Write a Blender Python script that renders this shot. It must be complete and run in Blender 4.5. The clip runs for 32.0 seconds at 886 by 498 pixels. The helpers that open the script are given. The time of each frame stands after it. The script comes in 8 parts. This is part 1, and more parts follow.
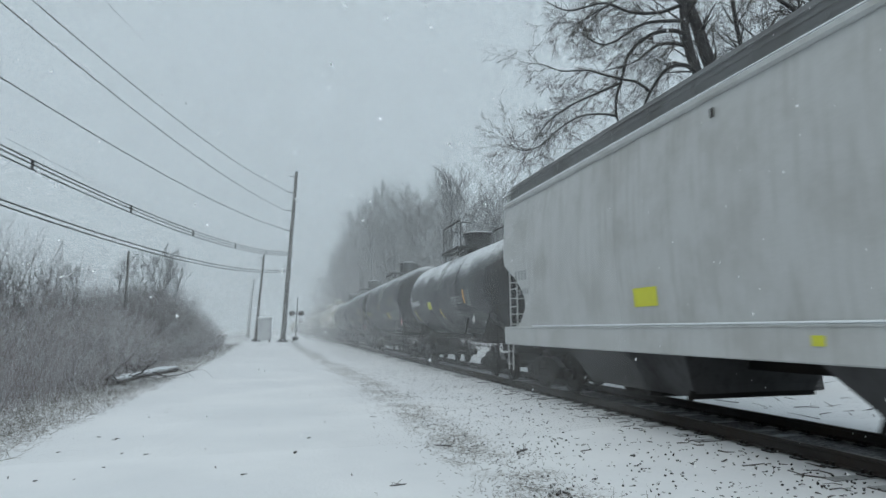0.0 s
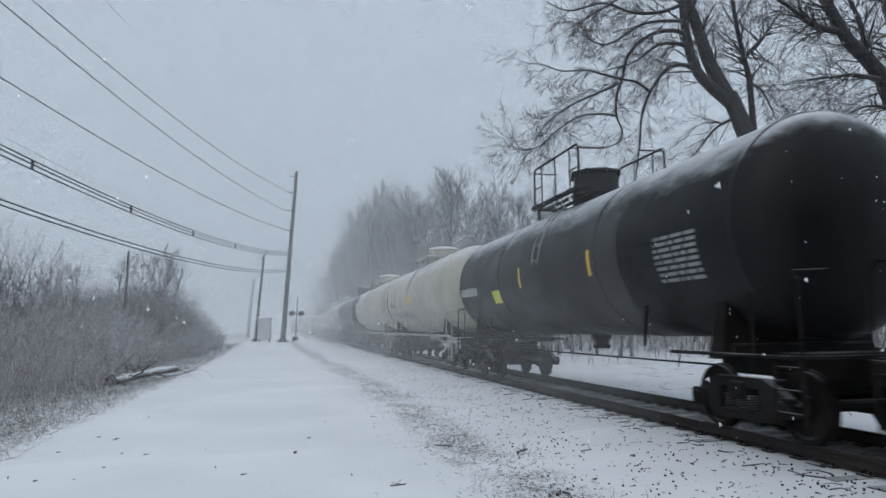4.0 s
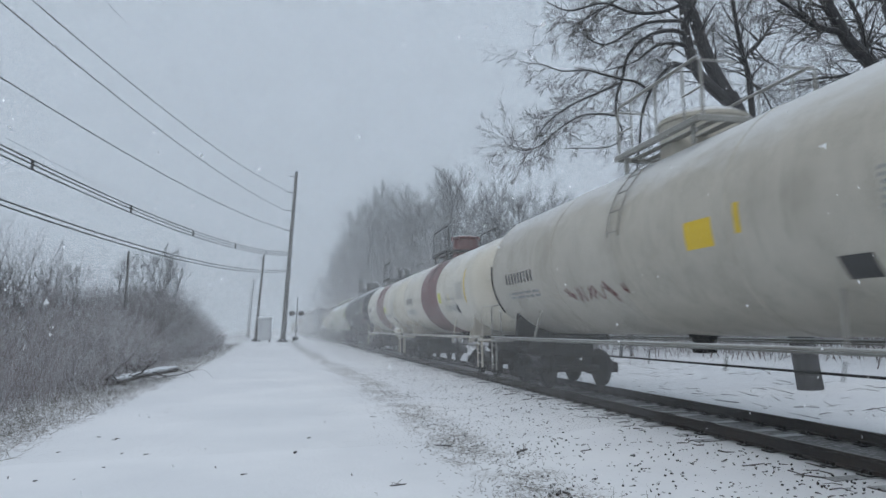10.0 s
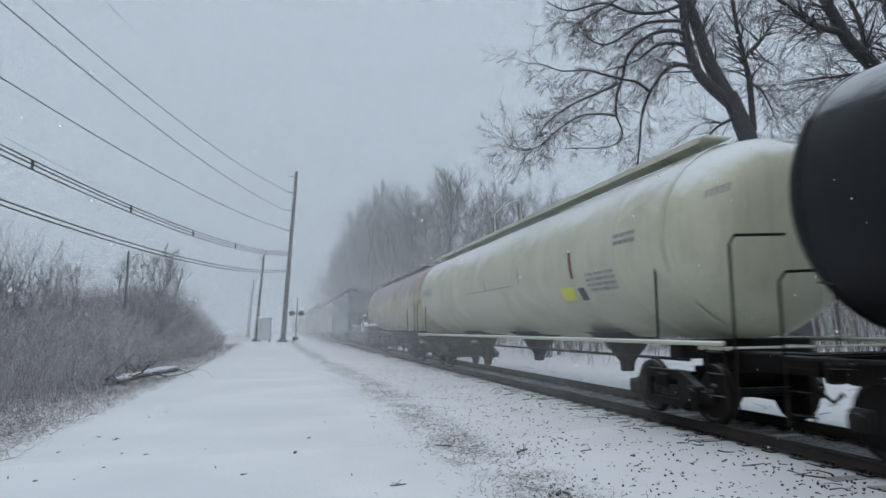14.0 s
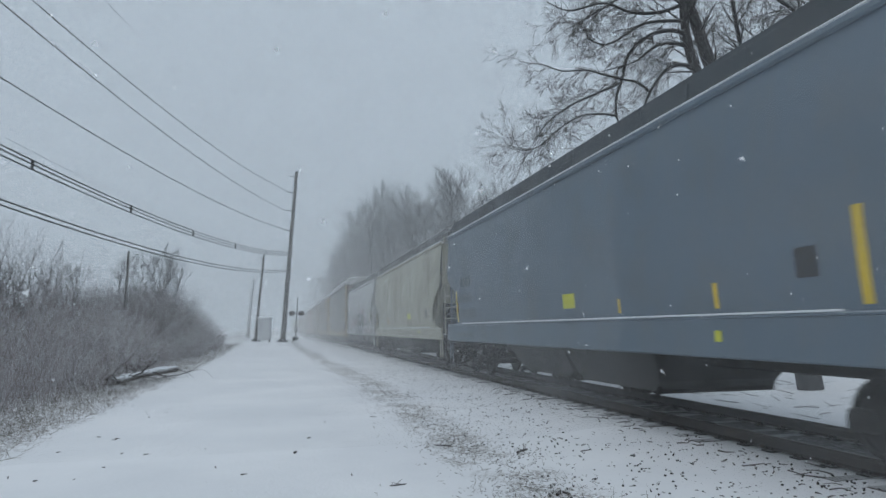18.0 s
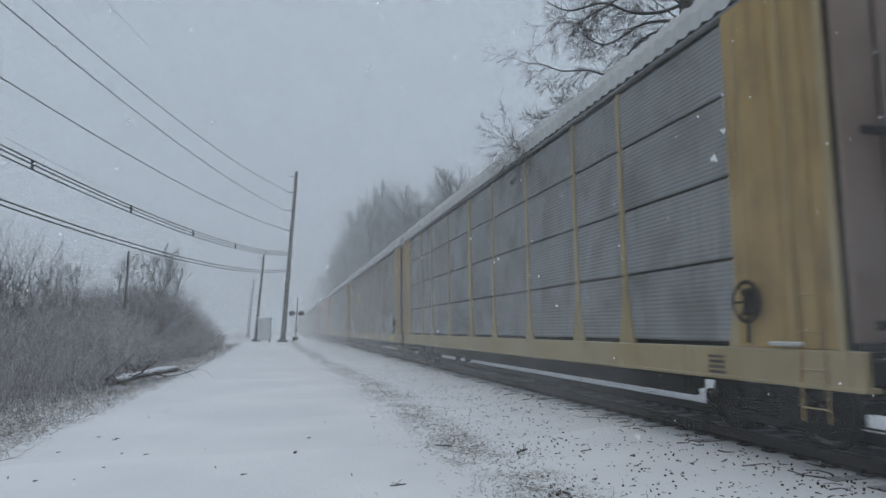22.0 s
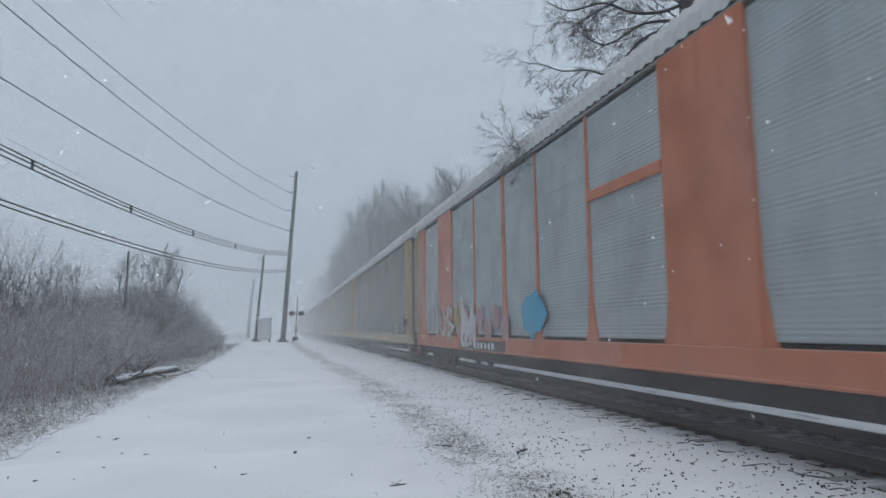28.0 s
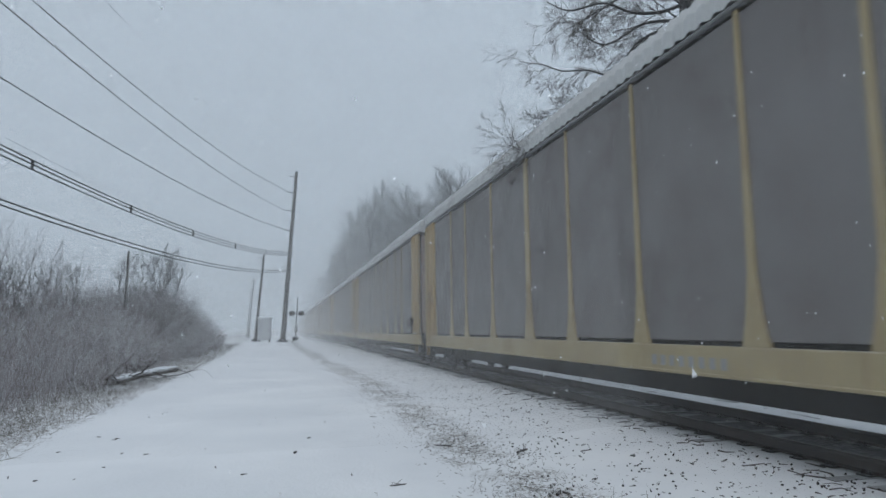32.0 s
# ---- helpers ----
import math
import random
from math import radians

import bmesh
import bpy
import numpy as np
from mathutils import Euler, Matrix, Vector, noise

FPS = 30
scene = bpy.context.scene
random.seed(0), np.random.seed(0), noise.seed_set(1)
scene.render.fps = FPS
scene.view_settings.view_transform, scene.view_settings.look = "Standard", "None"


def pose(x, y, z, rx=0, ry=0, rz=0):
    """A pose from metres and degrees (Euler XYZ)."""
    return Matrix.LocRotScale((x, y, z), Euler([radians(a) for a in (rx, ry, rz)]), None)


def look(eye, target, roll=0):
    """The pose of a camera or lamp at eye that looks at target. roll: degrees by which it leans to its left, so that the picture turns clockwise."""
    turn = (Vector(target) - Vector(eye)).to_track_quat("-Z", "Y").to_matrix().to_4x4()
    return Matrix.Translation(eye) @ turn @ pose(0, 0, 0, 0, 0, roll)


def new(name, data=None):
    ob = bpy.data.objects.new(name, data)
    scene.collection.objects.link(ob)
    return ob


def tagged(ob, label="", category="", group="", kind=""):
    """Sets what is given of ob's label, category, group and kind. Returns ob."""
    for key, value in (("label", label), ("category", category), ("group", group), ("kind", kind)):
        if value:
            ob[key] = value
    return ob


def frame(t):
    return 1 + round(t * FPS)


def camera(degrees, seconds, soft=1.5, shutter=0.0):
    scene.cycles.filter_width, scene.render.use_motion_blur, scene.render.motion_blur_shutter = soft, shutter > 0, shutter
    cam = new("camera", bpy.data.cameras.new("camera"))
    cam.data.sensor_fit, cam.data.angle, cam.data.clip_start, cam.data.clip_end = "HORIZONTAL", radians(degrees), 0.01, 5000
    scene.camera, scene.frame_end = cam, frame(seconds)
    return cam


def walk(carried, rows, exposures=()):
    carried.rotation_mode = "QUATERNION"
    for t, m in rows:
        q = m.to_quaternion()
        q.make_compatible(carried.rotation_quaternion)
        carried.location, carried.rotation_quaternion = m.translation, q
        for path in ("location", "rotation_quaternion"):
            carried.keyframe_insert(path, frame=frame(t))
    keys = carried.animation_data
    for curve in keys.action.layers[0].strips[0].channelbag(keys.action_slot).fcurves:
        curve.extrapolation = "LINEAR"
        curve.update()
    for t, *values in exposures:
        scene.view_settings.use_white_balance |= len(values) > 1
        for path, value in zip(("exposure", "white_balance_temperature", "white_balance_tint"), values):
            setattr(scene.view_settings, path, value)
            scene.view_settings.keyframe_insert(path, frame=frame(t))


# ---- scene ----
cam = camera(66.22, 32.0, soft=1.5, shutter=0.20)
EYE = Vector((0.0, 0.0, 1.538))
YAW, PITCH = radians(13.18), radians(6.60)
VIEW = look(EYE, EYE + Vector((math.sin(YAW) * math.cos(PITCH), math.cos(YAW) * math.cos(PITCH), math.sin(PITCH))), -0.74)
walk(cam, [(0.0, VIEW), (32.0, VIEW)], exposures=[(0.0, 0.0, 6700, 4.0), (2.0, -0.05, 6500, 10.5), (14.0, -0.08, 6500, 10.5), (19.0, -0.20, 6500, 8.0), (23.0, -0.25, 6500, 10.0), (25.0, -0.22, 6500, 10.0), (28.0, -0.12, 6500, 10.0), (32.0, -0.12, 6500, 9.0)])

# ---- light: overcast winter sky, a wide weak sun behind the clouds
world = bpy.data.worlds.new("overcast_sky")
scene.world = world
world.use_nodes = True
wn, wl = world.node_tree.nodes, world.node_tree.links
wn.clear()
w_out = wn.new("ShaderNodeOutputWorld")
w_bg = wn.new("ShaderNodeBackground")
w_sky = wn.new("ShaderNodeTexSky")
w_sky.sky_type, w_sky.sun_disc = "NISHITA", False
w_sky.sun_elevation, w_sky.sun_rotation = radians(28), radians(215)
w_sky.air_density, w_sky.dust_density = 1.0, 4.0
w_dim = wn.new("ShaderNodeVectorMath")
w_dim.operation = "SCALE"
w_dim.inputs["Scale"].default_value = 0.09
w_co = wn.new("ShaderNodeTexCoord")
w_sep = wn.new("ShaderNodeSeparateXYZ")
w_ramp = wn.new("ShaderNodeValToRGB")
w_ramp.color_ramp.elements[0].position = 0.0
w_ramp.color_ramp.elements[0].color = (0.460, 0.557, 0.658, 1)
w_ramp.color_ramp.elements[1].position = 1.0
w_ramp.color_ramp.elements[1].color = (0.76, 0.85, 0.96, 1)
mid_stop = w_ramp.color_ramp.elements.new(0.5)
mid_stop.color = (0.472, 0.576, 0.684, 1)
w_cloud = wn.new("ShaderNodeTexNoise")
w_cloud.inputs["Scale"].default_value, w_cloud.inputs["Detail"].default_value = 1.6, 3.0
w_soft = wn.new("ShaderNodeMapRange")
w_soft.inputs["To Min"].default_value, w_soft.inputs["To Max"].default_value = 0.94, 1.06
w_mul = wn.new("ShaderNodeVectorMath")
w_mul.operation = "SCALE"
w_mix = wn.new("ShaderNodeMix")
w_mix.data_type = "RGBA"
w_mix.inputs["Factor"].default_value = 0.93
wl.new(w_co.outputs["Generated"], w_sep.inputs[0])
wl.new(w_sep.outputs["Z"], w_ramp.inputs[0])
wl.new(w_co.outputs["Generated"], w_cloud.inputs["Vector"])
wl.new(w_cloud.outputs[0], w_soft.inputs[0])
wl.new(w_ramp.outputs[0], w_mul.inputs[0])
wl.new(w_soft.outputs[0], w_mul.inputs["Scale"])
wl.new(w_sky.outputs[0], w_dim.inputs[0])
wl.new(w_dim.outputs[0], w_mix.inputs["A"])
wl.new(w_mul.outputs[0], w_mix.inputs["B"])
wl.new(w_mix.outputs["Result"], w_bg.inputs["Color"])
w_bg.inputs["Strength"].default_value = 1.0
wl.new(w_bg.outputs[0], w_out.inputs[0])
sun = new("sun", bpy.data.lights.new("sun", "SUN"))
sun.data.energy, sun.data.angle, sun.data.color = 0.5, radians(40), (1.0, 0.97, 0.93)
sun.matrix_world = look((0, 0, 60), (18, 26, 22))

# ---- materials
MATS = {}


def node_mat(name):
    m = bpy.data.materials.new(name)
    m.use_nodes = True
    nt = m.node_tree
    bsdf = nt.nodes["Principled BSDF"]
    return m, nt.nodes, nt.links, bsdf


def mixed(nodes, links, fac, a, b):
    mx = nodes.new("ShaderNodeMix")
    mx.data_type = "RGBA"
    for sock, val in (("Factor", fac), ("A", a), ("B", b)):
        if isinstance(val, (int, float)):
            mx.inputs[sock].default_value = val
        elif isinstance(val, tuple):
            mx.inputs[sock].default_value = (*val, 1)
        else:
            links.new(val, mx.inputs[sock])
    return mx.outputs["Result"]


def ramp(nodes, links, value, lo, hi, out_lo=0.0, out_hi=1.0):
    r = nodes.new("ShaderNodeMapRange")
    r.interpolation_type = "SMOOTHSTEP"
    r.inputs["From Min"].default_value, r.inputs["From Max"].default_value = lo, hi
    r.inputs["To Min"].default_value, r.inputs["To Max"].default_value = out_lo, out_hi
    links.new(value, r.inputs["Value"])
    return r.outputs[0]


def ramp_line(nodes, links, value, lo, hi):
    r = nodes.new("ShaderNodeMapRange")
    r.inputs["From Min"].default_value, r.inputs["From Max"].default_value = lo, hi
    links.new(value, r.inputs["Value"])
    return r.outputs[0]


def place_coords(nodes, links, scale=(1, 1, 1), shuffle=True, mode="Object"):
    tc = nodes.new("ShaderNodeTexCoord")
    mp = nodes.new("ShaderNodeMapping")
    mp.inputs["Scale"].default_value = scale
    links.new(tc.outputs[mode], mp.inputs["Vector"])
    if shuffle:
        info = nodes.new("ShaderNodeObjectInfo")
        mul = nodes.new("ShaderNodeMath")
        mul.operation = "MULTIPLY"
        mul.inputs[1].default_value = 37.0
        links.new(info.outputs["Random"], mul.inputs[0])
        links.new(mul.outputs[0], mp.inputs["Location"])
    return mp.outputs[0]


def noise_tex(nodes, links, vec, scale, detail=4.0, rough=0.55):
    n = nodes.new("ShaderNodeTexNoise")
    n.inputs["Scale"].default_value, n.inputs["Detail"].default_value, n.inputs["Roughness"].default_value = scale, detail, rough
    links.new(vec, n.inputs["Vector"])
    return n.outputs[0]


def surface(name, rgb, rough=0.5, metal=0.0, dirt=(0.10, 0.09, 0.08), dirt_amt=0.5, streak=0.0, grain=0.25, snow=0.0,
            snow_from=0.55, bump=0.15, stain_scale=0.9, spec=0.4, vary=0.0):
    """A worn surface: two scales of stain, vertical streaks, fine grain, and wind-blown snow where it faces up."""
    if name in MATS:
        return MATS[name]
    m, nodes, links, bsdf = node_mat(name)
    vec = place_coords(nodes, links)
    big = noise_tex(nodes, links, vec, stain_scale, 5.0, 0.62)
    fine = noise_tex(nodes, links, vec, 28.0, 3.0, 0.6)
    col = mixed(nodes, links, ramp(nodes, links, big, 0.42, 0.74, 0.0, dirt_amt), rgb, dirt)
    if streak:
        sv = place_coords(nodes, links, (5.0, 5.0, 0.35))
        st = noise_tex(nodes, links, sv, 1.6, 4.0, 0.6)
        col = mixed(nodes, links, ramp(nodes, links, st, 0.48, 0.72, 0.0, streak), col, dirt)
    dark = tuple(c * (1 - grain) for c in rgb)
    col = mixed(nodes, links, ramp(nodes, links, fine, 0.35, 0.75, 0.0, grain), col, dark)
    if vary:
        info = nodes.new("ShaderNodeObjectInfo")
        isl = nodes.new("ShaderNodeNewGeometry")
        add = nodes.new("ShaderNodeMath")
        add.operation = "ADD"
        links.new(info.outputs["Random"], add.inputs[0])
        links.new(isl.outputs["Random Per Island"], add.inputs[1])
        hs = nodes.new("ShaderNodeHueSaturation")
        links.new(ramp(nodes, links, add.outputs[0], 0.0, 2.0, 1 - vary, 1 + vary), hs.inputs["Value"])
        links.new(col, hs.inputs["Color"])
        col = hs.outputs[0]
    rgh = ramp(nodes, links, big, 0.3, 0.8, max(rough - 0.12, 0.05), min(rough + 0.2, 1.0))
    if snow:
        geo = nodes.new("ShaderNodeNewGeometry")
        sep = nodes.new("ShaderNodeSeparateXYZ")
        links.new(geo.outputs["Normal"], sep.inputs[0])
        wv = place_coords(nodes, links, (1.0, 0.45, 1.0))
        patch = noise_tex(nodes, links, wv, 1.7, 6.0, 0.68)
        add = nodes.new("ShaderNodeMath")
        add.operation = "MULTIPLY_ADD"
        links.new(patch, add.inputs[0])
        add.inputs[1].default_value = 0.75
        links.new(sep.outputs["Z"], add.inputs[2])
        cover = ramp(nodes, links, add.outputs[0], snow_from + 0.25, snow_from + 0.70, 0.0, snow)
        col = mixed(nodes, links, cover, col, (0.80, 0.84, 0.88))
    links.new(col, bsdf.inputs["Base Color"])
    links.new(rgh, bsdf.inputs["Roughness"])
    bsdf.inputs["Metallic"].default_value = metal
    bsdf.inputs["Specular IOR Level"].default_value = spec
    if bump:
        bp = nodes.new("ShaderNodeBump")
        bp.inputs["Strength"].default_value, bp.inputs["Distance"].default_value = bump, 0.02
        links.new(fine, bp.inputs["Height"])
        links.new(bp.outputs[0], bsdf.inputs["Normal"])
    MATS[name] = m
    return m


def flake_mat():
    m, nodes, links, bsdf = node_mat("snowflake")
    nodes.remove(bsdf)
    d = nodes.new("ShaderNodeBsdfDiffuse")
    t = nodes.new("ShaderNodeBsdfTranslucent")
    mx = nodes.new("ShaderNodeMixShader")
    d.inputs[0].default_value = t.inputs[0].default_value = (0.95, 0.96, 0.97, 1)
    mx.inputs[0].default_value = 0.5
    links.new(d.outputs[0], mx.inputs[1])
    links.new(t.outputs[0], mx.inputs[2])
    links.new(mx.outputs[0], nodes["Material Output"].inputs[0])
    return m


def snow_ground_mat():
    """Fresh trodden snow with gravel specks, dead stalks and a thin strip of grass showing through."""
    m, nodes, links, bsdf = node_mat("snow_ground")
    vec = place_coords(nodes, links, shuffle=False)
    big = noise_tex(nodes, links, vec, 0.35, 4.0)
    mid = noise_tex(nodes, links, vec, 2.4, 5.0, 0.6)
    fine = noise_tex(nodes, links, vec, 17.0, 3.0, 0.62)
    speck = noise_tex(nodes, links, vec, 9.0, 2.0, 0.5)
    sep = nodes.new("ShaderNodeSeparateXYZ")
    links.new(vec, sep.inputs[0])
    wob = nodes.new("ShaderNodeMath")
    wob.operation = "MULTIPLY_ADD"
    links.new(mid, wob.inputs[0])
    wob.inputs[1].default_value = 1.2
    links.new(sep.outputs["X"], wob.inputs[2])
    col = mixed(nodes, links, ramp(nodes, links, big, 0.3, 0.7), (0.75, 0.77, 0.80), (0.83, 0.845, 0.868))
    col = mixed(nodes, links, ramp(nodes, links, fine, 0.55, 0.8, 0.0, 0.25), col, (0.62, 0.64, 0.66))

    def band(lo0, lo1, hi0, hi1):
        a = ramp(nodes, links, wob.outputs[0], lo0, lo1)
        b = ramp(nodes, links, wob.outputs[0], hi0, hi1, 1.0, 0.0)
        mu = nodes.new("ShaderNodeMath")
        mu.operation = "MULTIPLY"
        links.new(a, mu.inputs[0])
        links.new(b, mu.inputs[1])
        return mu.outputs[0]

    def times(a, b):
        mu = nodes.new("ShaderNodeMath")
        mu.operation = "MULTIPLY"
        links.new(a, mu.inputs[0])
        links.new(b, mu.inputs[1])
        return mu.outputs[0]

    clump = noise_tex(nodes, links, vec, 1.1, 3.0, 0.6)
    # the grass strip runs beside the track and swings towards the poles further on
    swing = nodes.new("ShaderNodeMath")
    swing.operation = "MULTIPLY_ADD"
    links.new(ramp_line(nodes, links, sep.outputs["Y"], 25.0, 95.0), swing.inputs[0])
    swing.inputs[1].default_value = 2.75
    links.new(wob.outputs[0], swing.inputs[2])
    lane = times(ramp(nodes, links, swing.outputs[0], 2.65, 3.25), ramp(nodes, links, swing.outputs[0], 3.55, 4.15, 1.0, 0.0))
    grass = times(times(lane, ramp(nodes, links, clump, 0.42, 0.57)), ramp(nodes, links, fine, 0.44, 0.58, 0.0, 0.78))
    col = mixed(nodes, links, grass, col, (0.155, 0.135, 0.11))
    verge = times(times(band(-60.0, -50.0, -4.6, -3.0), ramp(nodes, links, clump, 0.34, 0.56, 0.35, 1.0)), ramp(nodes, links, fine, 0.48, 0.62, 0.0, 0.75))
    col = mixed(nodes, links, verge, col, (0.19, 0.165, 0.135))
    litter = times(band(-60.0, -50.0, -4.2, -3.2), ramp(nodes, links, speck, 0.50, 0.585, 0.0, 0.62))
    col = mixed(nodes, links, litter, col, (0.12, 0.105, 0.09))
    gravel = times(band(3.0, 4.4, 14.0, 20.0), ramp(nodes, links, speck, 0.705, 0.745, 0.0, 0.65))
    col = mixed(nodes, links, gravel, col, (0.07, 0.065, 0.06))
    # between the rails: ballast swept bare, with the cars' shade put into its colour
    wide = nodes.new("ShaderNodeMath")
    wide.operation = "MULTIPLY_ADD"
    links.new(mid, wide.inputs[0])
    wide.inputs[1].default_value = 0.4
    links.new(sep.outputs["X"], wide.inputs[2])
    bed = times(ramp(nodes, links, wide.outputs[0], 6.55, 6.85), ramp(nodes, links, wide.outputs[0], 8.15, 8.45, 1.0, 0.0))
    swept_shade = times(bed, ramp(nodes, links, fine, 0.25, 0.62, 0.55, 0.95))
    col = mixed(nodes, links, swept_shade, col, (0.10, 0.10, 0.105))
    links.new(col, bsdf.inputs["Base Color"])
    bsdf.inputs["Roughness"].default_value = 0.75
    bsdf.inputs["Specular IOR Level"].default_value = 0.25
    bp = nodes.new("ShaderNodeBump")
    bp.inputs["Strength"].default_value, bp.inputs["Distance"].default_value = 0.5, 0.03
    addn = nodes.new("ShaderNodeMath")
    links.new(mid, addn.inputs[0])
    links.new(fine, addn.inputs[1])
    links.new(addn.outputs[0], bp.inputs["Height"])
    links.new(bp.outputs[0], bsdf.inputs["Normal"])
    return m


def bark_mat(name, rgb, snow=0.0):
    return surface(name, rgb, rough=0.9, dirt=tuple(c * 0.5 for c in rgb), dirt_amt=0.7, grain=0.35, snow=snow, snow_from=0.55, bump=0.5, spec=0.2)


def drip_mat():
    """Yellowed cream paint under a coat of maroon that has run down in streaks."""
    m = surface("cream_paint_with_maroon_runs", (0.45, 0.41, 0.29), rough=0.5, dirt=(0.27, 0.24, 0.15), dirt_amt=0.6, streak=0.45, snow=0.75, snow_from=0.50)
    nodes, links = m.node_tree.nodes, m.node_tree.links
    bsdf = nodes["Principled BSDF"]
    under = bsdf.inputs["Base Color"].links[0].from_socket
    tc = nodes.new("ShaderNodeTexCoord")
    sep = nodes.new("ShaderNodeSeparateXYZ")
    links.new(tc.outputs["Object"], sep.inputs[0])
    runs = noise_tex(nodes, links, place_coords(nodes, links, (0.2, 3.2, 0.10), shuffle=False), 1.0, 5.0, 0.7)
    add = nodes.new("ShaderNodeMath")
    add.operation = "MULTIPLY_ADD"
    links.new(runs, add.inputs[0])
    add.inputs[1].default_value = 2.2
    links.new(sep.outputs["Z"], add.inputs[2])
    cover = ramp(nodes, links, add.outputs[0], 4.15, 4.32, 0.0, 0.92)
    coat = mixed(nodes, links, noise_tex(nodes, links, place_coords(nodes, links), 2.0, 4.0), (0.20, 0.14, 0.145), (0.38, 0.33, 0.335))
    links.new(mixed(nodes, links, cover, under, coat), bsdf.inputs["Base Color"])
    return m


FLAKE = flake_mat()
DRIP_PAINT = drip_mat()
SNOW_GROUND = snow_ground_mat()
SNOW = surface("packed_snow", (0.82, 0.85, 0.88), rough=0.8, dirt=(0.55, 0.56, 0.58), dirt_amt=0.3, grain=0.1, bump=0.4, spec=0.2)
BLACK_PAINT = surface("black_tank_paint", (0.010, 0.0105, 0.013), rough=0.5, dirt=(0.022, 0.021, 0.021), dirt_amt=0.45, streak=0.3, spec=0.18, snow=0.66, snow_from=0.56)
GREY_BLACK = surface("faded_black_tank_paint", (0.022, 0.023, 0.027), rough=0.45, dirt=(0.055, 0.053, 0.054), dirt_amt=0.6, streak=0.5, spec=0.3, snow=0.85, snow_from=0.38)
CREAM_PAINT = surface("cream_tank_paint", (0.47, 0.438, 0.372), rough=0.5, dirt=(0.28, 0.26, 0.215), dirt_amt=0.5, streak=0.4, snow=0.55, snow_from=0.50)
GREEN_CREAM = surface("greenish_cream_paint", (0.41, 0.387, 0.335), rough=0.5, dirt=(0.27, 0.26, 0.215), dirt_amt=0.6, streak=0.5, snow=0.5, snow_from=0.50)
WHITE_PAINT = surface("white_tank_paint", (0.66, 0.625, 0.535), rough=0.42, dirt=(0.42, 0.37, 0.27), dirt_amt=0.4, streak=0.3, snow=0.55, snow_from=0.50)
MAROON = surface("maroon_paint", (0.13, 0.025, 0.024), rough=0.45, dirt=(0.09, 0.04, 0.035), dirt_amt=0.5, streak=0.3, snow=0.4, snow_from=0.7)
PALE_GREEN = surface("pale_green_hopper_paint", (0.50, 0.50, 0.385), rough=0.5, dirt=(0.33, 0.32, 0.235), dirt_amt=0.45, streak=0.35, snow=0.75, snow_from=0.42)
LIGHT_GREY = surface("light_grey_hopper_paint", (0.47, 0.48, 0.48), rough=0.5, dirt=(0.30, 0.29, 0.27), dirt_amt=0.5, streak=0.4, snow=0.6, snow_from=0.6)
BEIGE = surface("beige_hopper_paint", (0.40, 0.39, 0.32), rough=0.5, dirt=(0.26, 0.25, 0.20), dirt_amt=0.5, streak=0.4, snow=0.6, snow_from=0.6)
SLATE = surface("slate_blue_hopper_paint", (0.115, 0.155, 0.197), rough=0.5, dirt=(0.155, 0.17, 0.178), dirt_amt=0.55, streak=0.35, snow=0.5, snow_from=0.6)
SLATE_DARK = surface("slate_roof_and_end_shade_paint", (0.05, 0.06, 0.07), rough=0.6, dirt=(0.09, 0.09, 0.09), dirt_amt=0.5, snow=0.35, snow_from=0.75)
RUST_BLACK = surface("sooty_cast_steel", (0.010, 0.0095, 0.0095), rough=0.8, dirt=(0.028, 0.023, 0.018), dirt_amt=0.6, grain=0.3, spec=0.2, snow=0.22, snow_from=0.75)
TREAD = surface("polished_wheel_steel", (0.22, 0.21, 0.20), rough=0.35, metal=0.9, dirt=(0.05, 0.04, 0.035), dirt_amt=0.5)
RAIL_SIDE = surface("rusty_rail_steel", (0.022, 0.019, 0.018), rough=0.8, dirt=(0.05, 0.032, 0.02), dirt_amt=0.5, grain=0.3)
TIE_WOOD = surface("creosoted_tie_wood", (0.04, 0.033, 0.028), rough=0.9, dirt=(0.10, 0.09, 0.08), dirt_amt=0.5, snow=0.6, snow_from=0.75, bump=0.6)
GALV = surface("galvanized_roof", (0.46, 0.47, 0.47), rough=0.5, metal=0.1, dirt=(0.32, 0.31, 0.30), dirt_amt=0.5, snow=0.6, snow_from=0.55)
SCREEN = surface("dark_perforated_screen", (0.215, 0.225, 0.230), rough=0.6, metal=0.0, dirt=(0.11, 0.10, 0.09), dirt_amt=0.6, streak=0.4, bump=0.3)
SCREEN_BROWN = surface("brown_dirty_screen", (0.160, 0.152, 0.148), rough=0.65, metal=0.0, dirt=(0.120, 0.103, 0.098), dirt_amt=0.6, streak=0.45, bump=0.3)
SCREEN_GREY = surface("pale_grey_screen", (0.33, 0.365, 0.375), rough=0.5, metal=0.3, dirt=(0.25, 0.26, 0.255), dirt_amt=0.5, streak=0.4, bump=0.3)
RACK_YELLOW = surface("faded_yellow_rack_paint", (0.335, 0.272, 0.152), rough=0.55, dirt=(0.22, 0.16, 0.09), dirt_amt=0.6, streak=0.5, snow=0.3, snow_from=0.7)
RACK_OCHRE = surface("weathered_ochre_paint", (0.345, 0.232, 0.085), rough=0.6, dirt=(0.16, 0.10, 0.055), dirt_amt=0.7, streak=0.7, snow=0.3, snow_from=0.7)
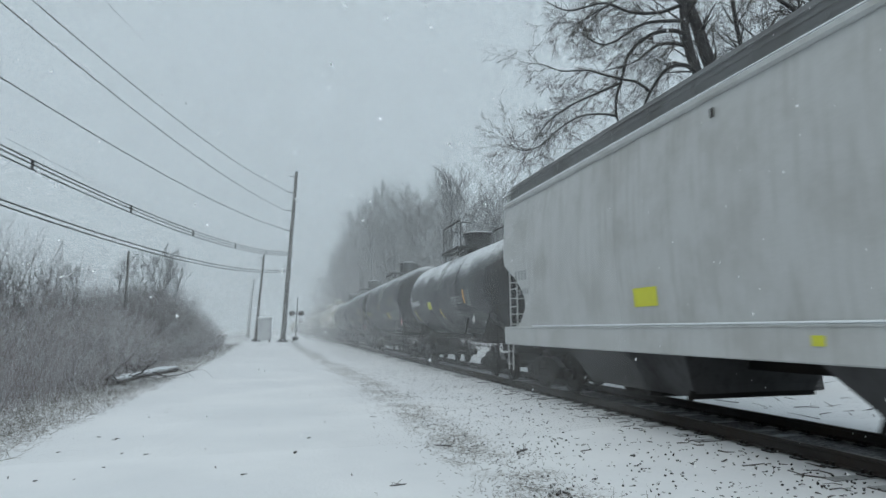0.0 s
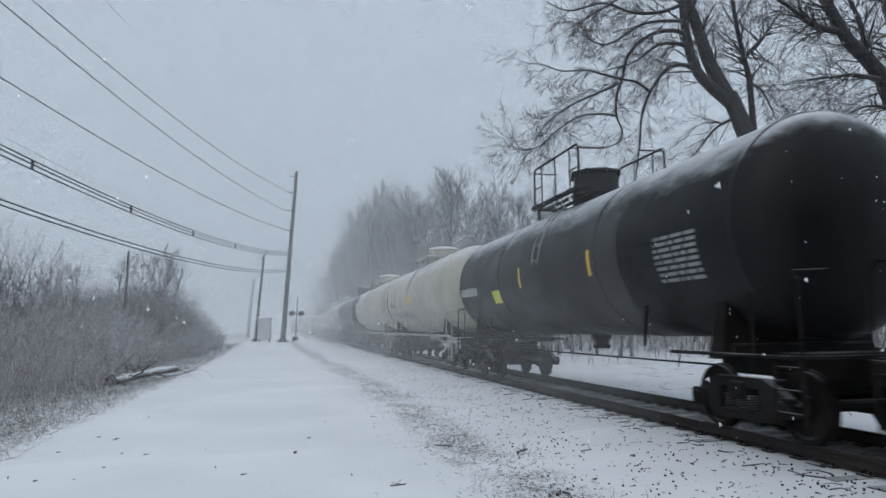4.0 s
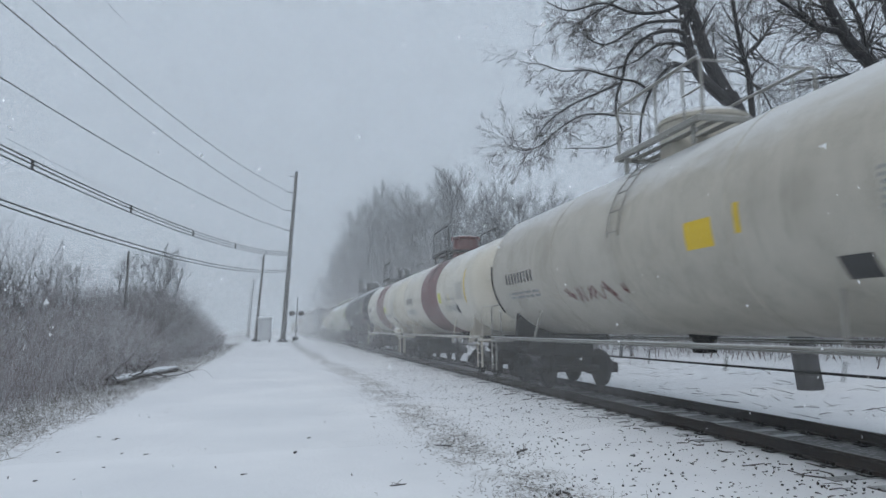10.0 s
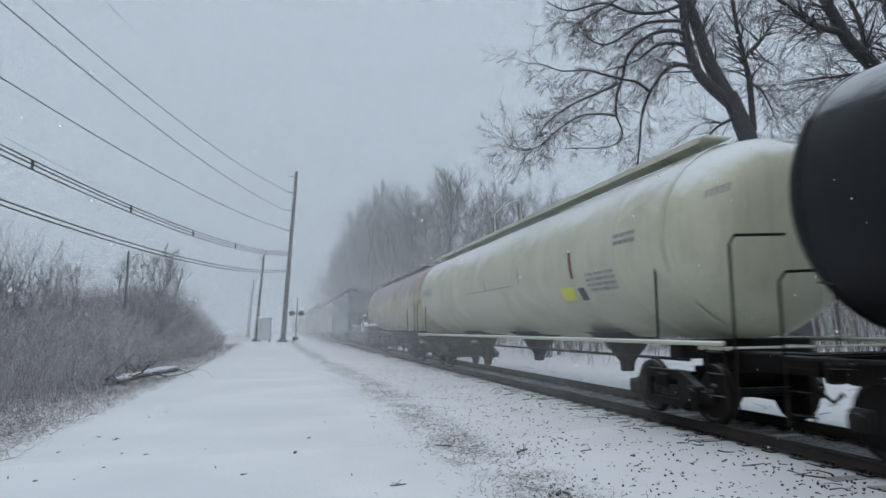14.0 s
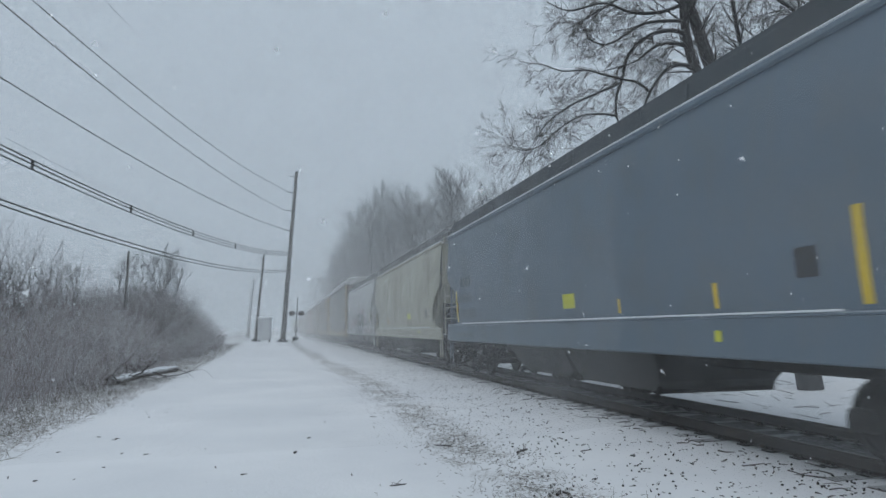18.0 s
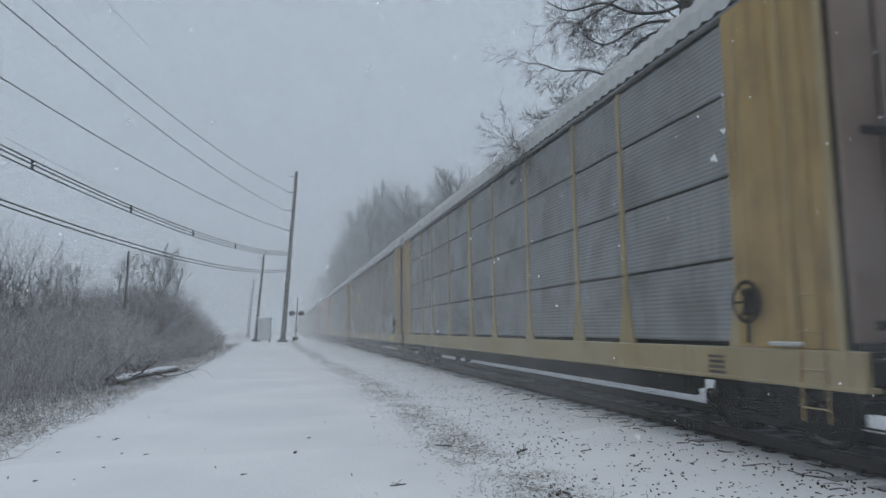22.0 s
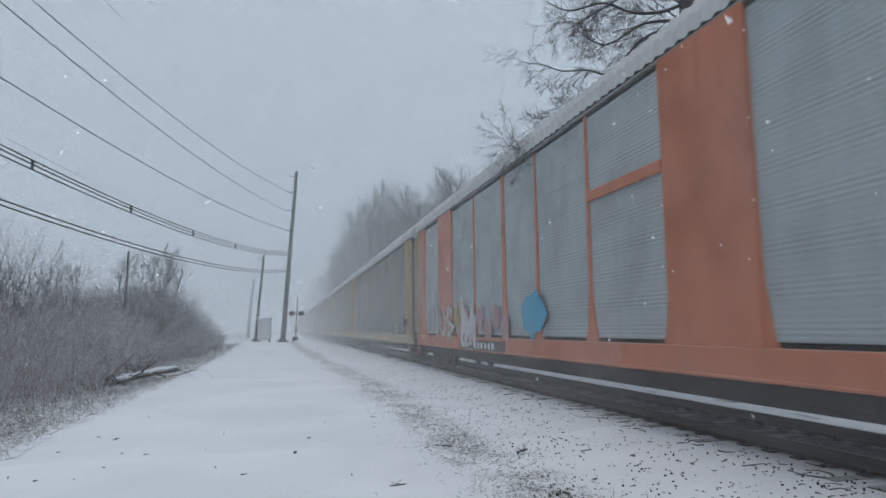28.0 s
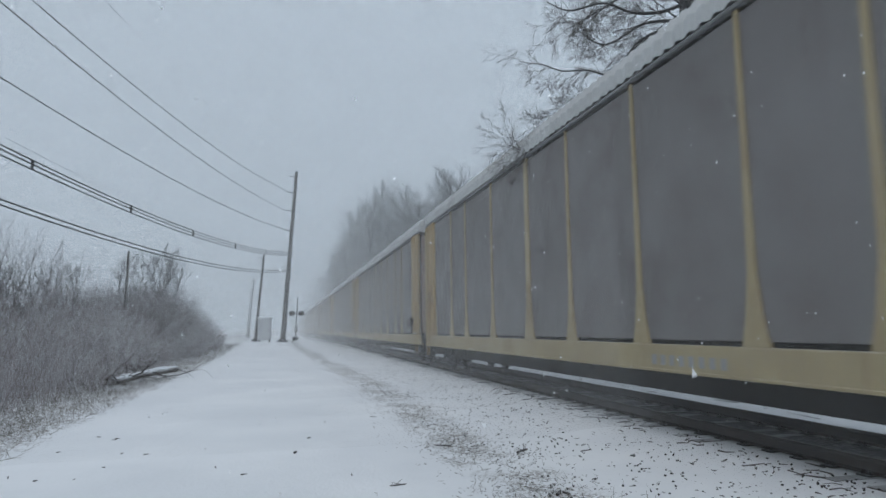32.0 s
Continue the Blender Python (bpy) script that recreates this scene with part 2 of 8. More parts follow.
RACK_ORANGE = surface("burnt_orange_rack_paint", (0.42, 0.135, 0.065), rough=0.55, dirt=(0.22, 0.075, 0.04), dirt_amt=0.5, streak=0.4, snow=0.3, snow_from=0.7)
DECAL_YELLOW = surface("yellow_reflective_decal", (0.72, 0.50, 0.03), rough=0.4, dirt=(0.35, 0.25, 0.06), dirt_amt=0.4, bump=0.0)
DECAL_ORANGE = surface("orange_reflective_decal", (0.75, 0.33, 0.02), rough=0.4, dirt=(0.35, 0.18, 0.05), dirt_amt=0.4, bump=0.0)
DECAL_LIME = surface("lime_yellow_decal", (0.62, 0.62, 0.05), rough=0.45, dirt=(0.3, 0.3, 0.08), dirt_amt=0.4, bump=0.0)
DECAL_WHITE = surface("white_stencil_paint", (0.62, 0.63, 0.63), rough=0.5, dirt=(0.35, 0.34, 0.33), dirt_amt=0.45, bump=0.0)
DECAL_BLACK = surface("black_stencil_paint", (0.03, 0.03, 0.032), rough=0.5, dirt=(0.10, 0.095, 0.09), dirt_amt=0.4, bump=0.0)
DECAL_GREY = surface("grey_stencil_paint", (0.25, 0.26, 0.26), rough=0.5, dirt=(0.15, 0.15, 0.15), dirt_amt=0.4, bump=0.0)
DECAL_TAN = surface("tan_placard", (0.48, 0.33, 0.13), rough=0.5, dirt=(0.3, 0.2, 0.1), dirt_amt=0.3, bump=0.0)
TEAL = surface("teal_spray_paint", (0.02, 0.22, 0.24), rough=0.5, dirt=(0.03, 0.12, 0.13), dirt_amt=0.5, bump=0.0)
BLUE_SPRAY = surface("bright_blue_spray_paint", (0.03, 0.28, 0.45), rough=0.5, dirt=(0.05, 0.2, 0.3), dirt_amt=0.4, bump=0.0)
RED_SPRAY = surface("red_spray_paint", (0.31, 0.15, 0.165), rough=0.5, dirt=(0.40, 0.36, 0.37), dirt_amt=0.85, stain_scale=3.0, bump=0.0)
PINK_SPRAY = surface("pale_pink_spray_paint", (0.55, 0.42, 0.46), rough=0.5, dirt=(0.45, 0.3, 0.28), dirt_amt=0.5, bump=0.0)
GREY_SPRAY = surface("silver_grey_spray_paint", (0.30, 0.31, 0.31), rough=0.5, dirt=(0.17, 0.16, 0.15), dirt_amt=0.6, bump=0.0)
SILVER_SPRAY = surface("chalky_white_spray_paint", (0.50, 0.48, 0.50), rough=0.6, dirt=(0.36, 0.33, 0.34), dirt_amt=0.6, stain_scale=3.0, bump=0.0)
LIME_SPRAY = surface("faded_lime_spray_paint", (0.34, 0.28, 0.12), rough=0.6, dirt=(0.30, 0.16, 0.10), dirt_amt=0.7, stain_scale=3.0, bump=0.0)
DARK_SPRAY = surface("dark_graffiti_fill", (0.035, 0.042, 0.05), rough=0.5, dirt=(0.07, 0.075, 0.08), dirt_amt=0.5, bump=0.0)
PLACARD_RED = surface("red_and_white_placard", (0.65, 0.18, 0.22), rough=0.45, dirt=(0.6, 0.45, 0.45), dirt_amt=0.6, bump=0.0)
POLE_WOOD = surface("weathered_pole_wood", (0.09, 0.085, 0.08), rough=0.9, dirt=(0.05, 0.045, 0.04), dirt_amt=0.5, streak=0.4, bump=0.5)
TRIM_GREY = surface("snow_dusted_grey_trim", (0.27, 0.265, 0.245), rough=0.6, dirt=(0.15, 0.14, 0.12), dirt_amt=0.5, snow=0.6, snow_from=0.55)
SMUDGE = surface("soft_dark_spray", (0.155, 0.16, 0.165), rough=0.6, dirt=(0.20, 0.205, 0.21), dirt_amt=0.8, stain_scale=4.0, bump=0.0)
CABLE = surface("black_cable", (0.012, 0.012, 0.014), rough=0.6, dirt_amt=0.0, grain=0.1, bump=0.0)
PORCELAIN = surface("grey_porcelain", (0.25, 0.26, 0.27), rough=0.3, dirt_amt=0.2, bump=0.0)
CABINET = surface("silver_cabinet_paint", (0.52, 0.54, 0.56), rough=0.5, dirt=(0.4, 0.4, 0.4), dirt_amt=0.3, snow=0.9, snow_from=0.4)
SIGNAL_BLACK = surface("signal_black_paint", (0.02, 0.02, 0.022), rough=0.5, dirt_amt=0.3, snow=0.5, snow_from=0.6)
SIGNAL_SILVER = surface("signal_mast_silver", (0.45, 0.46, 0.47), rough=0.45, metal=0.3, dirt_amt=0.3)
RED_LENS = surface("red_signal_lens", (0.06, 0.012, 0.012), rough=0.2, dirt_amt=0.1, bump=0.0)
BARK = bark_mat("dark_wet_bark", (0.046, 0.045, 0.047), 0.25)
BARK_TWIG = bark_mat("twig_bark", (0.075, 0.065, 0.061), 0.15)
BARK_FAR = bark_mat("far_woods_bark", (0.062, 0.063, 0.068), 0.2)
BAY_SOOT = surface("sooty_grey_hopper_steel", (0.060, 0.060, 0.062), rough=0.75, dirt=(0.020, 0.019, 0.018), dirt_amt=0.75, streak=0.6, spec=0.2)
GRATE = surface("dark_grey_steel_grating", (0.20, 0.205, 0.21), rough=0.7, dirt=(0.13, 0.125, 0.12), dirt_amt=0.5, snow=0.35, snow_from=0.7)
PINK_DOOR = surface("faded_pinkish_door_paint", (0.26, 0.20, 0.17), rough=0.6, dirt=(0.15, 0.105, 0.08), dirt_amt=0.6, streak=0.5)
BRUSH = surface("reddish_brown_brush", (0.255, 0.208, 0.203), rough=0.9, dirt=(0.10, 0.08, 0.075), dirt_amt=0.6, snow=0.92, snow_from=0.12, vary=0.55, bump=0.0, spec=0.1)
BRUSH_DARK = surface("dark_reddish_brush", (0.17, 0.145, 0.145), rough=0.9, dirt=(0.08, 0.065, 0.06), dirt_amt=0.6, snow=0.8, snow_from=0.35, vary=0.45, bump=0.0, spec=0.1)
DEAD_GRASS = surface("dead_grass", (0.185, 0.162, 0.13), rough=0.9, snow=0.5, snow_from=0.3, dirt=(0.10, 0.085, 0.07), dirt_amt=0.6, vary=0.45, bump=0.0, spec=0.1)
LOG_WOOD = surface("fallen_log_bark", (0.10, 0.085, 0.075), rough=0.95, dirt=(0.05, 0.04, 0.035), dirt_amt=0.6, snow=1.0, snow_from=0.35, bump=0.6)

# ---- mesh helpers
class Geo:
    """Collects points and faces of one mesh."""

    def __init__(self):
        self.v, self.f = [], []

    def add(self, pts, faces):
        o = len(self.v)
        self.v.extend(tuple(p) for p in pts)
        self.f.extend(tuple(i + o for i in fc) for fc in faces)
        return self

    def box(self, c, s, ch=0.012):
        """A box round c with sides s and small chamfers."""
        h = [a / 2 for a in s]
        ch = min(ch, min(h) * 0.6)
        pts, ids = [], {}
        for sx in (-1, 1):
            for sy in (-1, 1):
                for sz in (-1, 1):
                    for ax in range(3):
                        p = [sx * h[0], sy * h[1], sz * h[2]]
                        for k in range(3):
                            if k != ax:
                                p[k] -= (sx, sy, sz)[k] * ch
                        ids[sx, sy, sz, ax] = len(pts)
                        pts.append((c[0] + p[0], c[1] + p[1], c[2] + p[2]))
        fs = []
        for ax in range(3):
            a, b = (ax + 1) % 3, (ax + 2) % 3
            for sg in (-1, 1):
                loop = []
                for u, w in ((-1, -1), (1, -1), (1, 1), (-1, 1)):
                    k = [0, 0, 0]
                    k[ax], k[a], k[b] = sg, u, w
                    loop.append(ids[(*k, ax)])
                fs.append(loop if sg > 0 else loop[::-1])
            for u in (-1, 1):
                for w in (-1, 1):
                    k0, k1 = [0, 0, 0], [0, 0, 0]
                    k0[ax], k1[ax] = -1, 1
                    k0[a] = k1[a] = u
                    k0[b] = k1[b] = w
                    q = [ids[(*k0, a)], ids[(*k1, a)], ids[(*k1, b)], ids[(*k0, b)]]
                    fs.append(q if u * w > 0 else q[::-1])
        for sx in (-1, 1):
            for sy in (-1, 1):
                for sz in (-1, 1):
                    q = [ids[sx, sy, sz, k] for k in range(3)]
                    fs.append(q if sx * sy * sz > 0 else q[::-1])
        return self.add(pts, fs)

    def tube(self, pts, r, n=8, r_end=None, caps=True):
        """A round bar along pts, tapering from r to r_end."""
        pts = [Vector(p) for p in pts]
        r_end = r if r_end is None else r_end
        rows, ref = [], None
        for i, p in enumerate(pts):
            d = (pts[min(i + 1, len(pts) - 1)] - pts[max(i - 1, 0)])
            d = d.normalized() if d.length > 1e-9 else Vector((0, 0, 1))
            if ref is None:
                ref = d.orthogonal().normalized()
            ref = (ref - d * ref.dot(d))
            ref = ref.normalized() if ref.length > 1e-6 else d.orthogonal().normalized()
            b = d.cross(ref)
            rr = r + (r_end - r) * i / max(len(pts) - 1, 1)
            rows.append([p + (ref * math.cos(2 * math.pi * k / n) + b * math.sin(2 * math.pi * k / n)) * rr for k in range(n)])
        vs = [q for row in rows for q in row]
        fs = [(i * n + k, i * n + (k + 1) % n, (i + 1) * n + (k + 1) % n, (i + 1) * n + k) for i in range(len(rows) - 1) for k in range(n)]
        if caps:
            fs += [tuple(range(n))[::-1], tuple((len(rows) - 1) * n + k for k in range(n))]
        return self.add(vs, fs)

    def prism(self, poly, y0, y1, axes="xz"):
        """A polygon drawn in two axes, drawn out along the third from y0 to y1."""
        n = len(poly)

        def put(a, b, y):
            return {"xz": (a, y, b), "yz": (y, a, b), "xy": (a, b, y)}[axes]
        vs = [put(a, b, y0) for a, b in poly] + [put(a, b, y1) for a, b in poly]
        fs = [tuple(range(n)), tuple(range(2 * n - 1, n - 1, -1))]
        fs += [(i, n + i, n + (i + 1) % n, (i + 1) % n) for i in range(n)]
        return self.add(vs, fs)

    def lathe(self, prof, axis="y", c=(0, 0, 0), n=32):
        """Turns a profile of (along, radius) round an axis through c."""
        vs, fs = [], []
        for a, r in prof:
            for k in range(n):
                t = 2 * math.pi * k / n
                u, w = r * math.cos(t), r * math.sin(t)
                p = {"y": (u, a, w), "z": (u, w, a), "x": (a, u, w)}[axis]
                vs.append((c[0] + p[0], c[1] + p[1], c[2] + p[2]))
        for i in range(len(prof) - 1):
            for k in range(n):
                fs.append((i * n + k, i * n + (k + 1) % n, (i + 1) * n + (k + 1) % n, (i + 1) * n + k))
        return self.add(vs, fs)


def mesh_of(name, g, smooth=False):
    me = bpy.data.meshes.new(name)
    me.from_pydata(g.v, [], g.f)
    bm = bmesh.new()
    bm.from_mesh(me)
    if len(g.f) < 6000:
        bmesh.ops.recalc_face_normals(bm, faces=bm.faces)
    if smooth:
        for fc in bm.faces:
            fc.smooth = True
        for e in bm.edges:
            if len(e.link_faces) == 2 and e.calc_face_angle(0) > 0.6:
                e.smooth = False
    bm.to_mesh(me)
    bm.free()
    return me


def part(name, g, material, parent, label="", smooth=False, at=None):
    """Links g, a Geo or a mesh made before, as one mesh under a thing or a part."""
    me = g if isinstance(g, bpy.types.Mesh) else mesh_of(name, g, smooth)
    if not me.materials:
        me.materials.append(material)
    ob = new(name, me)
    ob.parent = parent
    if at is not None:
        ob.matrix_basis = at
    return tagged(ob, label)


def thing(name, label, category, group="", kind="", at=None):
    ob = new(name)
    ob.empty_display_size = 0.3
    if at is not None:
        ob.matrix_basis = at
    return tagged(ob, label, category, group, kind)


def solid(name, g, material, label="", category="", group="", kind="", smooth=False):
    me = mesh_of(name, g, smooth)
    me.materials.append(material)
    return tagged(new(name, me), label, category, group, kind)


def raw_mesh(name, verts, faces_flat, corners, material):
    """A large mesh straight from numpy arrays, each face with the same number of corners."""
    me = bpy.data.meshes.new(name)
    nv, nf = len(verts), len(faces_flat) // corners
    me.vertices.add(nv)
    me.vertices.foreach_set("co", np.asarray(verts, np.float32).ravel())
    me.loops.add(len(faces_flat))
    me.loops.foreach_set("vertex_index", np.asarray(faces_flat, np.int32))
    me.polygons.add(nf)
    me.polygons.foreach_set("loop_start", np.arange(0, nf * corners, corners, dtype=np.int32))
    me.polygons.foreach_set("loop_total", np.full(nf, corners, np.int32))
    me.update(calc_edges=True)
    me.materials.append(material)
    return me


XC = 7.31          # middle of the track
SPEED = 14.70      # metres a second, towards the camera

# ---- ground, track
def ground_height(x, y):
    z = -0.31 + 0.11 * max(0.0, min(1.0, (x - 3.4) / 2.3))
    if x > 9.2:
        z = -0.20 - 0.10 * min(1.0, (x - 9.2) / 3.0) + 0.05 * max(0.0, x - 13.0) * (1.0 if x < 30 else 30.0 / x)
    if x < -4.5:
        z += 0.10 * min(1.0, (-4.5 - x) / 3.0)
    rise = max(0.0, min(1.0, (y - 30.0) / 45.0))
    side = max(0.0, min(1.0, (5.2 - x) / 2.0)) * max(0.0, min(1.0, (x + 40) / 20.0))
    z += 0.55 * rise * rise * side
    return z


def build_ground():
    xs = [-3000, -900, -300, -120, -60, -35, -22, -15] + [-11 + 0.5 * i for i in range(44)] + [11.2, 12, 13, 14, 16, 18, 21, 25, 30, 40, 60, 120, 300, 900, 3000]
    ys = [-3000, -900, -300, -100, -40, -15, -5] + [0.6 * i for i in range(60)] + [36 + 2 * i for i in range(42)] + [125, 140, 160, 190, 230, 300, 500, 1000, 3000]
    vs, fs = [], []
    for y in ys:
        for x in xs:
            n = 0.0
            if -12 < x < 12 and 0 < y < 120 and not 5.6 < x < 9.0:
                rough = 0.3 if -3.8 < x < 1.8 else 1.0
                n = rough * (0.045 * noise.noise((x * 0.9, y * 0.5, 3.0)) + 0.02 * noise.noise((x * 3.1, y * 2.3, 9.0)))
            vs.append((x, y, ground_height(x, y) + n))
    nx = len(xs)
    for j in range(len(ys) - 1):
        for i in range(nx - 1):
            a = j * nx + i
            fs.append((a, a + 1, a + 1 + nx, a + nx))
    g = Geo()
    g.add(vs, fs)
    ob = solid("ground", g, SNOW_GROUND, "snow-covered ground with a footpath beside the railway track", "ground", kind="structure", smooth=True)
    return ob


build_ground()


def build_rails():
    prof = [(-0.07, -0.178), (0.07, -0.178), (0.07, -0.165), (0.012, -0.145), (0.010, -0.05), (0.036, -0.038), (0.036, -0.004), (0.030, 0.0),
            (-0.030, 0.0), (-0.036, -0.004), (-0.036, -0.038), (-0.010, -0.05), (-0.012, -0.145), (-0.07, -0.165)]
    for sx in (-0.752, 0.752):
        g = Geo()
        cuts = [-520, -200, -60, -20] + [20 * i for i in range(12)] + [300, 450, 720]
        for a, b in zip(cuts, cuts[1:]):
            g.prism([(XC + sx + p, q) for p, q in prof], a, b)
        ob = solid("rail", g, RAIL_SIDE, "dark rusty steel rail on snow-covered ties", "rail", "rails of the track", kind="structure")
        top = Geo()
        for a, b in zip(cuts, cuts[1:]):
            top.box((XC + sx, (a + b) / 2, 0.0012), (0.052, b - a, 0.004), 0.001)
        part("running_surface", top, TREAD, ob, "bright worn top of the rail")


build_rails()


def build_ties():
    rng = random.Random(4)
    meshes = []
    for k in range(4):
        g = Geo()
        g.box((0, 0, 0), (2.59 + 0.03 * k, 0.23, 0.17), 0.015)
        me = mesh_of("tie", g)
        me.materials.append(TIE_WOOD)
        meshes.append(me)
    bed = thing("track_bed", "wooden track ties almost buried under snow", "railway track", kind="structure")
    plate = Geo()
    plate.box((0, 0, 0), (0.30, 0.19, 0.018), 0.004)
    for s in (-1, 1):
        for t in (-1, 1):
            plate.box((s * 0.09, t * 0.05, 0.03), (0.035, 0.022, 0.05), 0.004)
    plate_me = mesh_of("tie_plate", plate)
    plate_me.materials.append(RUST_BLACK)
    for i in range(150):
        y = -14 + i * 0.53
        tie = new("tie", rng.choice(meshes))
        tie.parent = bed
        tie.matrix_basis = pose(XC + rng.uniform(-0.06, 0.06), y + rng.uniform(-0.03, 0.03), -0.281 + rng.uniform(-0.014, 0.010), 0, 0, rng.uniform(-1.0, 1.0))
        if -2 < y < 40:
            for sx in (-0.752, 0.752):
                p = new("tie_plate", plate_me)
                p.parent = bed
                p.matrix_basis = pose(XC + sx, y, -0.187)


build_ties()


def scatter_tubes(name, count, rng, where, size, material, label, category, lean=0.5, sides=3, kind="stuff", curl=0.3):
    """Loose twigs and stalks as one mesh."""
    vs, fs = [], []
    for _ in range(count):
        x, y = where(rng)
        ln, r = size(rng)
        a = rng.uniform(0, 2 * math.pi)
        el = rng.gauss(0.0, 1.0) * lean
        d = Vector((math.cos(a) * math.cos(el), math.sin(a) * math.cos(el), abs(math.sin(el))))
        p = Vector((x, y, ground_height(x, y) + r * 0.7))
        u = d.orthogonal().normalized()
        w = d.cross(u)
        bend = (u * rng.uniform(-curl, curl) + w * rng.uniform(-curl, curl)) * ln * 0.3
        o = len(vs)
        for q, rr in ((p, r), (p + d * ln * 0.5 + bend, r * 0.8), (p + d * ln, r * 0.35)):
            for k in range(sides):
                t = 2 * math.pi * k / sides
                vs.append(q + (u * math.cos(t) + w * math.sin(t)) * rr)
        for i in range(2):
            for k in range(sides):
                fs.extend((o + i * sides + k, o + i * sides + (k + 1) % sides, o + (i + 1) * sides + (k + 1) % sides, o + (i + 1) * sides + k))
    return tagged(new(name, raw_mesh(name, [tuple(v) for v in vs], fs, 4, material)), label, category, kind=kind)


rng_g = random.Random(21)
scatter_tubes("trackside_debris", 260, rng_g, lambda r: (r.uniform(4.2, 6.35), 6.0 + 30 * r.random() ** 1.6),
              lambda r: (r.uniform(0.03, 0.10), r.uniform(0.005, 0.011)), BARK_TWIG, "twigs and leaf stalks lying on the snow beside the rails", "twigs", 0.15)
scatter_tubes("trackside_debris", 60, rng_g, lambda r: (r.uniform(5.5, 6.4), 6.0 + 14 * r.random()),
              lambda r: (r.uniform(0.12, 0.40), r.uniform(0.006, 0.014)), BARK_TWIG, "longer dark sticks lying beside the tie ends", "twigs", 0.06)
scatter_tubes("fallen_twigs", 140, rng_g, lambda r: (r.uniform(9.4, 16.0), r.uniform(6.0, 30.0)),
              lambda r: (r.uniform(0.2, 0.8), r.uniform(0.006, 0.014)), BARK_TWIG, "fallen twigs on the snow bank beyond the track", "twigs", 0.12)
scatter_tubes("path_debris", 60, rng_g, lambda r: (r.uniform(-3.6, 2.0), 7.5 + 30 * r.random() ** 1.5),
              lambda r: (r.uniform(0.03, 0.10), r.uniform(0.006, 0.014)), BARK_TWIG, "small dark bits of bark on the snowy footpath", "twigs", 0.1)
scatter_tubes("gravel_stones", 950, rng_g, lambda r: (r.uniform(2.6, 6.3), 6.0 + 26 * r.random() ** 1.7),
              lambda r: (r.uniform(0.012, 0.04), r.uniform(0.006, 0.016)), RUST_BLACK, "dark ballast stones poking through the snow", "gravel", 0.3, 5)
scatter_tubes("grass_strip", 5200, rng_g, lambda r: (lambda y: (min(2.85, 2.95 - 0.039 * (y - 25)) + r.gauss(0, 0.36 + 0.8 / y), y))(6.5 + 75 * r.random() ** 1.5),
              lambda r: (r.uniform(0.03, 0.11), r.uniform(0.002, 0.005)), DEAD_GRASS, "flattened dead grass strip between path and track", "grass", 0.6)
scatter_tubes("weed_tufts", 600, rng_g, lambda r: (r.gauss(2.85, 0.42), 6.3 + 7 * r.random()),
              lambda r: (r.uniform(0.02, 0.05), r.uniform(0.003, 0.009)), DEAD_GRASS, "small brown weed tufts poking out of the snow", "weeds", 0.5)
scatter_tubes("verge_grass", 15000, rng_g, lambda r: (-4.3 - abs(r.gauss(0.0, 2.2)) + 0.35 * math.sin(r.random() * 40), 9 + 62 * r.random() ** 1.6),
              lambda r: (r.uniform(0.06, 0.38), r.uniform(0.002, 0.005)), DEAD_GRASS, "dead snow-dusted grass along the foot of the thicket", "grass", 0.75)



def loose_sticks():
    """The few larger sticks and clods that lie on the open snow."""
    rng = random.Random(50)
    for x, y, ln, r, turn in ((0.19, 10.7, 0.05, 0.022, 10), (3.48, 9.85, 0.26, 0.016, 35), (3.36, 9.7, 0.14, 0.012, 60), (2.46, 10.65, 0.24, 0.013, 165), (1.34, 8.2, 0.20, 0.010, 5),
                              (2.98, 7.27, 0.12, 0.020, 50), (3.06, 7.25, 0.10, 0.018, 120), (2.86, 7.24, 0.07, 0.016, 80), (4.3, 9.4, 0.22, 0.011, 20), (1.85, 14.5, 0.16, 0.010, 140)):
        a = math.radians(turn)
        d = Vector((math.cos(a), math.sin(a), 0))
        g = Geo()
        p = Vector((0, 0, r * 0.6))
        g.tube([p - d * ln / 2, p + Vector((0, 0, 0.4 * r)), p + d * ln / 2 + Vector((0, 0, rng.uniform(0, 1.5) * r))], r, 6, r * 0.6)
        for _ in range(3):
            e = Vector((rng.uniform(-1, 1), rng.uniform(-1, 1), rng.uniform(0.1, 0.9))).normalized()
            g.tube([p + d * ln * rng.uniform(-0.4, 0.4), p + e * ln * 0.45], r * 0.4, 4, r * 0.15)
        ob = solid("fallen_stick", g, BARK_TWIG, "dark broken stick lying on the snow", "stick", "sticks on the snow")
        ob.matrix_basis = pose(x, y, ground_height(x, y))


loose_sticks()

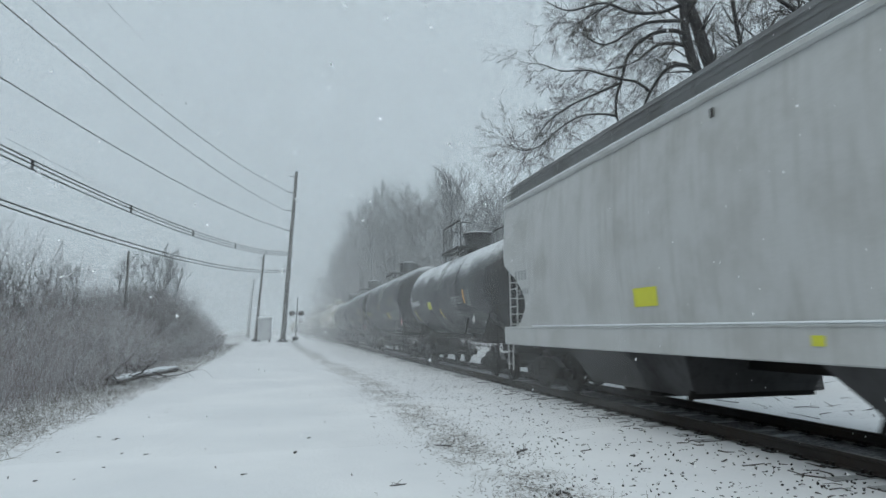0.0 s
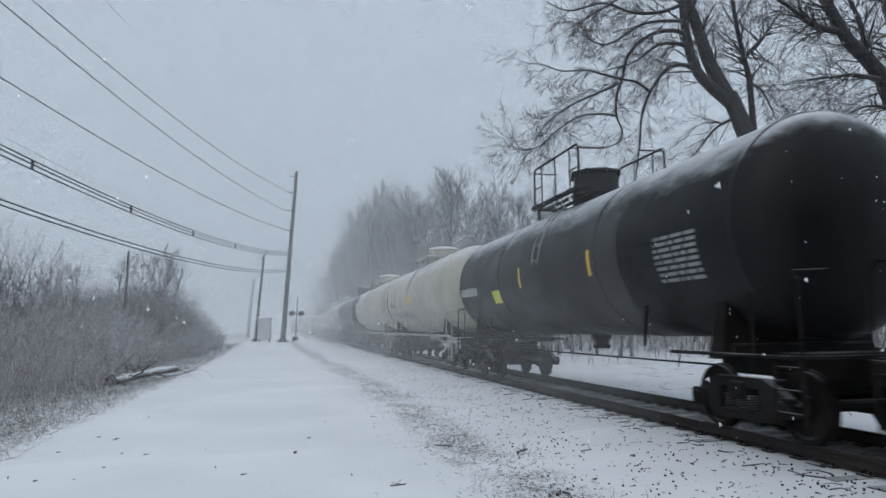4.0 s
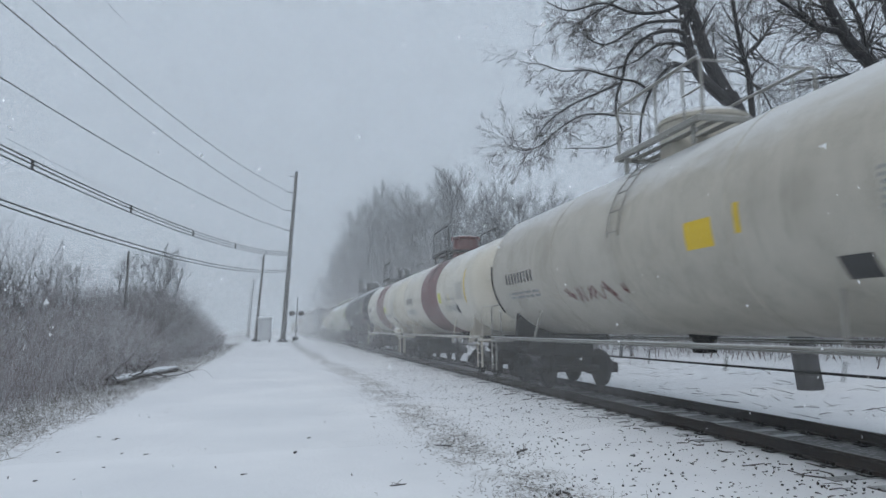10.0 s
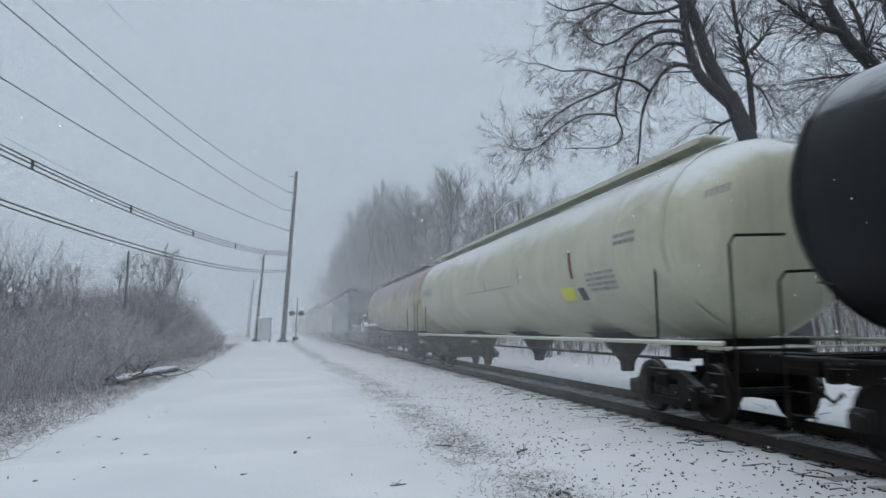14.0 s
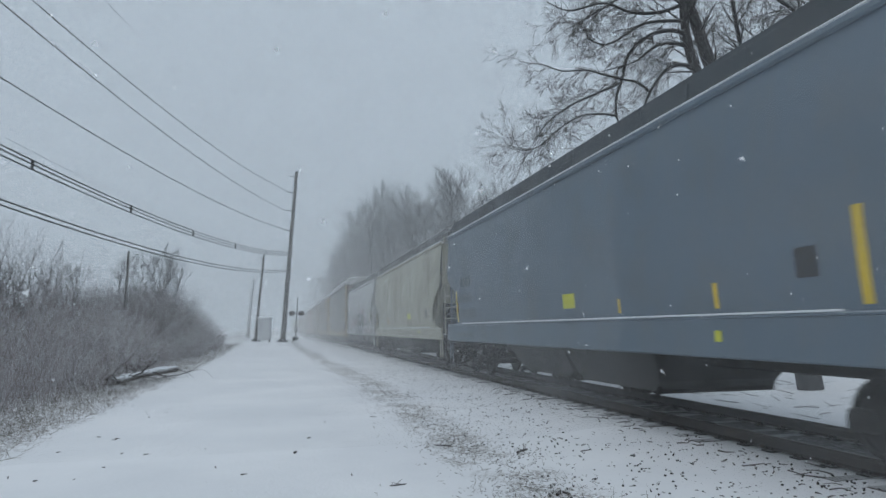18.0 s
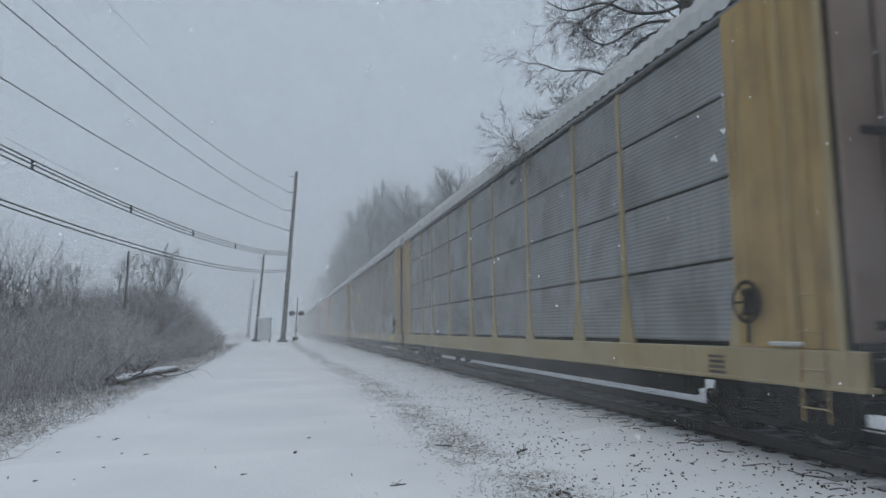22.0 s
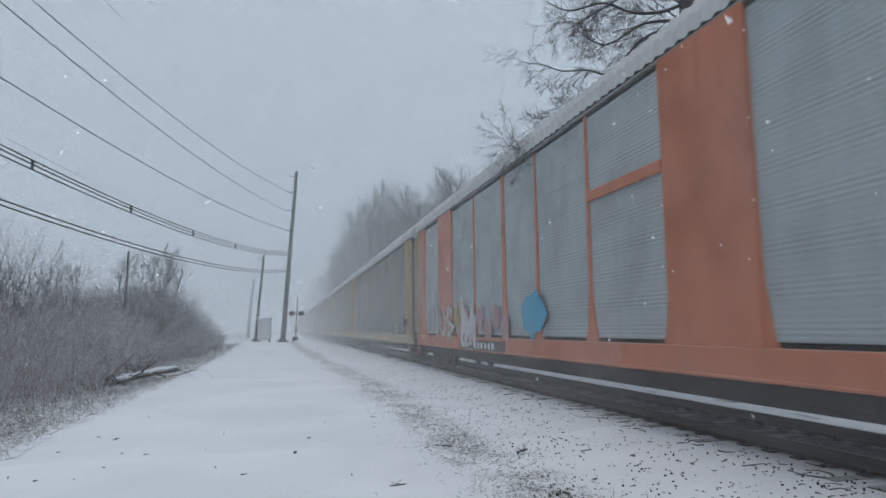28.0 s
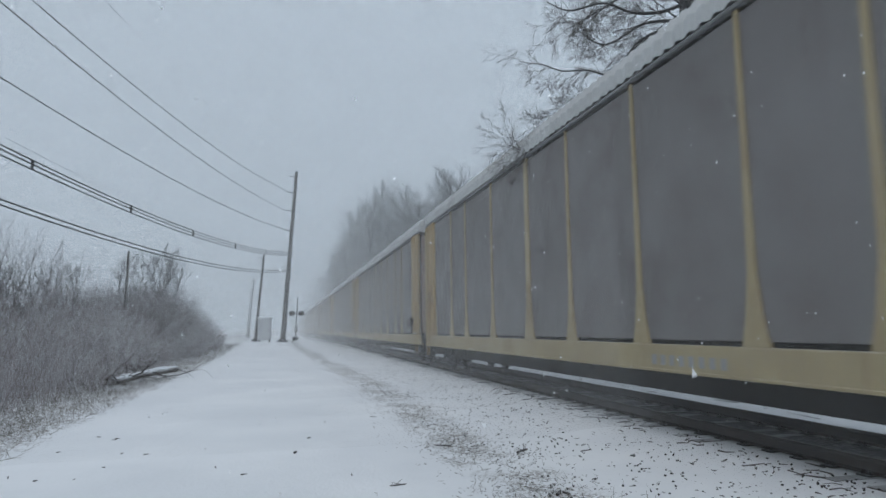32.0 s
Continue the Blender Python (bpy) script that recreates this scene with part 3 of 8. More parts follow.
# ---- trees and thicket
def grow(g, rng, p, d, length, r, depth, droop, spread, sides, twig_g=None, min_r=0.006, kids=(2, 4), rough=0.25):
    """A limb that bends as it goes and throws off side branches."""
    steps = 5 if depth > 1 else 4
    pts, dirs = [Vector(p)], []
    q, dd = Vector(p), Vector(d).normalized()
    for i in range(steps):
        dd = (dd + Vector((rng.gauss(0, rough), rng.gauss(0, rough), rng.gauss(0, rough) - droop * (i + 1) / steps))).normalized()
        q = q + dd * (length / steps)
        pts.append(q.copy())
        dirs.append(dd.copy())
    end_r = max(r * 0.35, min_r * 0.6)
    (g if r > 0.02 or twig_g is None else twig_g).tube(pts, r, sides if r > 0.05 else (4 if r > 0.02 else 3), end_r, caps=False)
    if depth <= 0:
        return
    n = rng.randint(*kids)
    for k in range(n):
        i = rng.randint(1 if depth > 1 else 0, steps - 1)
        base = pts[i + 1] if k else pts[-1]
        dk = dirs[i] if k else dirs[-1]
        side = dk.orthogonal().normalized()
        side.rotate(Matrix.Rotation(rng.uniform(0, 2 * math.pi), 3, dk))
        nd = (dk * (1.0 - 0.35 * spread) + side * spread * rng.uniform(0.7, 1.2)).normalized()
        f = rng.uniform(0.5, 0.8)
        rr = max(r * (1 - 0.6 * (i + 1) / steps) * rng.uniform(0.5, 0.7), min_r) if k else max(end_r, min_r)
        grow(g, rng, base, nd, length * f, rr, depth - 1, droop, spread, sides, twig_g, min_r, kids, rough)


def bezier_pts(pts, n=4):
    out = []
    P = [Vector(p) for p in pts]
    for i in range(len(P) - 1):
        p0, p1, p2, p3 = P[max(i - 1, 0)], P[i], P[i + 1], P[min(i + 2, len(P) - 1)]
        for k in range(n):
            t = k / n
            out.append(0.5 * ((2 * p1) + (p2 - p0) * t + (2 * p0 - 5 * p1 + 4 * p2 - p3) * t * t + (3 * p1 - p0 - 3 * p2 + p3) * t ** 3))
    out.append(P[-1])
    return out


def big_tree(name, label, trunk, limbs, seed, twigs):
    """A tree of drawn trunk and limbs, with grown branches along them."""
    rng = random.Random(seed)
    root = thing(name, label, "tree", at=pose(*trunk[0][:3]))
    o = Vector(trunk[0][:3])

    def loc(p):
        return Vector(p[:3]) - o
    g = Geo()
    pts = bezier_pts([loc(p) for p in trunk])
    g.tube(pts, trunk[0][3] * 0.76, 14, trunk[-1][3] * 0.76, caps=False)
    part("trunk", g, BARK, root, smooth=True)
    tw = Geo()
    for k, (line, r0, r1, sub) in enumerate(limbs):
        lg = Geo()
        pts = bezier_pts([loc(p) for p in line])
        if r0 > 0.10:
            r0, r1 = r0 * 0.70, r1 * 0.70
        lg.tube(pts, r0, 10, r1, caps=False)
        n = int(sub * 2.4)
        for _ in range(n):
            i = rng.randint(max(1, len(pts) // 5), len(pts) - 2)
            dk = (pts[i + 1] - pts[i]).normalized()
            side = dk.orthogonal().normalized()
            side.rotate(Matrix.Rotation(rng.uniform(0, 2 * math.pi), 3, dk))
            nd = (dk * 0.6 + side * 0.75 + Vector((-0.25, 0, -0.10))).normalized()
            rr = (r0 + (r1 - r0) * i / len(pts)) * 0.38
            grow(lg, rng, pts[i], nd, rng.uniform(0.55, 1.2) * (1.0 if pts[i].x > -4.2 else 0.55), min(max(rr, 0.010), 0.032), 3, 0.06, 0.60, 6, tw, 0.0043, (2, 4), 0.10)
        grow(lg, rng, pts[-1], pts[-1] - pts[-2], 1.6 if r1 > 0.04 else 0.5, r1, 3, 0.06, 0.6, 6, tw, 0.0043, (2, 4), 0.12)
        part("limb", lg, BARK, root, smooth=True)
    part("crown", tw, BARK_TWIG, root, "fine bare drooping twigs")
    return root


big_tree("maple_tree", "large bare leaning tree with drooping twigs behind the track",
         [(13.95, 16, -0.3, 0.44), (13.6, 16, 2.3, 0.40), (13.33, 16, 4.22, 0.37), (12.97, 16, 5.48, 0.35), (12.59, 16, 6.42, 0.34), (12.2, 16, 7.4, 0.32), (11.98, 16, 7.9, 0.28)],
         [([(12.0, 16.0, 7.75), (11.42, 16.0, 8.78), (11.12, 16.0, 9.74), (10.78, 16.0, 10.7), (10.54, 16.0, 11.84)], 0.29, 0.16, 9),
          ([(12.05, 16.0, 7.6), (11.28, 15.9, 8.09), (10.88, 15.9, 8.58), (10.67, 15.9, 9.54), (10.61, 15.9, 10.52), (10.44, 15.9, 11.66)], 0.24, 0.12, 8),
          ([(12.7, 16.0, 6.9), (12.74, 16.1, 8.39), (12.58, 16.1, 9.21), (12.42, 16.1, 10.2), (12.32, 16.1, 11.37)], 0.13, 0.07, 10),
          ([(10.87, 15.9, 8.54), (10.35, 15.8, 8.54), (9.91, 15.8, 8.34), (9.46, 15.8, 7.75), (9.17, 15.8, 7.11), (9.05, 15.8, 6.25), (8.92, 15.8, 5.48)], 0.066, 0.016, 9),
          ([(9.45, 15.8, 7.71), (9.05, 15.8, 7.96), (8.63, 15.7, 7.96), (8.06, 15.7, 8.05), (7.58, 15.7, 8.14), (6.86, 15.6, 8.02), (6.31, 15.6, 8.15), (5.88, 15.6, 8.16)], 0.045, 0.008, 5),
          ([(10.75, 15.9, 9.46), (10.23, 15.8, 9.5), (9.62, 15.8, 9.36), (9.1, 15.8, 9.0), (8.78, 15.8, 8.57), (8.63, 15.8, 8.01), (8.45, 15.8, 7.53), (8.42, 15.8, 6.99), (8.57, 15.8, 6.53), (8.14, 15.7, 6.13), (7.02, 15.7, 6.03)], 0.066, 0.012, 13),
          ([(8.58, 15.8, 7.9), (7.72, 15.7, 7.48), (7.06, 15.7, 7.14), (6.42, 15.7, 6.64), (5.94, 15.7, 5.95)], 0.040, 0.010, 16),
          ([(8.42, 15.8, 6.99), (8.02, 15.7, 6.99), (7.37, 15.7, 6.9), (6.73, 15.7, 6.51), (6.25, 15.7, 6.08), (5.79, 15.7, 5.91), (5.44, 15.7, 6.05)], 0.035, 0.008, 11),
          ([(10.73, 15.9, 9.13), (10.13, 15.8, 9.13), (9.6, 15.7, 8.96), (8.9, 15.6, 8.43), (8.07, 15.6, 8.13)], 0.06, 0.014, 10),
          ([(10.63, 15.9, 10.35), (9.83, 15.8, 9.98), (8.97, 15.8, 9.9), (8.15, 15.7, 10.03), (7.16, 15.7, 9.72), (6.6, 15.7, 9.87)], 0.06, 0.012, 12),
          ([(10.66, 15.9, 9.86), (9.3, 15.7, 9.57), (8.1, 15.6, 8.83), (7.3, 15.6, 9.16)], 0.055, 0.012, 12),
          ([(10.57, 15.9, 10.84), (9.17, 15.7, 10.53), (7.97, 15.6, 9.77), (7.14, 15.6, 9.22)], 0.06, 0.014, 12),
          ([(12.3, 16.0, 7.3), (11.6, 16.1, 6.95), (11.0, 16.1, 6.3), (10.6, 16.1, 5.9)], 0.05, 0.012, 10),
          ([(12.55, 16.1, 9.0), (13.4, 16.4, 9.7), (14.2, 16.6, 10.6)], 0.08, 0.03, 11),
          ([(12.7, 16.1, 8.3), (13.3, 16.3, 8.2), (13.8, 16.4, 7.4)], 0.05, 0.014, 10)],
         11, 1)
big_tree("maple_tree", "large bare snow-dusted tree with a heavy spreading limb",
         [(17.9, 15.0, 0.0, 0.46), (17.2, 15.0, 4.15, 0.42), (16.89, 15.0, 6.53, 0.40), (16.28, 15.0, 8.2, 0.36)],
         [([(16.35, 15.0, 8.05), (15.79, 15.0, 8.73), (15.1, 15.0, 9.33), (14.46, 15.0, 10.42), (13.99, 15.0, 11.35)], 0.33, 0.16, 12),
          ([(16.6, 15.0, 7.6), (16.9, 15.2, 9.6), (16.6, 15.3, 11.6)], 0.24, 0.12, 14),
          ([(15.7, 15.0, 8.9), (15.75, 15.2, 10.0), (15.4, 15.4, 11.4)], 0.13, 0.06, 12),
          ([(14.9, 15.0, 9.5), (13.84, 14.9, 9.62), (13.15, 14.8, 9.96), (12.3, 14.8, 10.36)], 0.10, 0.03, 14),
          ([(15.92, 14.9, 8.2), (14.99, 14.8, 8.22), (14.44, 14.8, 8.14), (13.16, 14.8, 7.92)], 0.075, 0.018, 12),
          ([(16.5, 14.9, 7.31), (15.66, 14.8, 7.39), (15.09, 14.8, 7.29), (14.32, 14.8, 6.9)], 0.06, 0.014, 10),
          ([(16.9, 15.0, 7.2), (17.8, 15.1, 8.4), (18.4, 15.2, 9.8)], 0.14, 0.04, 14)],
         29, 1)


def far_tree_mesh(seed, height, multi):
    """Meshes of a woodland tree: trunk, rising limbs, and a rounded crown of fine twigs."""
    rng = random.Random(seed)
    tg, cg, wg = Geo(), Geo(), Geo()

    def turned(d, amount):
        side = d.orthogonal().normalized()
        side.rotate(Matrix.Rotation(rng.uniform(0, 2 * math.pi), 3, d))
        return (d + side * amount + Vector((0, 0, 0.12))).normalized()
    for m in range(multi):
        h = height * rng.uniform(0.78, 0.95)
        p = Vector((rng.gauss(0, 0.5) * (multi > 1), rng.gauss(0, 0.5) * (multi > 1), -0.3))
        dd = Vector((rng.gauss(0, 0.10), rng.gauss(0, 0.10), 1)).normalized()
        pts = [p]
        for i in range(8):
            dd = (dd + Vector((rng.gauss(0, 0.06), rng.gauss(0, 0.06), 0.03))).normalized()
            pts.append(pts[-1] + dd * h / 8)
        tg.tube(pts, 0.21 * height / 16, 8, 0.03, caps=False)
        for _ in range(24 // multi + 4):
            t = rng.uniform(0.22, 0.98) if rng.random() < 0.75 else rng.uniform(0.88, 0.999)
            i = min(int(t * 8), 7)
            tilt, a = math.radians(rng.uniform(34, 72) * (1.05 - 0.42 * t)), rng.uniform(0, 2 * math.pi)
            d = Vector((math.sin(tilt) * math.cos(a), math.sin(tilt) * math.sin(a), math.cos(tilt)))
            ln = height * 0.38 * (1.12 - 0.66 * t) * rng.uniform(0.7, 1.1)
            bp = [pts[i].lerp(pts[i + 1], t * 8 - i if t < 1 else 1.0)]
            for _ in range(4):
                d = (d + Vector((rng.gauss(0, 0.10), rng.gauss(0, 0.10), 0.07))).normalized()
                bp.append(bp[-1] + d * ln / 4)
            cg.tube(bp, 0.085 * (1.15 - 0.7 * t), 4, 0.018, caps=False)
            for k in range(7):
                j = rng.randint(1, 4)
                sd = turned((bp[j] - bp[j - 1]).normalized(), rng.uniform(0.4, 0.9))
                sl = ln * rng.uniform(0.22, 0.45)
                q0, q1 = bp[j], bp[j] + sd * sl * 0.5
                q2 = q1 + turned(sd, 0.25) * sl * 0.5
                wg.tube([q0, q1, q2], 0.022, 3, 0.008, caps=False)
                for _ in range(5):
                    u = rng.random()
                    q = q0.lerp(q1, u * 2) if u < 0.5 else q1.lerp(q2, u * 2 - 1)
                    wg.tube([q, q + turned(sd, rng.uniform(0.3, 0.9)) * rng.uniform(0.5, 1.3) * height / 16], 0.010, 3, 0.004, caps=False)
    out = []
    for nm, g, m in (("trunk", tg, BARK_FAR), ("limb", cg, BARK_FAR), ("crown", wg, BARK_FAR)):
        me = mesh_of(nm, g)
        me.materials.append(m)
        out.append((nm, me))
    return out


def plant_woods():
    rng = random.Random(77)
    kinds = [far_tree_mesh(100 + k, 16, 1 + (k % 3)) for k in range(8)]
    spots = []
    for i in range(44):                       # the wood's edge along the track
        y = 56 + i * 3.6 + rng.uniform(-2, 2)
        tall = (0.235 * y + 1.5) * rng.uniform(0.80, 1.04) if y < 135 else (0.235 - 0.0011 * (y - 135)) * y * rng.uniform(0.8, 1.0)
        spots.append((15.0 + rng.uniform(0, 10) + 0.012 * (y - 50), y, min(tall, 27.0) / 17.2))
    for i in range(9):                        # the far end of the wood
        spots.append((12.0 + rng.uniform(0, 4), 165 + i * 8.0 + rng.uniform(-3, 3), rng.uniform(0.95, 1.2)))
    for i in range(16):                       # thin trees and saplings nearer by
        spots.append((17 + rng.uniform(0, 9), 32 + i * 1.6 + rng.uniform(-1, 1), rng.uniform(0.34, 0.50)))
    for i in range(14):                       # woods behind the large trees
        spots.append((26 + rng.uniform(0, 12), 14 + i * 2.2 + rng.uniform(-1, 1), rng.uniform(0.5, 0.85)))
    for i in range(11):                       # taller trees where the wood comes nearer
        y = 37 + i * 1.9
        spots.append((y * rng.uniform(0.33, 0.46), y, (0.225 * y + 1.5) * rng.uniform(0.72, 1.0) / 17.2))
    for i in range(24):                       # the wood closes behind the large trees
        spots.append((36 + rng.uniform(0, 22), 24 + i * 1.6 + rng.uniform(-1, 1), rng.uniform(0.55, 0.78)))
    for i in range(30):
        spots.append((29 + rng.uniform(0, 15), 19 + i * 0.95 + rng.uniform(-1, 1), rng.uniform(0.46, 0.66)))
    for x, y, s in spots:
        root = thing("woodland_tree", "bare slender tree at the edge of snowy woods", "tree", "trees beyond the track",
                     at=pose(x, y, ground_height(x, y), 0, 0, rng.uniform(0, 360)) @ Matrix.Scale(s, 4))
        for nm, me in kinds[rng.randint(0, 7)]:
            part(nm, me, BARK_FAR, root)
    for x, y, s in ((-10.3, 62, 0.52), (-11.5, 66, 0.55), (-9.2, 58, 0.42), (-13, 60, 0.5), (-12.0, 35, 0.3), (-15, 52, 0.42), (-17.5, 48, 0.42)):
        root = thing("sapling_tree", "small bare tree standing in the thicket", "tree", "trees in the thicket",
                     at=pose(x, y, ground_height(x, y), 0, 0, rng.uniform(0, 360)) @ Matrix.Scale(s, 4))
        for nm, me in kinds[rng.randint(0, 7)]:
            part(nm, me, BARK_FAR, root)


plant_woods()


def thicket(name, count, where, height, seed, label, spread=0.35, r0=0.010, branch=4, material=None):
    """Bare shrubs as one tangle of thin stems, three-sided, in numpy rows."""
    rng = random.Random(seed)
    vs, fs = [], []

    def stick(p, d, ln, r, bend):
        o = len(vs)
        u = d.orthogonal().normalized()
        w = d.cross(u)
        pts = (p, p + d * ln * 0.55, p + d * ln + bend)
        for q, rr in zip(pts, (r, r * 0.75, r * 0.3)):
            for k in range(3):
                t = 2.094 * k
                vs.append(q + (u * math.cos(t) + w * math.sin(t)) * rr)
        for i in range(2):
            for k in range(3):
                fs.extend((o + i * 3 + k, o + i * 3 + (k + 1) % 3, o + (i + 1) * 3 + (k + 1) % 3, o + (i + 1) * 3 + k))
        return pts
    for _ in range(count):
        x, y = where(rng)
        h = height(rng, x, y)
        p = Vector((x, y, ground_height(x, y) - 0.05))
        d = Vector((rng.gauss(0, spread), rng.gauss(0, spread), 1)).normalized()
        far = 1.0 + max(0.0, (y - 20.0) / 34.0)
        pts = stick(p, d, h, r0 * far * (0.6 + h * 0.2), Vector((rng.gauss(0, 0.12), rng.gauss(0, 0.12), -0.05)) * h)
        for _ in range(branch):
            t = rng.uniform(0.25, 0.95)
            q = pts[0].lerp(pts[2], t)
            nd = (d + Vector((rng.gauss(0, 0.7), rng.gauss(0, 0.7), rng.gauss(0.1, 0.4)))).normalized()
            stick(q, nd, h * rng.uniform(0.15, 0.45), r0 * far * 0.5, Vector((rng.gauss(0, 0.06), rng.gauss(0, 0.06), -0.04)) * h)
    return tagged(new(name, raw_mesh(name, [tuple(v) for v in vs], fs, 4, material or BRUSH)), label, "bushes", kind="stuff")


def edge_x(y):
    return -5.6 - 1.4 * noise.noise((y * 0.11, 5.0, 0.0)) - 0.012 * max(0.0, 40 - y)


thicket("thicket", 6800, lambda r: (lambda y: (edge_x(y) - abs(r.gauss(0, 3.0)), y))(11 + 56 * r.random()),
        lambda r, x, y: r.uniform(1.2, 3.5) * min(1.0, 0.40 + 0.28 * (edge_x(y) - x)), 5, "tangled reddish-brown bare bushes dusted with snow", 0.38, 0.0075, 5)
thicket("tall_shoots", 430, lambda r: (-8.8 - abs(r.gauss(0, 3.0)), 17 + 18 * r.random()),
        lambda r, x, y: r.uniform(3.8, 6.0), 6, "tall thin bare shoots rising out of the thicket", 0.10, 0.007, 5, BRUSH_DARK)
thicket("thicket", 3200, lambda r: (-7.0 - abs(r.gauss(0, 5.0)), 42 + 24 * r.random()),
        lambda r, x, y: r.uniform(2.2, 5.2) * min(1.0, 0.5 + 0.15 * (-7.0 - x) + 0.02 * (66 - y)), 12, "tall bare bushes at the thicket's far end", 0.3, 0.006, 6, BRUSH_DARK)
thicket("thicket_behind", 1600, lambda r: (-16 - 14 * r.random(), 16 + 60 * r.random()),
        lambda r, x, y: r.uniform(1.5, 3.8), 8, "bare bushes further back in the thicket", 0.3, 0.010, 4)
thicket("wood_undergrowth", 1700, lambda r: (13.5 + 12 * r.random(), 28 + 130 * r.random()),
        lambda r, x, y: r.uniform(1.2, 4.2), 9, "bare undergrowth along the wood's edge", 0.3, 0.010, 5)
thicket("wood_undergrowth", 900, lambda r: (20.0 + 14 * r.random(), 12 + 26 * r.random()),
        lambda r, x, y: r.uniform(1.5, 5.0), 10, "bare undergrowth behind the large trees", 0.3, 0.010, 5)
thicket("wood_undergrowth", 1000, lambda r: (12.5 + 10 * r.random(), 80 + 85 * r.random()),
        lambda r, x, y: r.uniform(3.5, 8.5), 14, "tall bare bushes along the far wood's edge", 0.28, 0.010, 6)
thicket("wood_undergrowth", 1500, lambda r: (19.0 + 20 * r.random(), 14 + 36 * r.random()),
        lambda r, x, y: r.uniform(2.5, 7.0), 15, "bare bushes under the wood behind the large trees", 0.3, 0.012, 6)


def fallen_log():
    root = thing("fallen_log", "snow-covered fallen log with broken branches beside the path", "log", at=pose(-4.9, 27.6, -0.27))
    g = Geo()
    pts = bezier_pts([(-0.80, -2.2, 0.10), (-0.30, -0.8, 0.20), (0.15, 0.5, 0.26), (0.70, 1.8, 0.30)])
    g.tube(pts, 0.13, 10, 0.12)
    part("log", g, LOG_WOOD, root, smooth=True)
    rng = random.Random(3)
    for k in range(7):
        b = Geo()
        i = rng.randint(1, len(pts) - 2)
        grow(b, rng, pts[i], Vector((rng.uniform(-0.6, 0.8), rng.uniform(-1, 0.2), rng.uniform(0.1, 0.8))), rng.uniform(0.6, 1.3), 0.03, 2, 0.1, 0.7, 5, None, 0.006, (2, 3), 0.2)
        part("broken_branch", b, BARK_TWIG, root)
    sn = Geo()
    sn.tube([p + Vector((0, 0, 0.05 + 0.03 * math.sin(7 * p.x))) for p in pts[2:-1]], 0.12, 8, 0.10)
    part("snow_cover", sn, SNOW, root, "snow lying along the log", smooth=True)
    for k, (x, y) in enumerate(((-5.6, 24.5), (-6.2, 25.6), (-5.2, 28.0))):
        bt = thing("brush_pile", "pile of dead branches beside the path", "branches", at=pose(x, y, -0.22))
        bg = Geo()
        for _ in range(9):
            grow(bg, rng, (rng.uniform(-1, 1), rng.uniform(-0.8, 0.8), 0.05), Vector((rng.uniform(-1, 1), rng.uniform(-1, 1), rng.uniform(0, 0.5))),
                 rng.uniform(0.7, 1.6), 0.022, 2, 0.08, 0.6, 5, None, 0.005, (2, 3), 0.2)
        part("dead_branches", bg, BARK_TWIG, bt)


fallen_log()

# ---- utility poles, wires, crossing signal, cabinet
def utility_pole(x, y, z, top, lean, r0, arms, label):
    root = thing("utility_pole", label, "utility pole", "poles along the path", at=pose(x, y, z))
    g = Geo()
    h = top - z
    g.tube([(0, 0, -0.4), (lean * 0.25, 0, h * 0.25), (lean * 0.5, 0, h * 0.5), (lean, 0, h)], r0, 12, r0 * 0.62)
    part("pole", g, POLE_WOOD, root, smooth=True)
    base = Geo()
    base.lathe([(-0.05, r0 + 0.32), (0.10, r0 + 0.22), (0.24, r0 + 0.03)], "z", n=14)
    part("base_snow", base, RUST_BLACK, root, "dark bare earth round the foot")
    for za in arms:
        xa = lean * (za - z) / h
        a = Geo()
        a.tube([(xa, 0, za - z), (xa - 0.28, 0, za - z + 0.03), (xa - 0.50, 0, za - z + 0.05)], 0.045, 6)
        br = part("bracket", a, RUST_BLACK, root)
        ins = Geo()
        ins.lathe([(-0.45, 0.03), (-0.50, 0.11), (-0.56, 0.05), (-0.62, 0.11), (-0.68, 0.05), (-0.74, 0.10), (-0.80, 0.02)], "x", (xa + 0.05, 0, za - z + 0.05), 10)
        part("insulator", ins, PORCELAIN, br, "grey ribbed insulator")
    return root


P1 = utility_pole(-0.12, 75.0, 0.30, 18.75, 1.25, 0.30, (18.2, 16.4, 14.4, 12.2), "tall leaning wooden pole carrying several wires")
part("cable_clamp", Geo().box((0.62, 0, 9.6), (0.42, 0.25, 0.5), 0.05), RUST_BLACK, P1)
part("cable_clamp", Geo().box((0.5, 0, 7.3), (0.34, 0.2, 0.3), 0.05), RUST_BLACK, P1)
P2 = utility_pole(-3.1, 79.0, 0.35, 10.05, 0.80, 0.19, (9.6,), "shorter leaning wooden pole beside the cabinet")
utility_pole(-5.9, 122.0, 0.2, 10.3, 0.75, 0.12, (9.9,), "distant wooden pole fading into the snowfall")
utility_pole(-7.6, 150.0, 0.2, 10.3, 0.75, 0.12, (9.9,), "distant wooden pole fading into the snowfall")
utility_pole(-9.55, 45.0, -0.2, 6.45, 0.15, 0.11, (), "old dark post standing in the thicket")


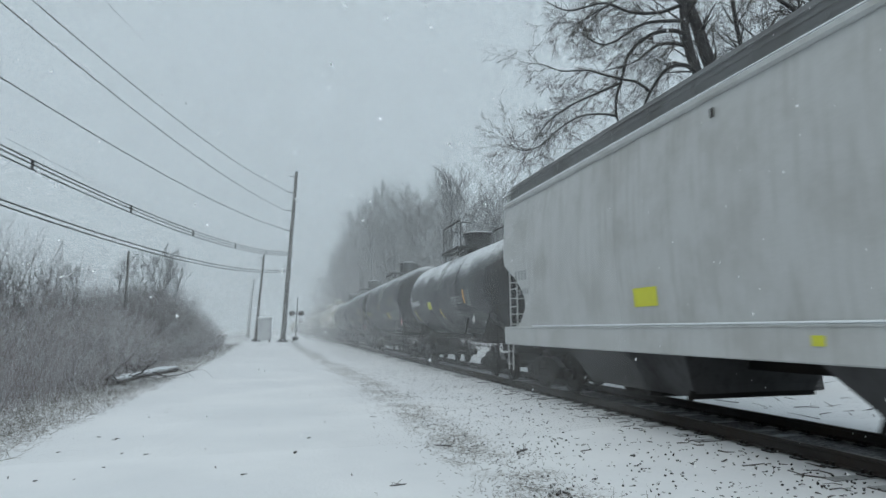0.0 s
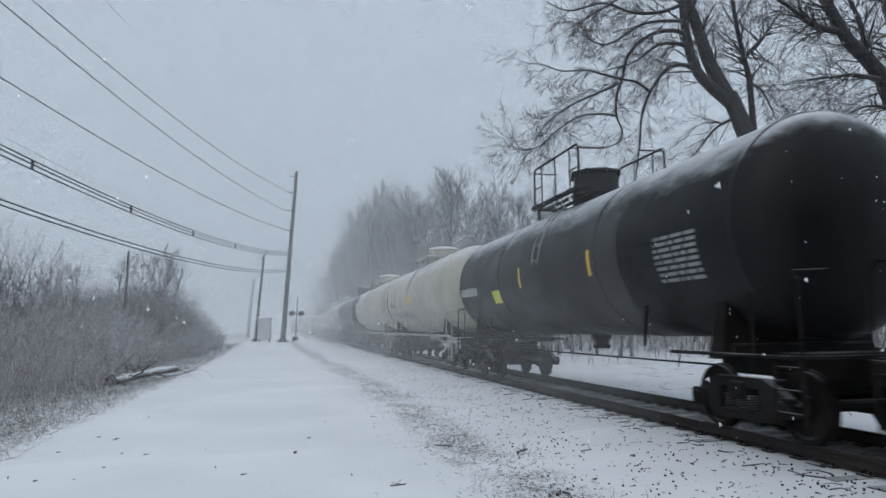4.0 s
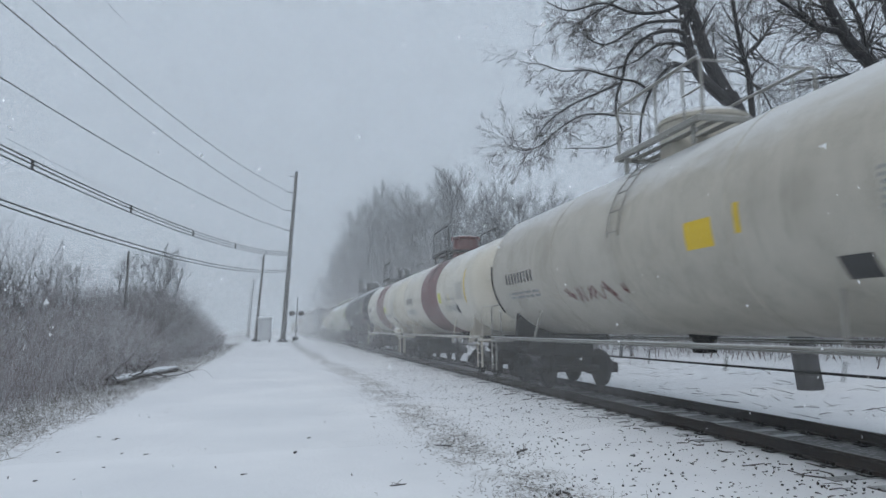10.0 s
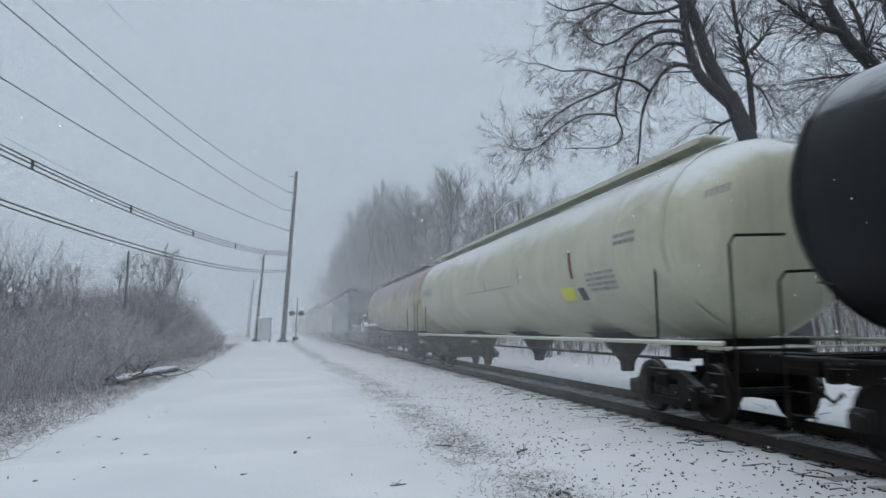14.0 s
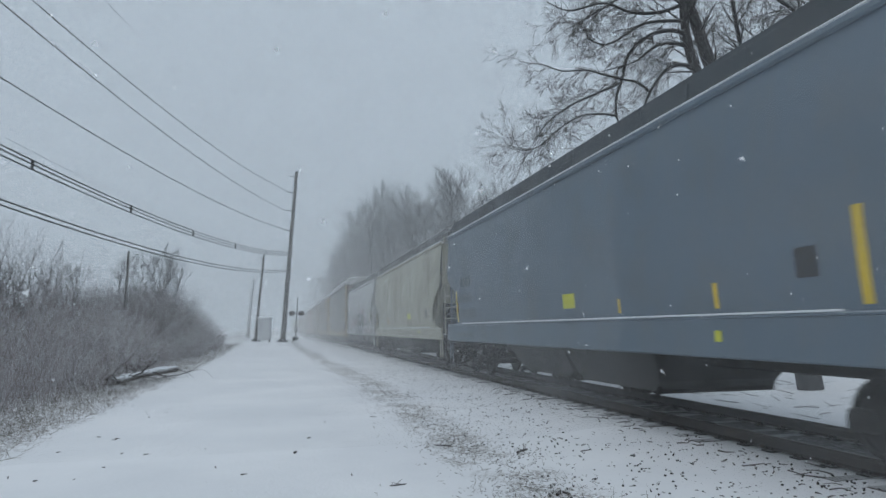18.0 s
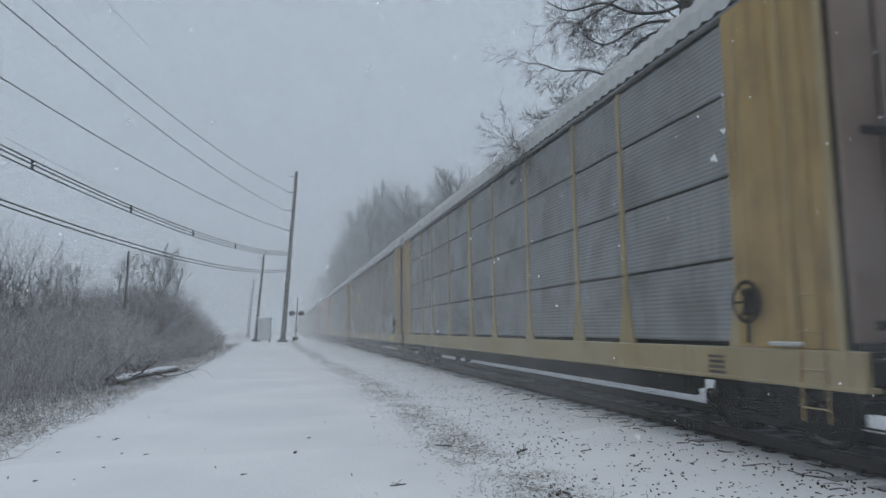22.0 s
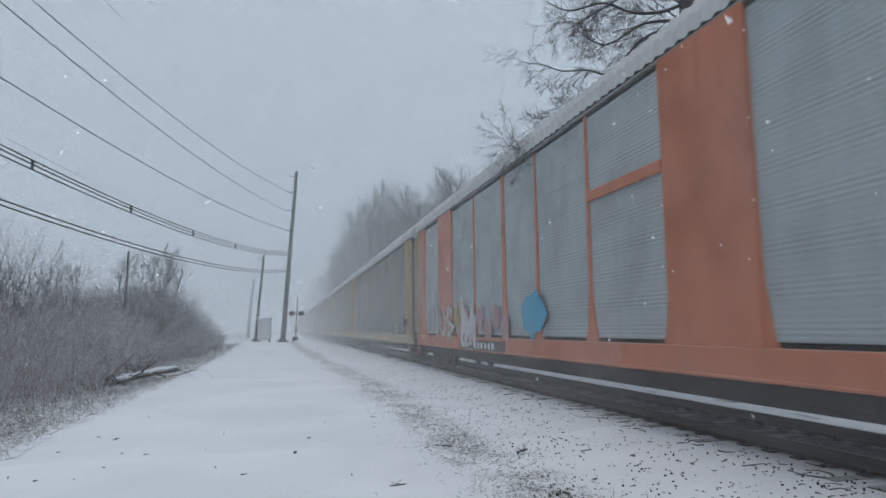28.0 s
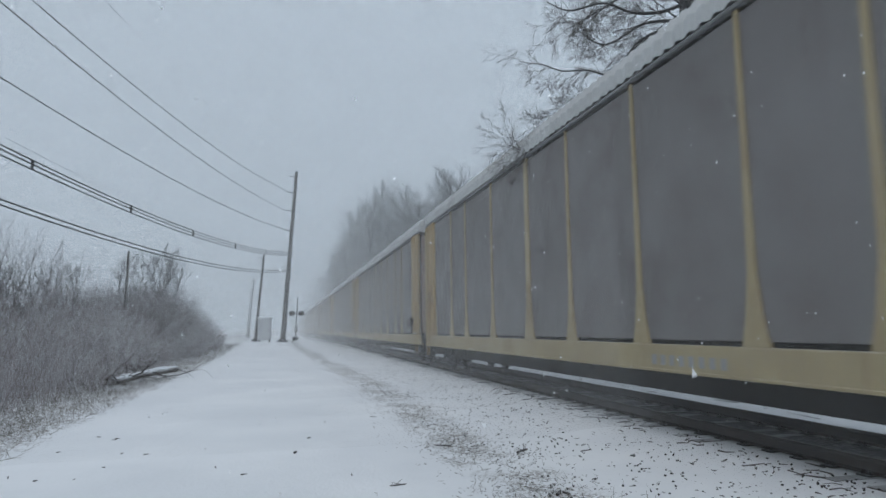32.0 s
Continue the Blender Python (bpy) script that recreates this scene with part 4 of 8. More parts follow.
def wire(name, a, b, sag, r, label, strands=((0, 0),), spacers=()):
    """A hanging cable from a to b, with its strands side by side and clamps along it."""
    root = thing(name, label, "overhead wire", "overhead wires")
    a, b = Vector(a), Vector(b)
    line = []
    for i in range(33):
        t = i / 32
        line.append(a.lerp(b, t) - Vector((0, 0, 4 * sag * t * (1 - t))))
    for dx, dz in strands:
        part("strand", Geo().tube([p + Vector((dx, 0, dz)) for p in line], r, 5), CABLE, root, smooth=True)
    for t in spacers:
        p = a.lerp(b, t) - Vector((0, 0, 4 * sag * t * (1 - t)))
        part("spacer", Geo().box(p, (0.10, 0.12, 0.42), 0.02), CABLE, root)
    return root


def wires():
    xb, yb = -17.1, -5.0
    for z0, z1, sag, xa in ((18.6, 21.0, 2.5, 0.5), (16.44, 17.22, 2.5, 0.59), (14.40, 16.54, 2.18, 0.1), (12.20, 12.99, 2.04, 0.6)):
        wire("power_line", (xa, 75, z0), (xb, yb, z1), sag, 0.024 if z0 < 18 else 0.010, "thin black power line sagging from the tall pole")
    wire("spacer_cable", (0.35, 75, 9.69), (xb, yb, 11.37), 2.63, 0.03, "bundled black cables held by spacers", ((0, 0.17), (0.06, -0.02), (-0.06, -0.17)), (0.12, 0.24, 0.356, 0.468, 0.575, 0.68, 0.8))
    wire("messenger_wire", (0.45, 75, 10.1), (xb, yb, 12.1), 2.75, 0.007, "thin messenger wire above the cables")
    wire("telephone_cable", (0.2, 75, 7.86), (xb, yb, 9.25), 2.50, 0.032, "pair of thick black telephone cables", ((0, 0.10), (0, -0.10)))
    wire("guy_wire", (0.45, 75, 9.6), (-2.3, 75, 4.4), 0.1, 0.012, "slanting thin guy wire of the pole")
    wire("guy_wire", (0.45, 75, 9.6), (-1.1, 75, 4.6), 0.1, 0.012, "slanting thin guy wire of the pole")
    for z in (9.9, 9.5):
        wire("far_cable", (0.5, 75, z), (9.5, 140, z + 3.0), 1.6, 0.015, "cable running on beyond the tall pole")
    wire("far_cable", (-2.4, 79, 9.8), (-5.2, 122, 10.1), 0.6, 0.014, "cable between the shorter poles")


wires()


def signal_cabinet():
    root = thing("signal_cabinet", "silver signal cabinet with a snow-covered roof beside the poles", "cabinet", at=pose(-2.0, 76.0, 0.30))
    part("body", Geo().box((0, 0, 1.25), (1.42, 1.3, 2.2), 0.03), CABINET, root)
    part("roof", Geo().box((0, 0, 2.42), (1.62, 1.5, 0.12), 0.03), CABINET, root)
    part("snow_cover", Geo().box((0, 0, 2.53), (1.58, 1.46, 0.10), 0.05), SNOW, root, "snow lying on the roof")
    for sx in (-0.5, 0.5):
        part("leg", Geo().box((sx, 0, 0.0), (0.16, 1.1, 0.40), 0.02), RUST_BLACK, root)
    door = part("door", Geo().box((0, -0.665, 1.25), (1.1, 0.03, 1.9), 0.01), CABINET, root)
    part("handle", Geo().box((0.42, -0.70, 1.2), (0.04, 0.05, 0.22), 0.01), RUST_BLACK, door)


def crossing_signal():
    root = thing("crossing_signal", "railway crossing signal mast with twin unlit lamps beside the path", "crossing signal", at=pose(1.25, 77.0, 0.35))
    part("mast", Geo().tube([(0, 0, 0), (0.06, 0, 2.2), (0.2, 0, 4.5)], 0.07, 10), GRATE, root, smooth=True)
    part("base", Geo().box((0, 0, 0.2), (0.6, 0.6, 0.4), 0.03), RUST_BLACK, root)
    part("junction_box", Geo().box((0.05, -0.1, 1.2), (0.4, 0.3, 0.6), 0.03), SIGNAL_SILVER, root)
    arm = part("cross_arm", Geo().tube([(-0.52, -0.08, 2.95), (0.70, -0.08, 2.95)], 0.04, 8), SIGNAL_BLACK, root)
    for x in (-0.42, 0.60):
        disc = Geo()
        disc.lathe([(-0.12, 0.0), (-0.12, 0.30), (-0.10, 0.31), (-0.09, 0.16), (-0.03, 0.16), (-0.03, 0.0)], "y", (x, -0.08, 2.95), 22)
        b = part("lamp_disc", disc, SIGNAL_BLACK, arm, "black round backing with a hood", smooth=True)
        hood = Geo()
        hood.add([(x + 0.16 * math.cos(a), yy, 2.95 + 0.16 * math.sin(a)) for yy in (-0.20, -0.46) for a in [math.pi * k / 8 for k in range(9)]],
                 [(k, k + 1, 10 + k, 9 + k) for k in range(8)])
        part("hood", hood, SIGNAL_BLACK, arm)
        part("lens", Geo().lathe([(-0.215, 0.0), (-0.212, 0.13), (-0.205, 0.14)], "y", (x, -0.0, 2.95), 16), RED_LENS, arm, "unlit red lens")
    part("bell", Geo().lathe([(4.5, 0.12), (4.62, 0.10), (4.7, 0.0)], "z", (0.2, 0, 0), 12), SIGNAL_SILVER, root)


signal_cabinet()
crossing_signal()

# ---- rolling stock: shared parts
def truck_mesh():
    g = Geo()
    for s in (-1, 1):
        x = s * 1.02
        outline = [(-1.12, 0.50), (-1.12, 0.36), (-0.70, 0.36), (-0.50, 0.22), (0.50, 0.22), (0.70, 0.36), (1.12, 0.36), (1.12, 0.50),
                   (0.86, 0.62), (0.50, 0.80), (-0.50, 0.80), (-0.86, 0.62)]
        lo, hi = x - 0.07, x + 0.07
        hole = [(-0.42, 0.34), (0.42, 0.34), (0.42, 0.66), (-0.42, 0.66)]
        # frame as four bars round the spring window
        g.prism([outline[0], outline[1], outline[2], (-0.42, 0.34), (-0.42, 0.66), (-0.50, 0.80), outline[11]], lo, hi, "yz")
        g.prism([(0.42, 0.34), outline[5], outline[6], outline[7], outline[8], (0.50, 0.80), (0.42, 0.66)], lo, hi, "yz")
        g.prism([outline[2], outline[3], outline[4], outline[5], (0.42, 0.34), (-0.42, 0.34)], lo, hi, "yz")
        g.prism([(-0.42, 0.66), (0.42, 0.66), (0.50, 0.80), (-0.50, 0.80)], lo, hi, "yz")
        for e in (-0.89, 0.89):
            g.box((s * 1.07, e, 0.46), (0.16, 0.34, 0.26), 0.03)
            g.lathe([(s * 1.14, 0.10), (s * 1.19, 0.085), (s * 1.20, 0.0)], "x", (0, e, 0.46), 10)
    g.box((0, 0, 0.62), (2.3, 0.36, 0.24), 0.03)
    g.box((0.95, 0, 0.45), (0.2, 0.7, 0.2), 0.03)
    g.box((0, 0, 0.78), (0.7, 0.5, 0.10), 0.03)
    for e in (-0.42, 0.42):
        g.box((0, e, 0.40), (1.5, 0.10, 0.14), 0.02)
    return g


def spring_mesh():
    return Geo().tube([(0.085 * math.cos(a * 0.9), 0.085 * math.sin(a * 0.9), 0.35 + 0.20 * a / 40) for a in range(41)], 0.018, 5)


def wheelset_mesh():
    g = Geo()
    g.tube([(-1.15, 0, 0), (1.15, 0, 0)], 0.075, 10)
    for s in (-1, 1):
        prof = [(0.66, 0.0), (0.66, 0.38), (0.685, 0.485), (0.71, 0.485), (0.715, 0.46), (0.80, 0.457), (0.805, 0.40), (0.76, 0.37), (0.74, 0.16), (0.80, 0.13), (0.80, 0.0)]
        g.lathe([(s * a, r) for a, r in prof], "x", n=28)
    return g


def coupler_mesh():
    g = Geo()
    g.box((0, -0.25, 0.86), (0.14, 0.62, 0.16), 0.02)
    g.box((0.03, 0.12, 0.86), (0.26, 0.24, 0.30), 0.05)
    g.box((-0.10, 0.20, 0.86), (0.10, 0.16, 0.28), 0.04)
    g.tube([(0.25, -0.1, 0.85), (0.28, 0.10, 0.62), (0.22, 0.26, 0.48), (0.10, 0.30, 0.60)], 0.028, 6)
    g.tube([(-0.7, -0.15, 1.02), (-0.7, 0.06, 0.95), (0.0, 0.10, 0.92)], 0.016, 5)
    return g


def dim_mesh(name, g, material, smooth=False):
    me = mesh_of(name, g, smooth)
    me.materials.append(material)
    return me


TRUCK_ME = dim_mesh("truck", truck_mesh(), RUST_BLACK)
SPRING_ME = dim_mesh("spring", spring_mesh(), RUST_BLACK, True)
WHEEL_ME = dim_mesh("wheelset", wheelset_mesh(), RUST_BLACK, True)
COUPLER_ME = dim_mesh("coupler", coupler_mesh(), RUST_BLACK)
CARS = []


def running_gear(car, half, setback=2.15):
    """Two trucks with wheels, and a coupler at each end."""
    for s in (-1, 1):
        tr = part("truck", TRUCK_ME, RUST_BLACK, car, "sooty cast steel truck", at=pose(0, s * (half - setback), 0))
        for k in (-0.24, 0.0, 0.24):
            part("spring", SPRING_ME, RUST_BLACK, tr, at=pose(-1.03, k, 0))
        for e in (-0.89, 0.89):
            part("wheelset", WHEEL_ME, RUST_BLACK, tr, at=pose(0, e, 0.457))
        part("coupler", COUPLER_ME, RUST_BLACK, car, at=pose(0, s * (half - 0.35), 0, 0, 0, 0 if s > 0 else 180))


def car_thing(name, label, category, s0, s1, group=""):
    """A car between two couplings, given by their place along the track at the start."""
    half = (s1 - s0) / 2
    mid = (s0 + s1) / 2 - 0.75
    car = thing(name, label, category, group, at=pose(XC, mid, 0))
    CARS.append((car, mid))
    return car, half


def bars(y0, y1, z0, z1, count, fill=0.55):
    """Rectangles standing in a row like lettering that cannot be read."""
    w = (y1 - y0) / count
    return [(y0 + i * w, y0 + i * w + w * fill, z0, z1) for i in range(count)]


def bar_rows(y0, y1, z0, z1, rows, seed=0, fill=0.55):
    rng = random.Random(seed)
    h = (z1 - z0) / rows
    out = []
    for r in range(rows):
        a = y0
        while a < y1 - 0.02:
            b = min(y1, a + rng.uniform(0.08, 0.30) * (y1 - y0))
            out.append((a, b - 0.02 * (y1 - y0), z0 + r * h, z0 + r * h + h * fill))
            a = b + 0.02 * (y1 - y0)
    return out


def on_tank(R, zc, lift):
    """Maps (along, height) on the near side of a tank to space."""
    def f(y, z):
        s = max(-0.98, min(0.98, (z - zc) / R))
        a = math.asin(s)
        return (-(R + lift) * math.cos(a), y, zc + (R + lift) * math.sin(a))
    return f


def on_side(x, lift):
    def f(y, z):
        return (x - lift, y, z)
    return f


def sticker(name, rects, material, parent, fmap, label="", step=0.12):
    """Thin painted patches following a surface."""
    g = Geo()
    for y0, y1, z0, z1 in rects:
        n = max(1, int(abs(z1 - z0) / step))
        vs, fs = [], []
        for i in range(n + 1):
            z = z0 + (z1 - z0) * i / n
            vs += [fmap(y0, z), fmap(y1, z)]
        for i in range(n):
            fs.append((2 * i, 2 * i + 1, 2 * i + 3, 2 * i + 2))
        g.add(vs, fs)
    me = bpy.data.meshes.new(name)
    me.from_pydata(g.v, [], g.f)
    me.materials.append(material)
    return tagged(part(name, me, material, parent, label), kind="stuff" if len(rects) > 1 else "")


def ribbon(name, lines, width, material, parent, fmap, label=""):
    """Painted strokes along lines of (along, height)."""
    g = Geo()
    for ln in lines:
        P = [Vector(p) for p in ln]
        vs, fs = [], []
        for i, p in enumerate(P):
            d = P[min(i + 1, len(P) - 1)] - P[max(i - 1, 0)]
            if d.length < 1e-6:
                d = Vector((1, 0))
            nrm = Vector((-d.y, d.x)).normalized() * width / 2
            vs += [fmap(*(p + nrm)), fmap(*(p - nrm))]
        for i in range(len(P) - 1):
            fs.append((2 * i, 2 * i + 1, 2 * i + 3, 2 * i + 2))
        g.add(vs, fs)
    me = bpy.data.meshes.new(name)
    me.from_pydata(g.v, [], g.f)
    me.materials.append(material)
    return part(name, me, material, parent, label)


def blob(name, polys, material, parent, fmap, label=""):
    g = Geo()
    for P in polys:
        c = sum((Vector(p) for p in P), Vector((0, 0))) / len(P)
        vs = [fmap(*c)] + [fmap(*p) for p in P]
        g.add(vs, [(0, i + 1, (i + 1) % len(P) + 1) for i in range(len(P))])
    me = bpy.data.meshes.new(name)
    me.from_pydata(g.v, [], g.f)
    me.materials.append(material)
    return part(name, me, material, parent, label)


def scrawl(y0, y1, z0, z1, count, seed):
    """Letter-like strokes that spell nothing."""
    rng = random.Random(seed)
    w = (y1 - y0) / count
    out = []
    for i in range(count):
        a = y0 + i * w
        for _ in range(2):
            pts, x, z = [], a + rng.uniform(0, w), rng.uniform(z0, z1)
            for _ in range(3):
                pts.append((x, z))
                x = a + rng.uniform(-0.1 * w, w)
                z = z0 + (z1 - z) + rng.uniform(-0.2, 0.2) * (z1 - z0)
            out.append([tuple(p) for p in bezier2(pts)])
    return out


def bezier2(pts, n=4):
    P = [Vector((*p, 0)) for p in pts]
    return [(q.x, q.y) for q in bezier_pts(P, n)]


def lifted(f, d):
    def g(y, z):
        x, a, b = f(y, z)
        return (x - d, a, b)
    return g


def spray(name, cy, cz, ry, rz, seed, material, parent, fmaps, label=""):
    """A ragged patch of sprayed paint."""
    rng = random.Random(seed)
    P = []
    for k in range(16):
        a = 2 * math.pi * k / 16
        r = rng.uniform(0.65, 1.15)
        P.append((cy + ry * r * math.cos(a), cz + rz * r * math.sin(a)))
    return blob(name, [P], material, parent, lifted(fmaps[0], -0.004 + 0.0004 * (seed % 9)), label)


def stroke_quads(pts, w, f, j0=0):
    """Thick straight strokes, each a little above the one before."""
    g = Geo()
    for j, (a, b) in enumerate(zip(pts, pts[1:])):
        a, b = Vector(a), Vector(b)
        d = (b - a).normalized()
        n = Vector((-d.y, d.x)) * w / 2
        a, b = a - d * w * 0.42, b + d * w * 0.42
        h = lifted(f, 0.0006 * (j + j0))
        m = 4
        vs = []
        for i in range(m + 1):
            p = a.lerp(b, i / m)
            vs += [h(*(p + n)), h(*(p - n))]
        g.add(vs, [(2 * i, 2 * i + 1, 2 * i + 3, 2 * i + 2) for i in range(m)])
    return g


def spikes(parent, fmaps, y0, y1, z0, z1, count, seed, fill, edge, w, e, label="angular graffiti letters"):
    """A row of sharp sprayed shapes that spell nothing, each with its outline."""
    rng = random.Random(seed)
    p = (y1 - y0) / count
    hz = z1 - z0
    for i in range(count):
        pts = []
        n = rng.randint(5, 7)
        for k in range(n):
            a = (k + rng.uniform(-0.9, 0.9)) / (n - 1) * 1.3 - 0.15
            b = (0.5 + (0.5 if (k + i) % 2 else -0.5) * rng.uniform(0.1, 1.05))
            pts.append((y1 - (i + a) * p, z0 + hz * b))
        out = part("graffiti_outline", mesh_plain("graffiti_outline", stroke_quads(pts, w + 2 * e, fmaps[0]), edge), edge, parent, label)
        part("graffiti_fill", mesh_plain("graffiti_fill", stroke_quads(pts, w, fmaps[1]), fill), fill, out)


def tag_word(parent, fmaps, letters, fill, edge, w, e, label):
    """Sprayed letters, each of one bent stroke, with an outline round them."""
    for k, pts in enumerate(letters):
        out = part("graffiti_outline", mesh_plain("graffiti_outline", stroke_quads(pts, w + 2 * e, fmaps[0], k), edge), edge, parent, label)
        part("graffiti_fill", mesh_plain("graffiti_fill", stroke_quads(pts, w, lifted(fmaps[1], 0.006), k), fill), fill, out)


def drips(parent, fmap, places, width, material, seed, label):
    """Runs and flame-like tongues of paint, each a short upright stroke."""
    rng = random.Random(seed)
    lines = []
    for y, z in places:
        for _ in range(3):
            a, b = y + rng.uniform(-0.12, 0.12), z + rng.uniform(-0.12, 0.12)
            h = rng.uniform(0.08, 0.26)
            lines.append([(a, b - h), (a + rng.uniform(-0.03, 0.03), b), (a, b + h)])
    return ribbon("paint_run", lines, width, material, parent, fmap, label)


def bubble(parent, fmaps, cy, cz, ry, rz, fill, edge, e=0.05, drop=0.0, power=2.6, label="rounded black graffiti letter with white outline"):
    """One swollen sprayed shape with its outline."""
    P = []
    for k in range(24):
        a = 2 * math.pi * k / 24
        c, s = math.cos(a), math.sin(a)
        r = (abs(c) ** power + abs(s) ** power) ** (-1 / power)
        pinch = 1.0 - drop * max(0.0, -s * r)
        P.append((cy + ry * r * c * pinch, cz + rz * r * s))
    ob = blob("graffiti_letter", [P], fill, parent, fmaps[1], label)
    ribbon("outline", [P + [P[0], P[1]]], e, edge, ob, fmaps[2])
    return ob


def mesh_plain(name, g, material):
    me = bpy.data.meshes.new(name)
    me.from_pydata(g.v, [], g.f)
    me.materials.append(material)
    return me


def lettering(text, size, material, parent, fmap, y, z, label=""):
    """Words in the built-in font, laid along the near side so that they read from there."""
    cu = bpy.data.curves.new("lettering", "FONT")
    cu.body, cu.size, cu.resolution_u = text, size, 2
    tmp = bpy.data.objects.new("lettering", cu)
    me = bpy.data.meshes.new_from_object(tmp)
    bpy.data.objects.remove(tmp)
    for vtx in me.vertices:
        vtx.co = fmap(y - vtx.co.x, z + vtx.co.y)
    me.materials.clear()
    me.materials.append(material)
    return part("lettering", me, material, parent, label)


def ladder(g, x, y0, y1, z0, z1, step=0.38, r=0.016, axis="y"):
    def at(a, z):
        return (x, a, z) if axis == "y" else (a, x, z)
    for a in (y0, y1):
        g.tube([at(a, z0), at(a, z1)], r, 6)
    z = z0 + 0.15
    while z < z1:
        g.tube([at(y0, z), at(y1, z)], r * 0.8, 5)
        z += step
    return g


# ---- tank cars
def tank_car(label, s0, s1, R, zc, paint, trim, dome_paint, dome="low", setback=0.80, rail_board=False, jacket_bands=(), fit=0.0, truck_in=2.15):
    car, half = car_thing("tank_car", label, "tank car", s0, s1, "cars of the freight train")
    hl = half - setback                       # half length over the heads
    hd = R * 0.42
    prof = []
    for k in range(9):
        a = math.pi / 2 * k / 8
        prof.append((-hl + hd - hd * math.cos(a), R * math.sin(a)))
    cyl = [(-hl + hd + (2 * hl - 2 * hd) * k / 10, R) for k in range(1, 10)]
    full = prof + cyl + [(-a, r) for a, r in reversed(prof)]
    g = Geo().lathe(full, "y", (0, 0, zc), 56)
    shell = part("tank", g, paint, car, smooth=True)
    for yb in jacket_bands or [-(hl - hd), -(hl - hd) * 0.42, (hl - hd) * 0.42, hl - hd]:
        seams = Geo().lathe([(yb - 0.05, R + 0.001), (yb - 0.04, R + 0.012), (yb + 0.04, R + 0.012), (yb + 0.05, R + 0.001)], "y", (0, 0, zc), 56)
        part("jacket_band", seams, paint, shell, smooth=True)
    # draft sills, bolsters, saddles
    for s in (-1, 1):
        sill = Geo()
        sill.box((0, s * (half - 2.0), 0.93), (0.55, 3.3, 0.34), 0.02)
        sill.box((0, s * (half - 2.3), 1.16), (2.4, 0.45, 0.20), 0.03)
        part("draft_sill", sill, RUST_BLACK, car)
        sad = Geo()
        pts = [(-1.35, 1.05), (1.35, 1.05), (1.30, 1.25)] + [(math.sin(a) * (R - 0.02), zc - math.cos(a) * (R - 0.02)) for a in (0.85, 0.5, 0.2, -0.2, -0.5, -0.85)] + [(-1.30, 1.25)]
        sad.prism(pts, s * (half - 2.3) - 0.12, s * (half - 2.3) + 0.12)
        part("saddle", sad, trim if paint is WHITE_PAINT else RUST_BLACK, car)
        plat = Geo()
        plat.box((0, s * (half - 0.72), 1.13), (2.9, 0.55, 0.05), 0.01)
        for k in range(6):
            plat.box((0, s * (half - 0.95 + k * 0.09), 1.165), (2.86, 0.03, 0.025), 0.004)
        part("end_platform", plat, trim, car)
        for sx in (-1, 1):
            rail_g = Geo()
            rail_g.tube([(sx * 1.42, s * (half - 0.50), 0.35), (sx * 1.42, s * (half - 0.50), 2.05), (sx * 1.40, s * (half - 0.60), 2.16), (sx * 0.9, s * (half - 0.62), 2.18)], 0.020, 6)
            ladder(rail_g, sx * 1.44, s * (half - 0.95), s * (half - 0.52), 0.32, 1.12, 0.27, 0.018)
            rail_g.tube([(sx * 1.42, s * (half - 1.35), 1.13), (sx * 1.42, s * (half - 1.35), 1.95), (sx * 1.38, s * (half - 1.1), 2.0)], 0.018, 6)
            part("end_handrail", rail_g, trim, car)
        for sx in (-1, 1):
            br = Geo().tube([(sx * 1.46, s * (half - 4.0), 1.20), (sx * 1.30, s * (half - 4.15), zc - R * 0.66)], 0.028, 6)
            part("brace", br, trim, car)
    for sx in (-1, 1):
        side = Geo()
        if rail_board:
            side.box((sx * 1.47, 0, 1.245), (0.06, 2 * half - 1.2, 0.05), 0.015)
            side.box((sx * 1.40, 0, 1.20), (0.10, 2 * half - 1.4, 0.03), 0.005)
        else:
            side.box((sx * 1.47, half - 1.9, 1.13), (0.05, 2.6, 0.05), 0.015)
            part("side_rail", Geo().box((sx * 1.47, -half + 1.9, 1.13), (0.05, 2.6, 0.05), 0.015), trim, car)
        part("side_rail", side, trim, car)
    # brake gear below
    bg = Geo()
    bg.tube([(0.4, -half + 2.6, 0.80), (0.4, half - 2.6, 0.80)], 0.022, 6)
    for k in range(5):
        y = -half + 3.4 + (2 * half - 6.8) * k / 4
        bg.tube([(0.4, y - 0.05, 0.98), (0.4, y, 0.80), (0.4, y + 0.03, 0.70)], 0.014, 5)
    part("brake_rod", bg, RUST_BLACK, car)
    cyl_g = Geo()
    cyl_g.lathe([(-0.45, 0.0), (-0.45, 0.19), (0.40, 0.19), (0.45, 0.12), (0.62, 0.06)], "y", (-1.05, half - 3.4, 1.0), 16)
    part("brake_cylinder", cyl_g, RUST_BLACK, car, smooth=True)
    outlet = Geo()
    outlet.lathe([(zc - R - 0.24, 0.13), (zc - R - 0.20, 0.16), (zc - R - 0.15, 0.16), (zc - R + 0.05, 0.30)], "z", (0, 0, 0), 14)
    outlet.box((0, 0, zc - R - 0.26), (0.34, 0.3, 0.10), 0.03)
    part("outlet_valve", outlet, RUST_BLACK, car)
    # manway, platform and rails on top
    zt = zc + R
    yd, yw = (-1.3 if paint is GREEN_CREAM else -0.3, -0.5) if dome == "box" else (fit, fit)
    top = Geo()
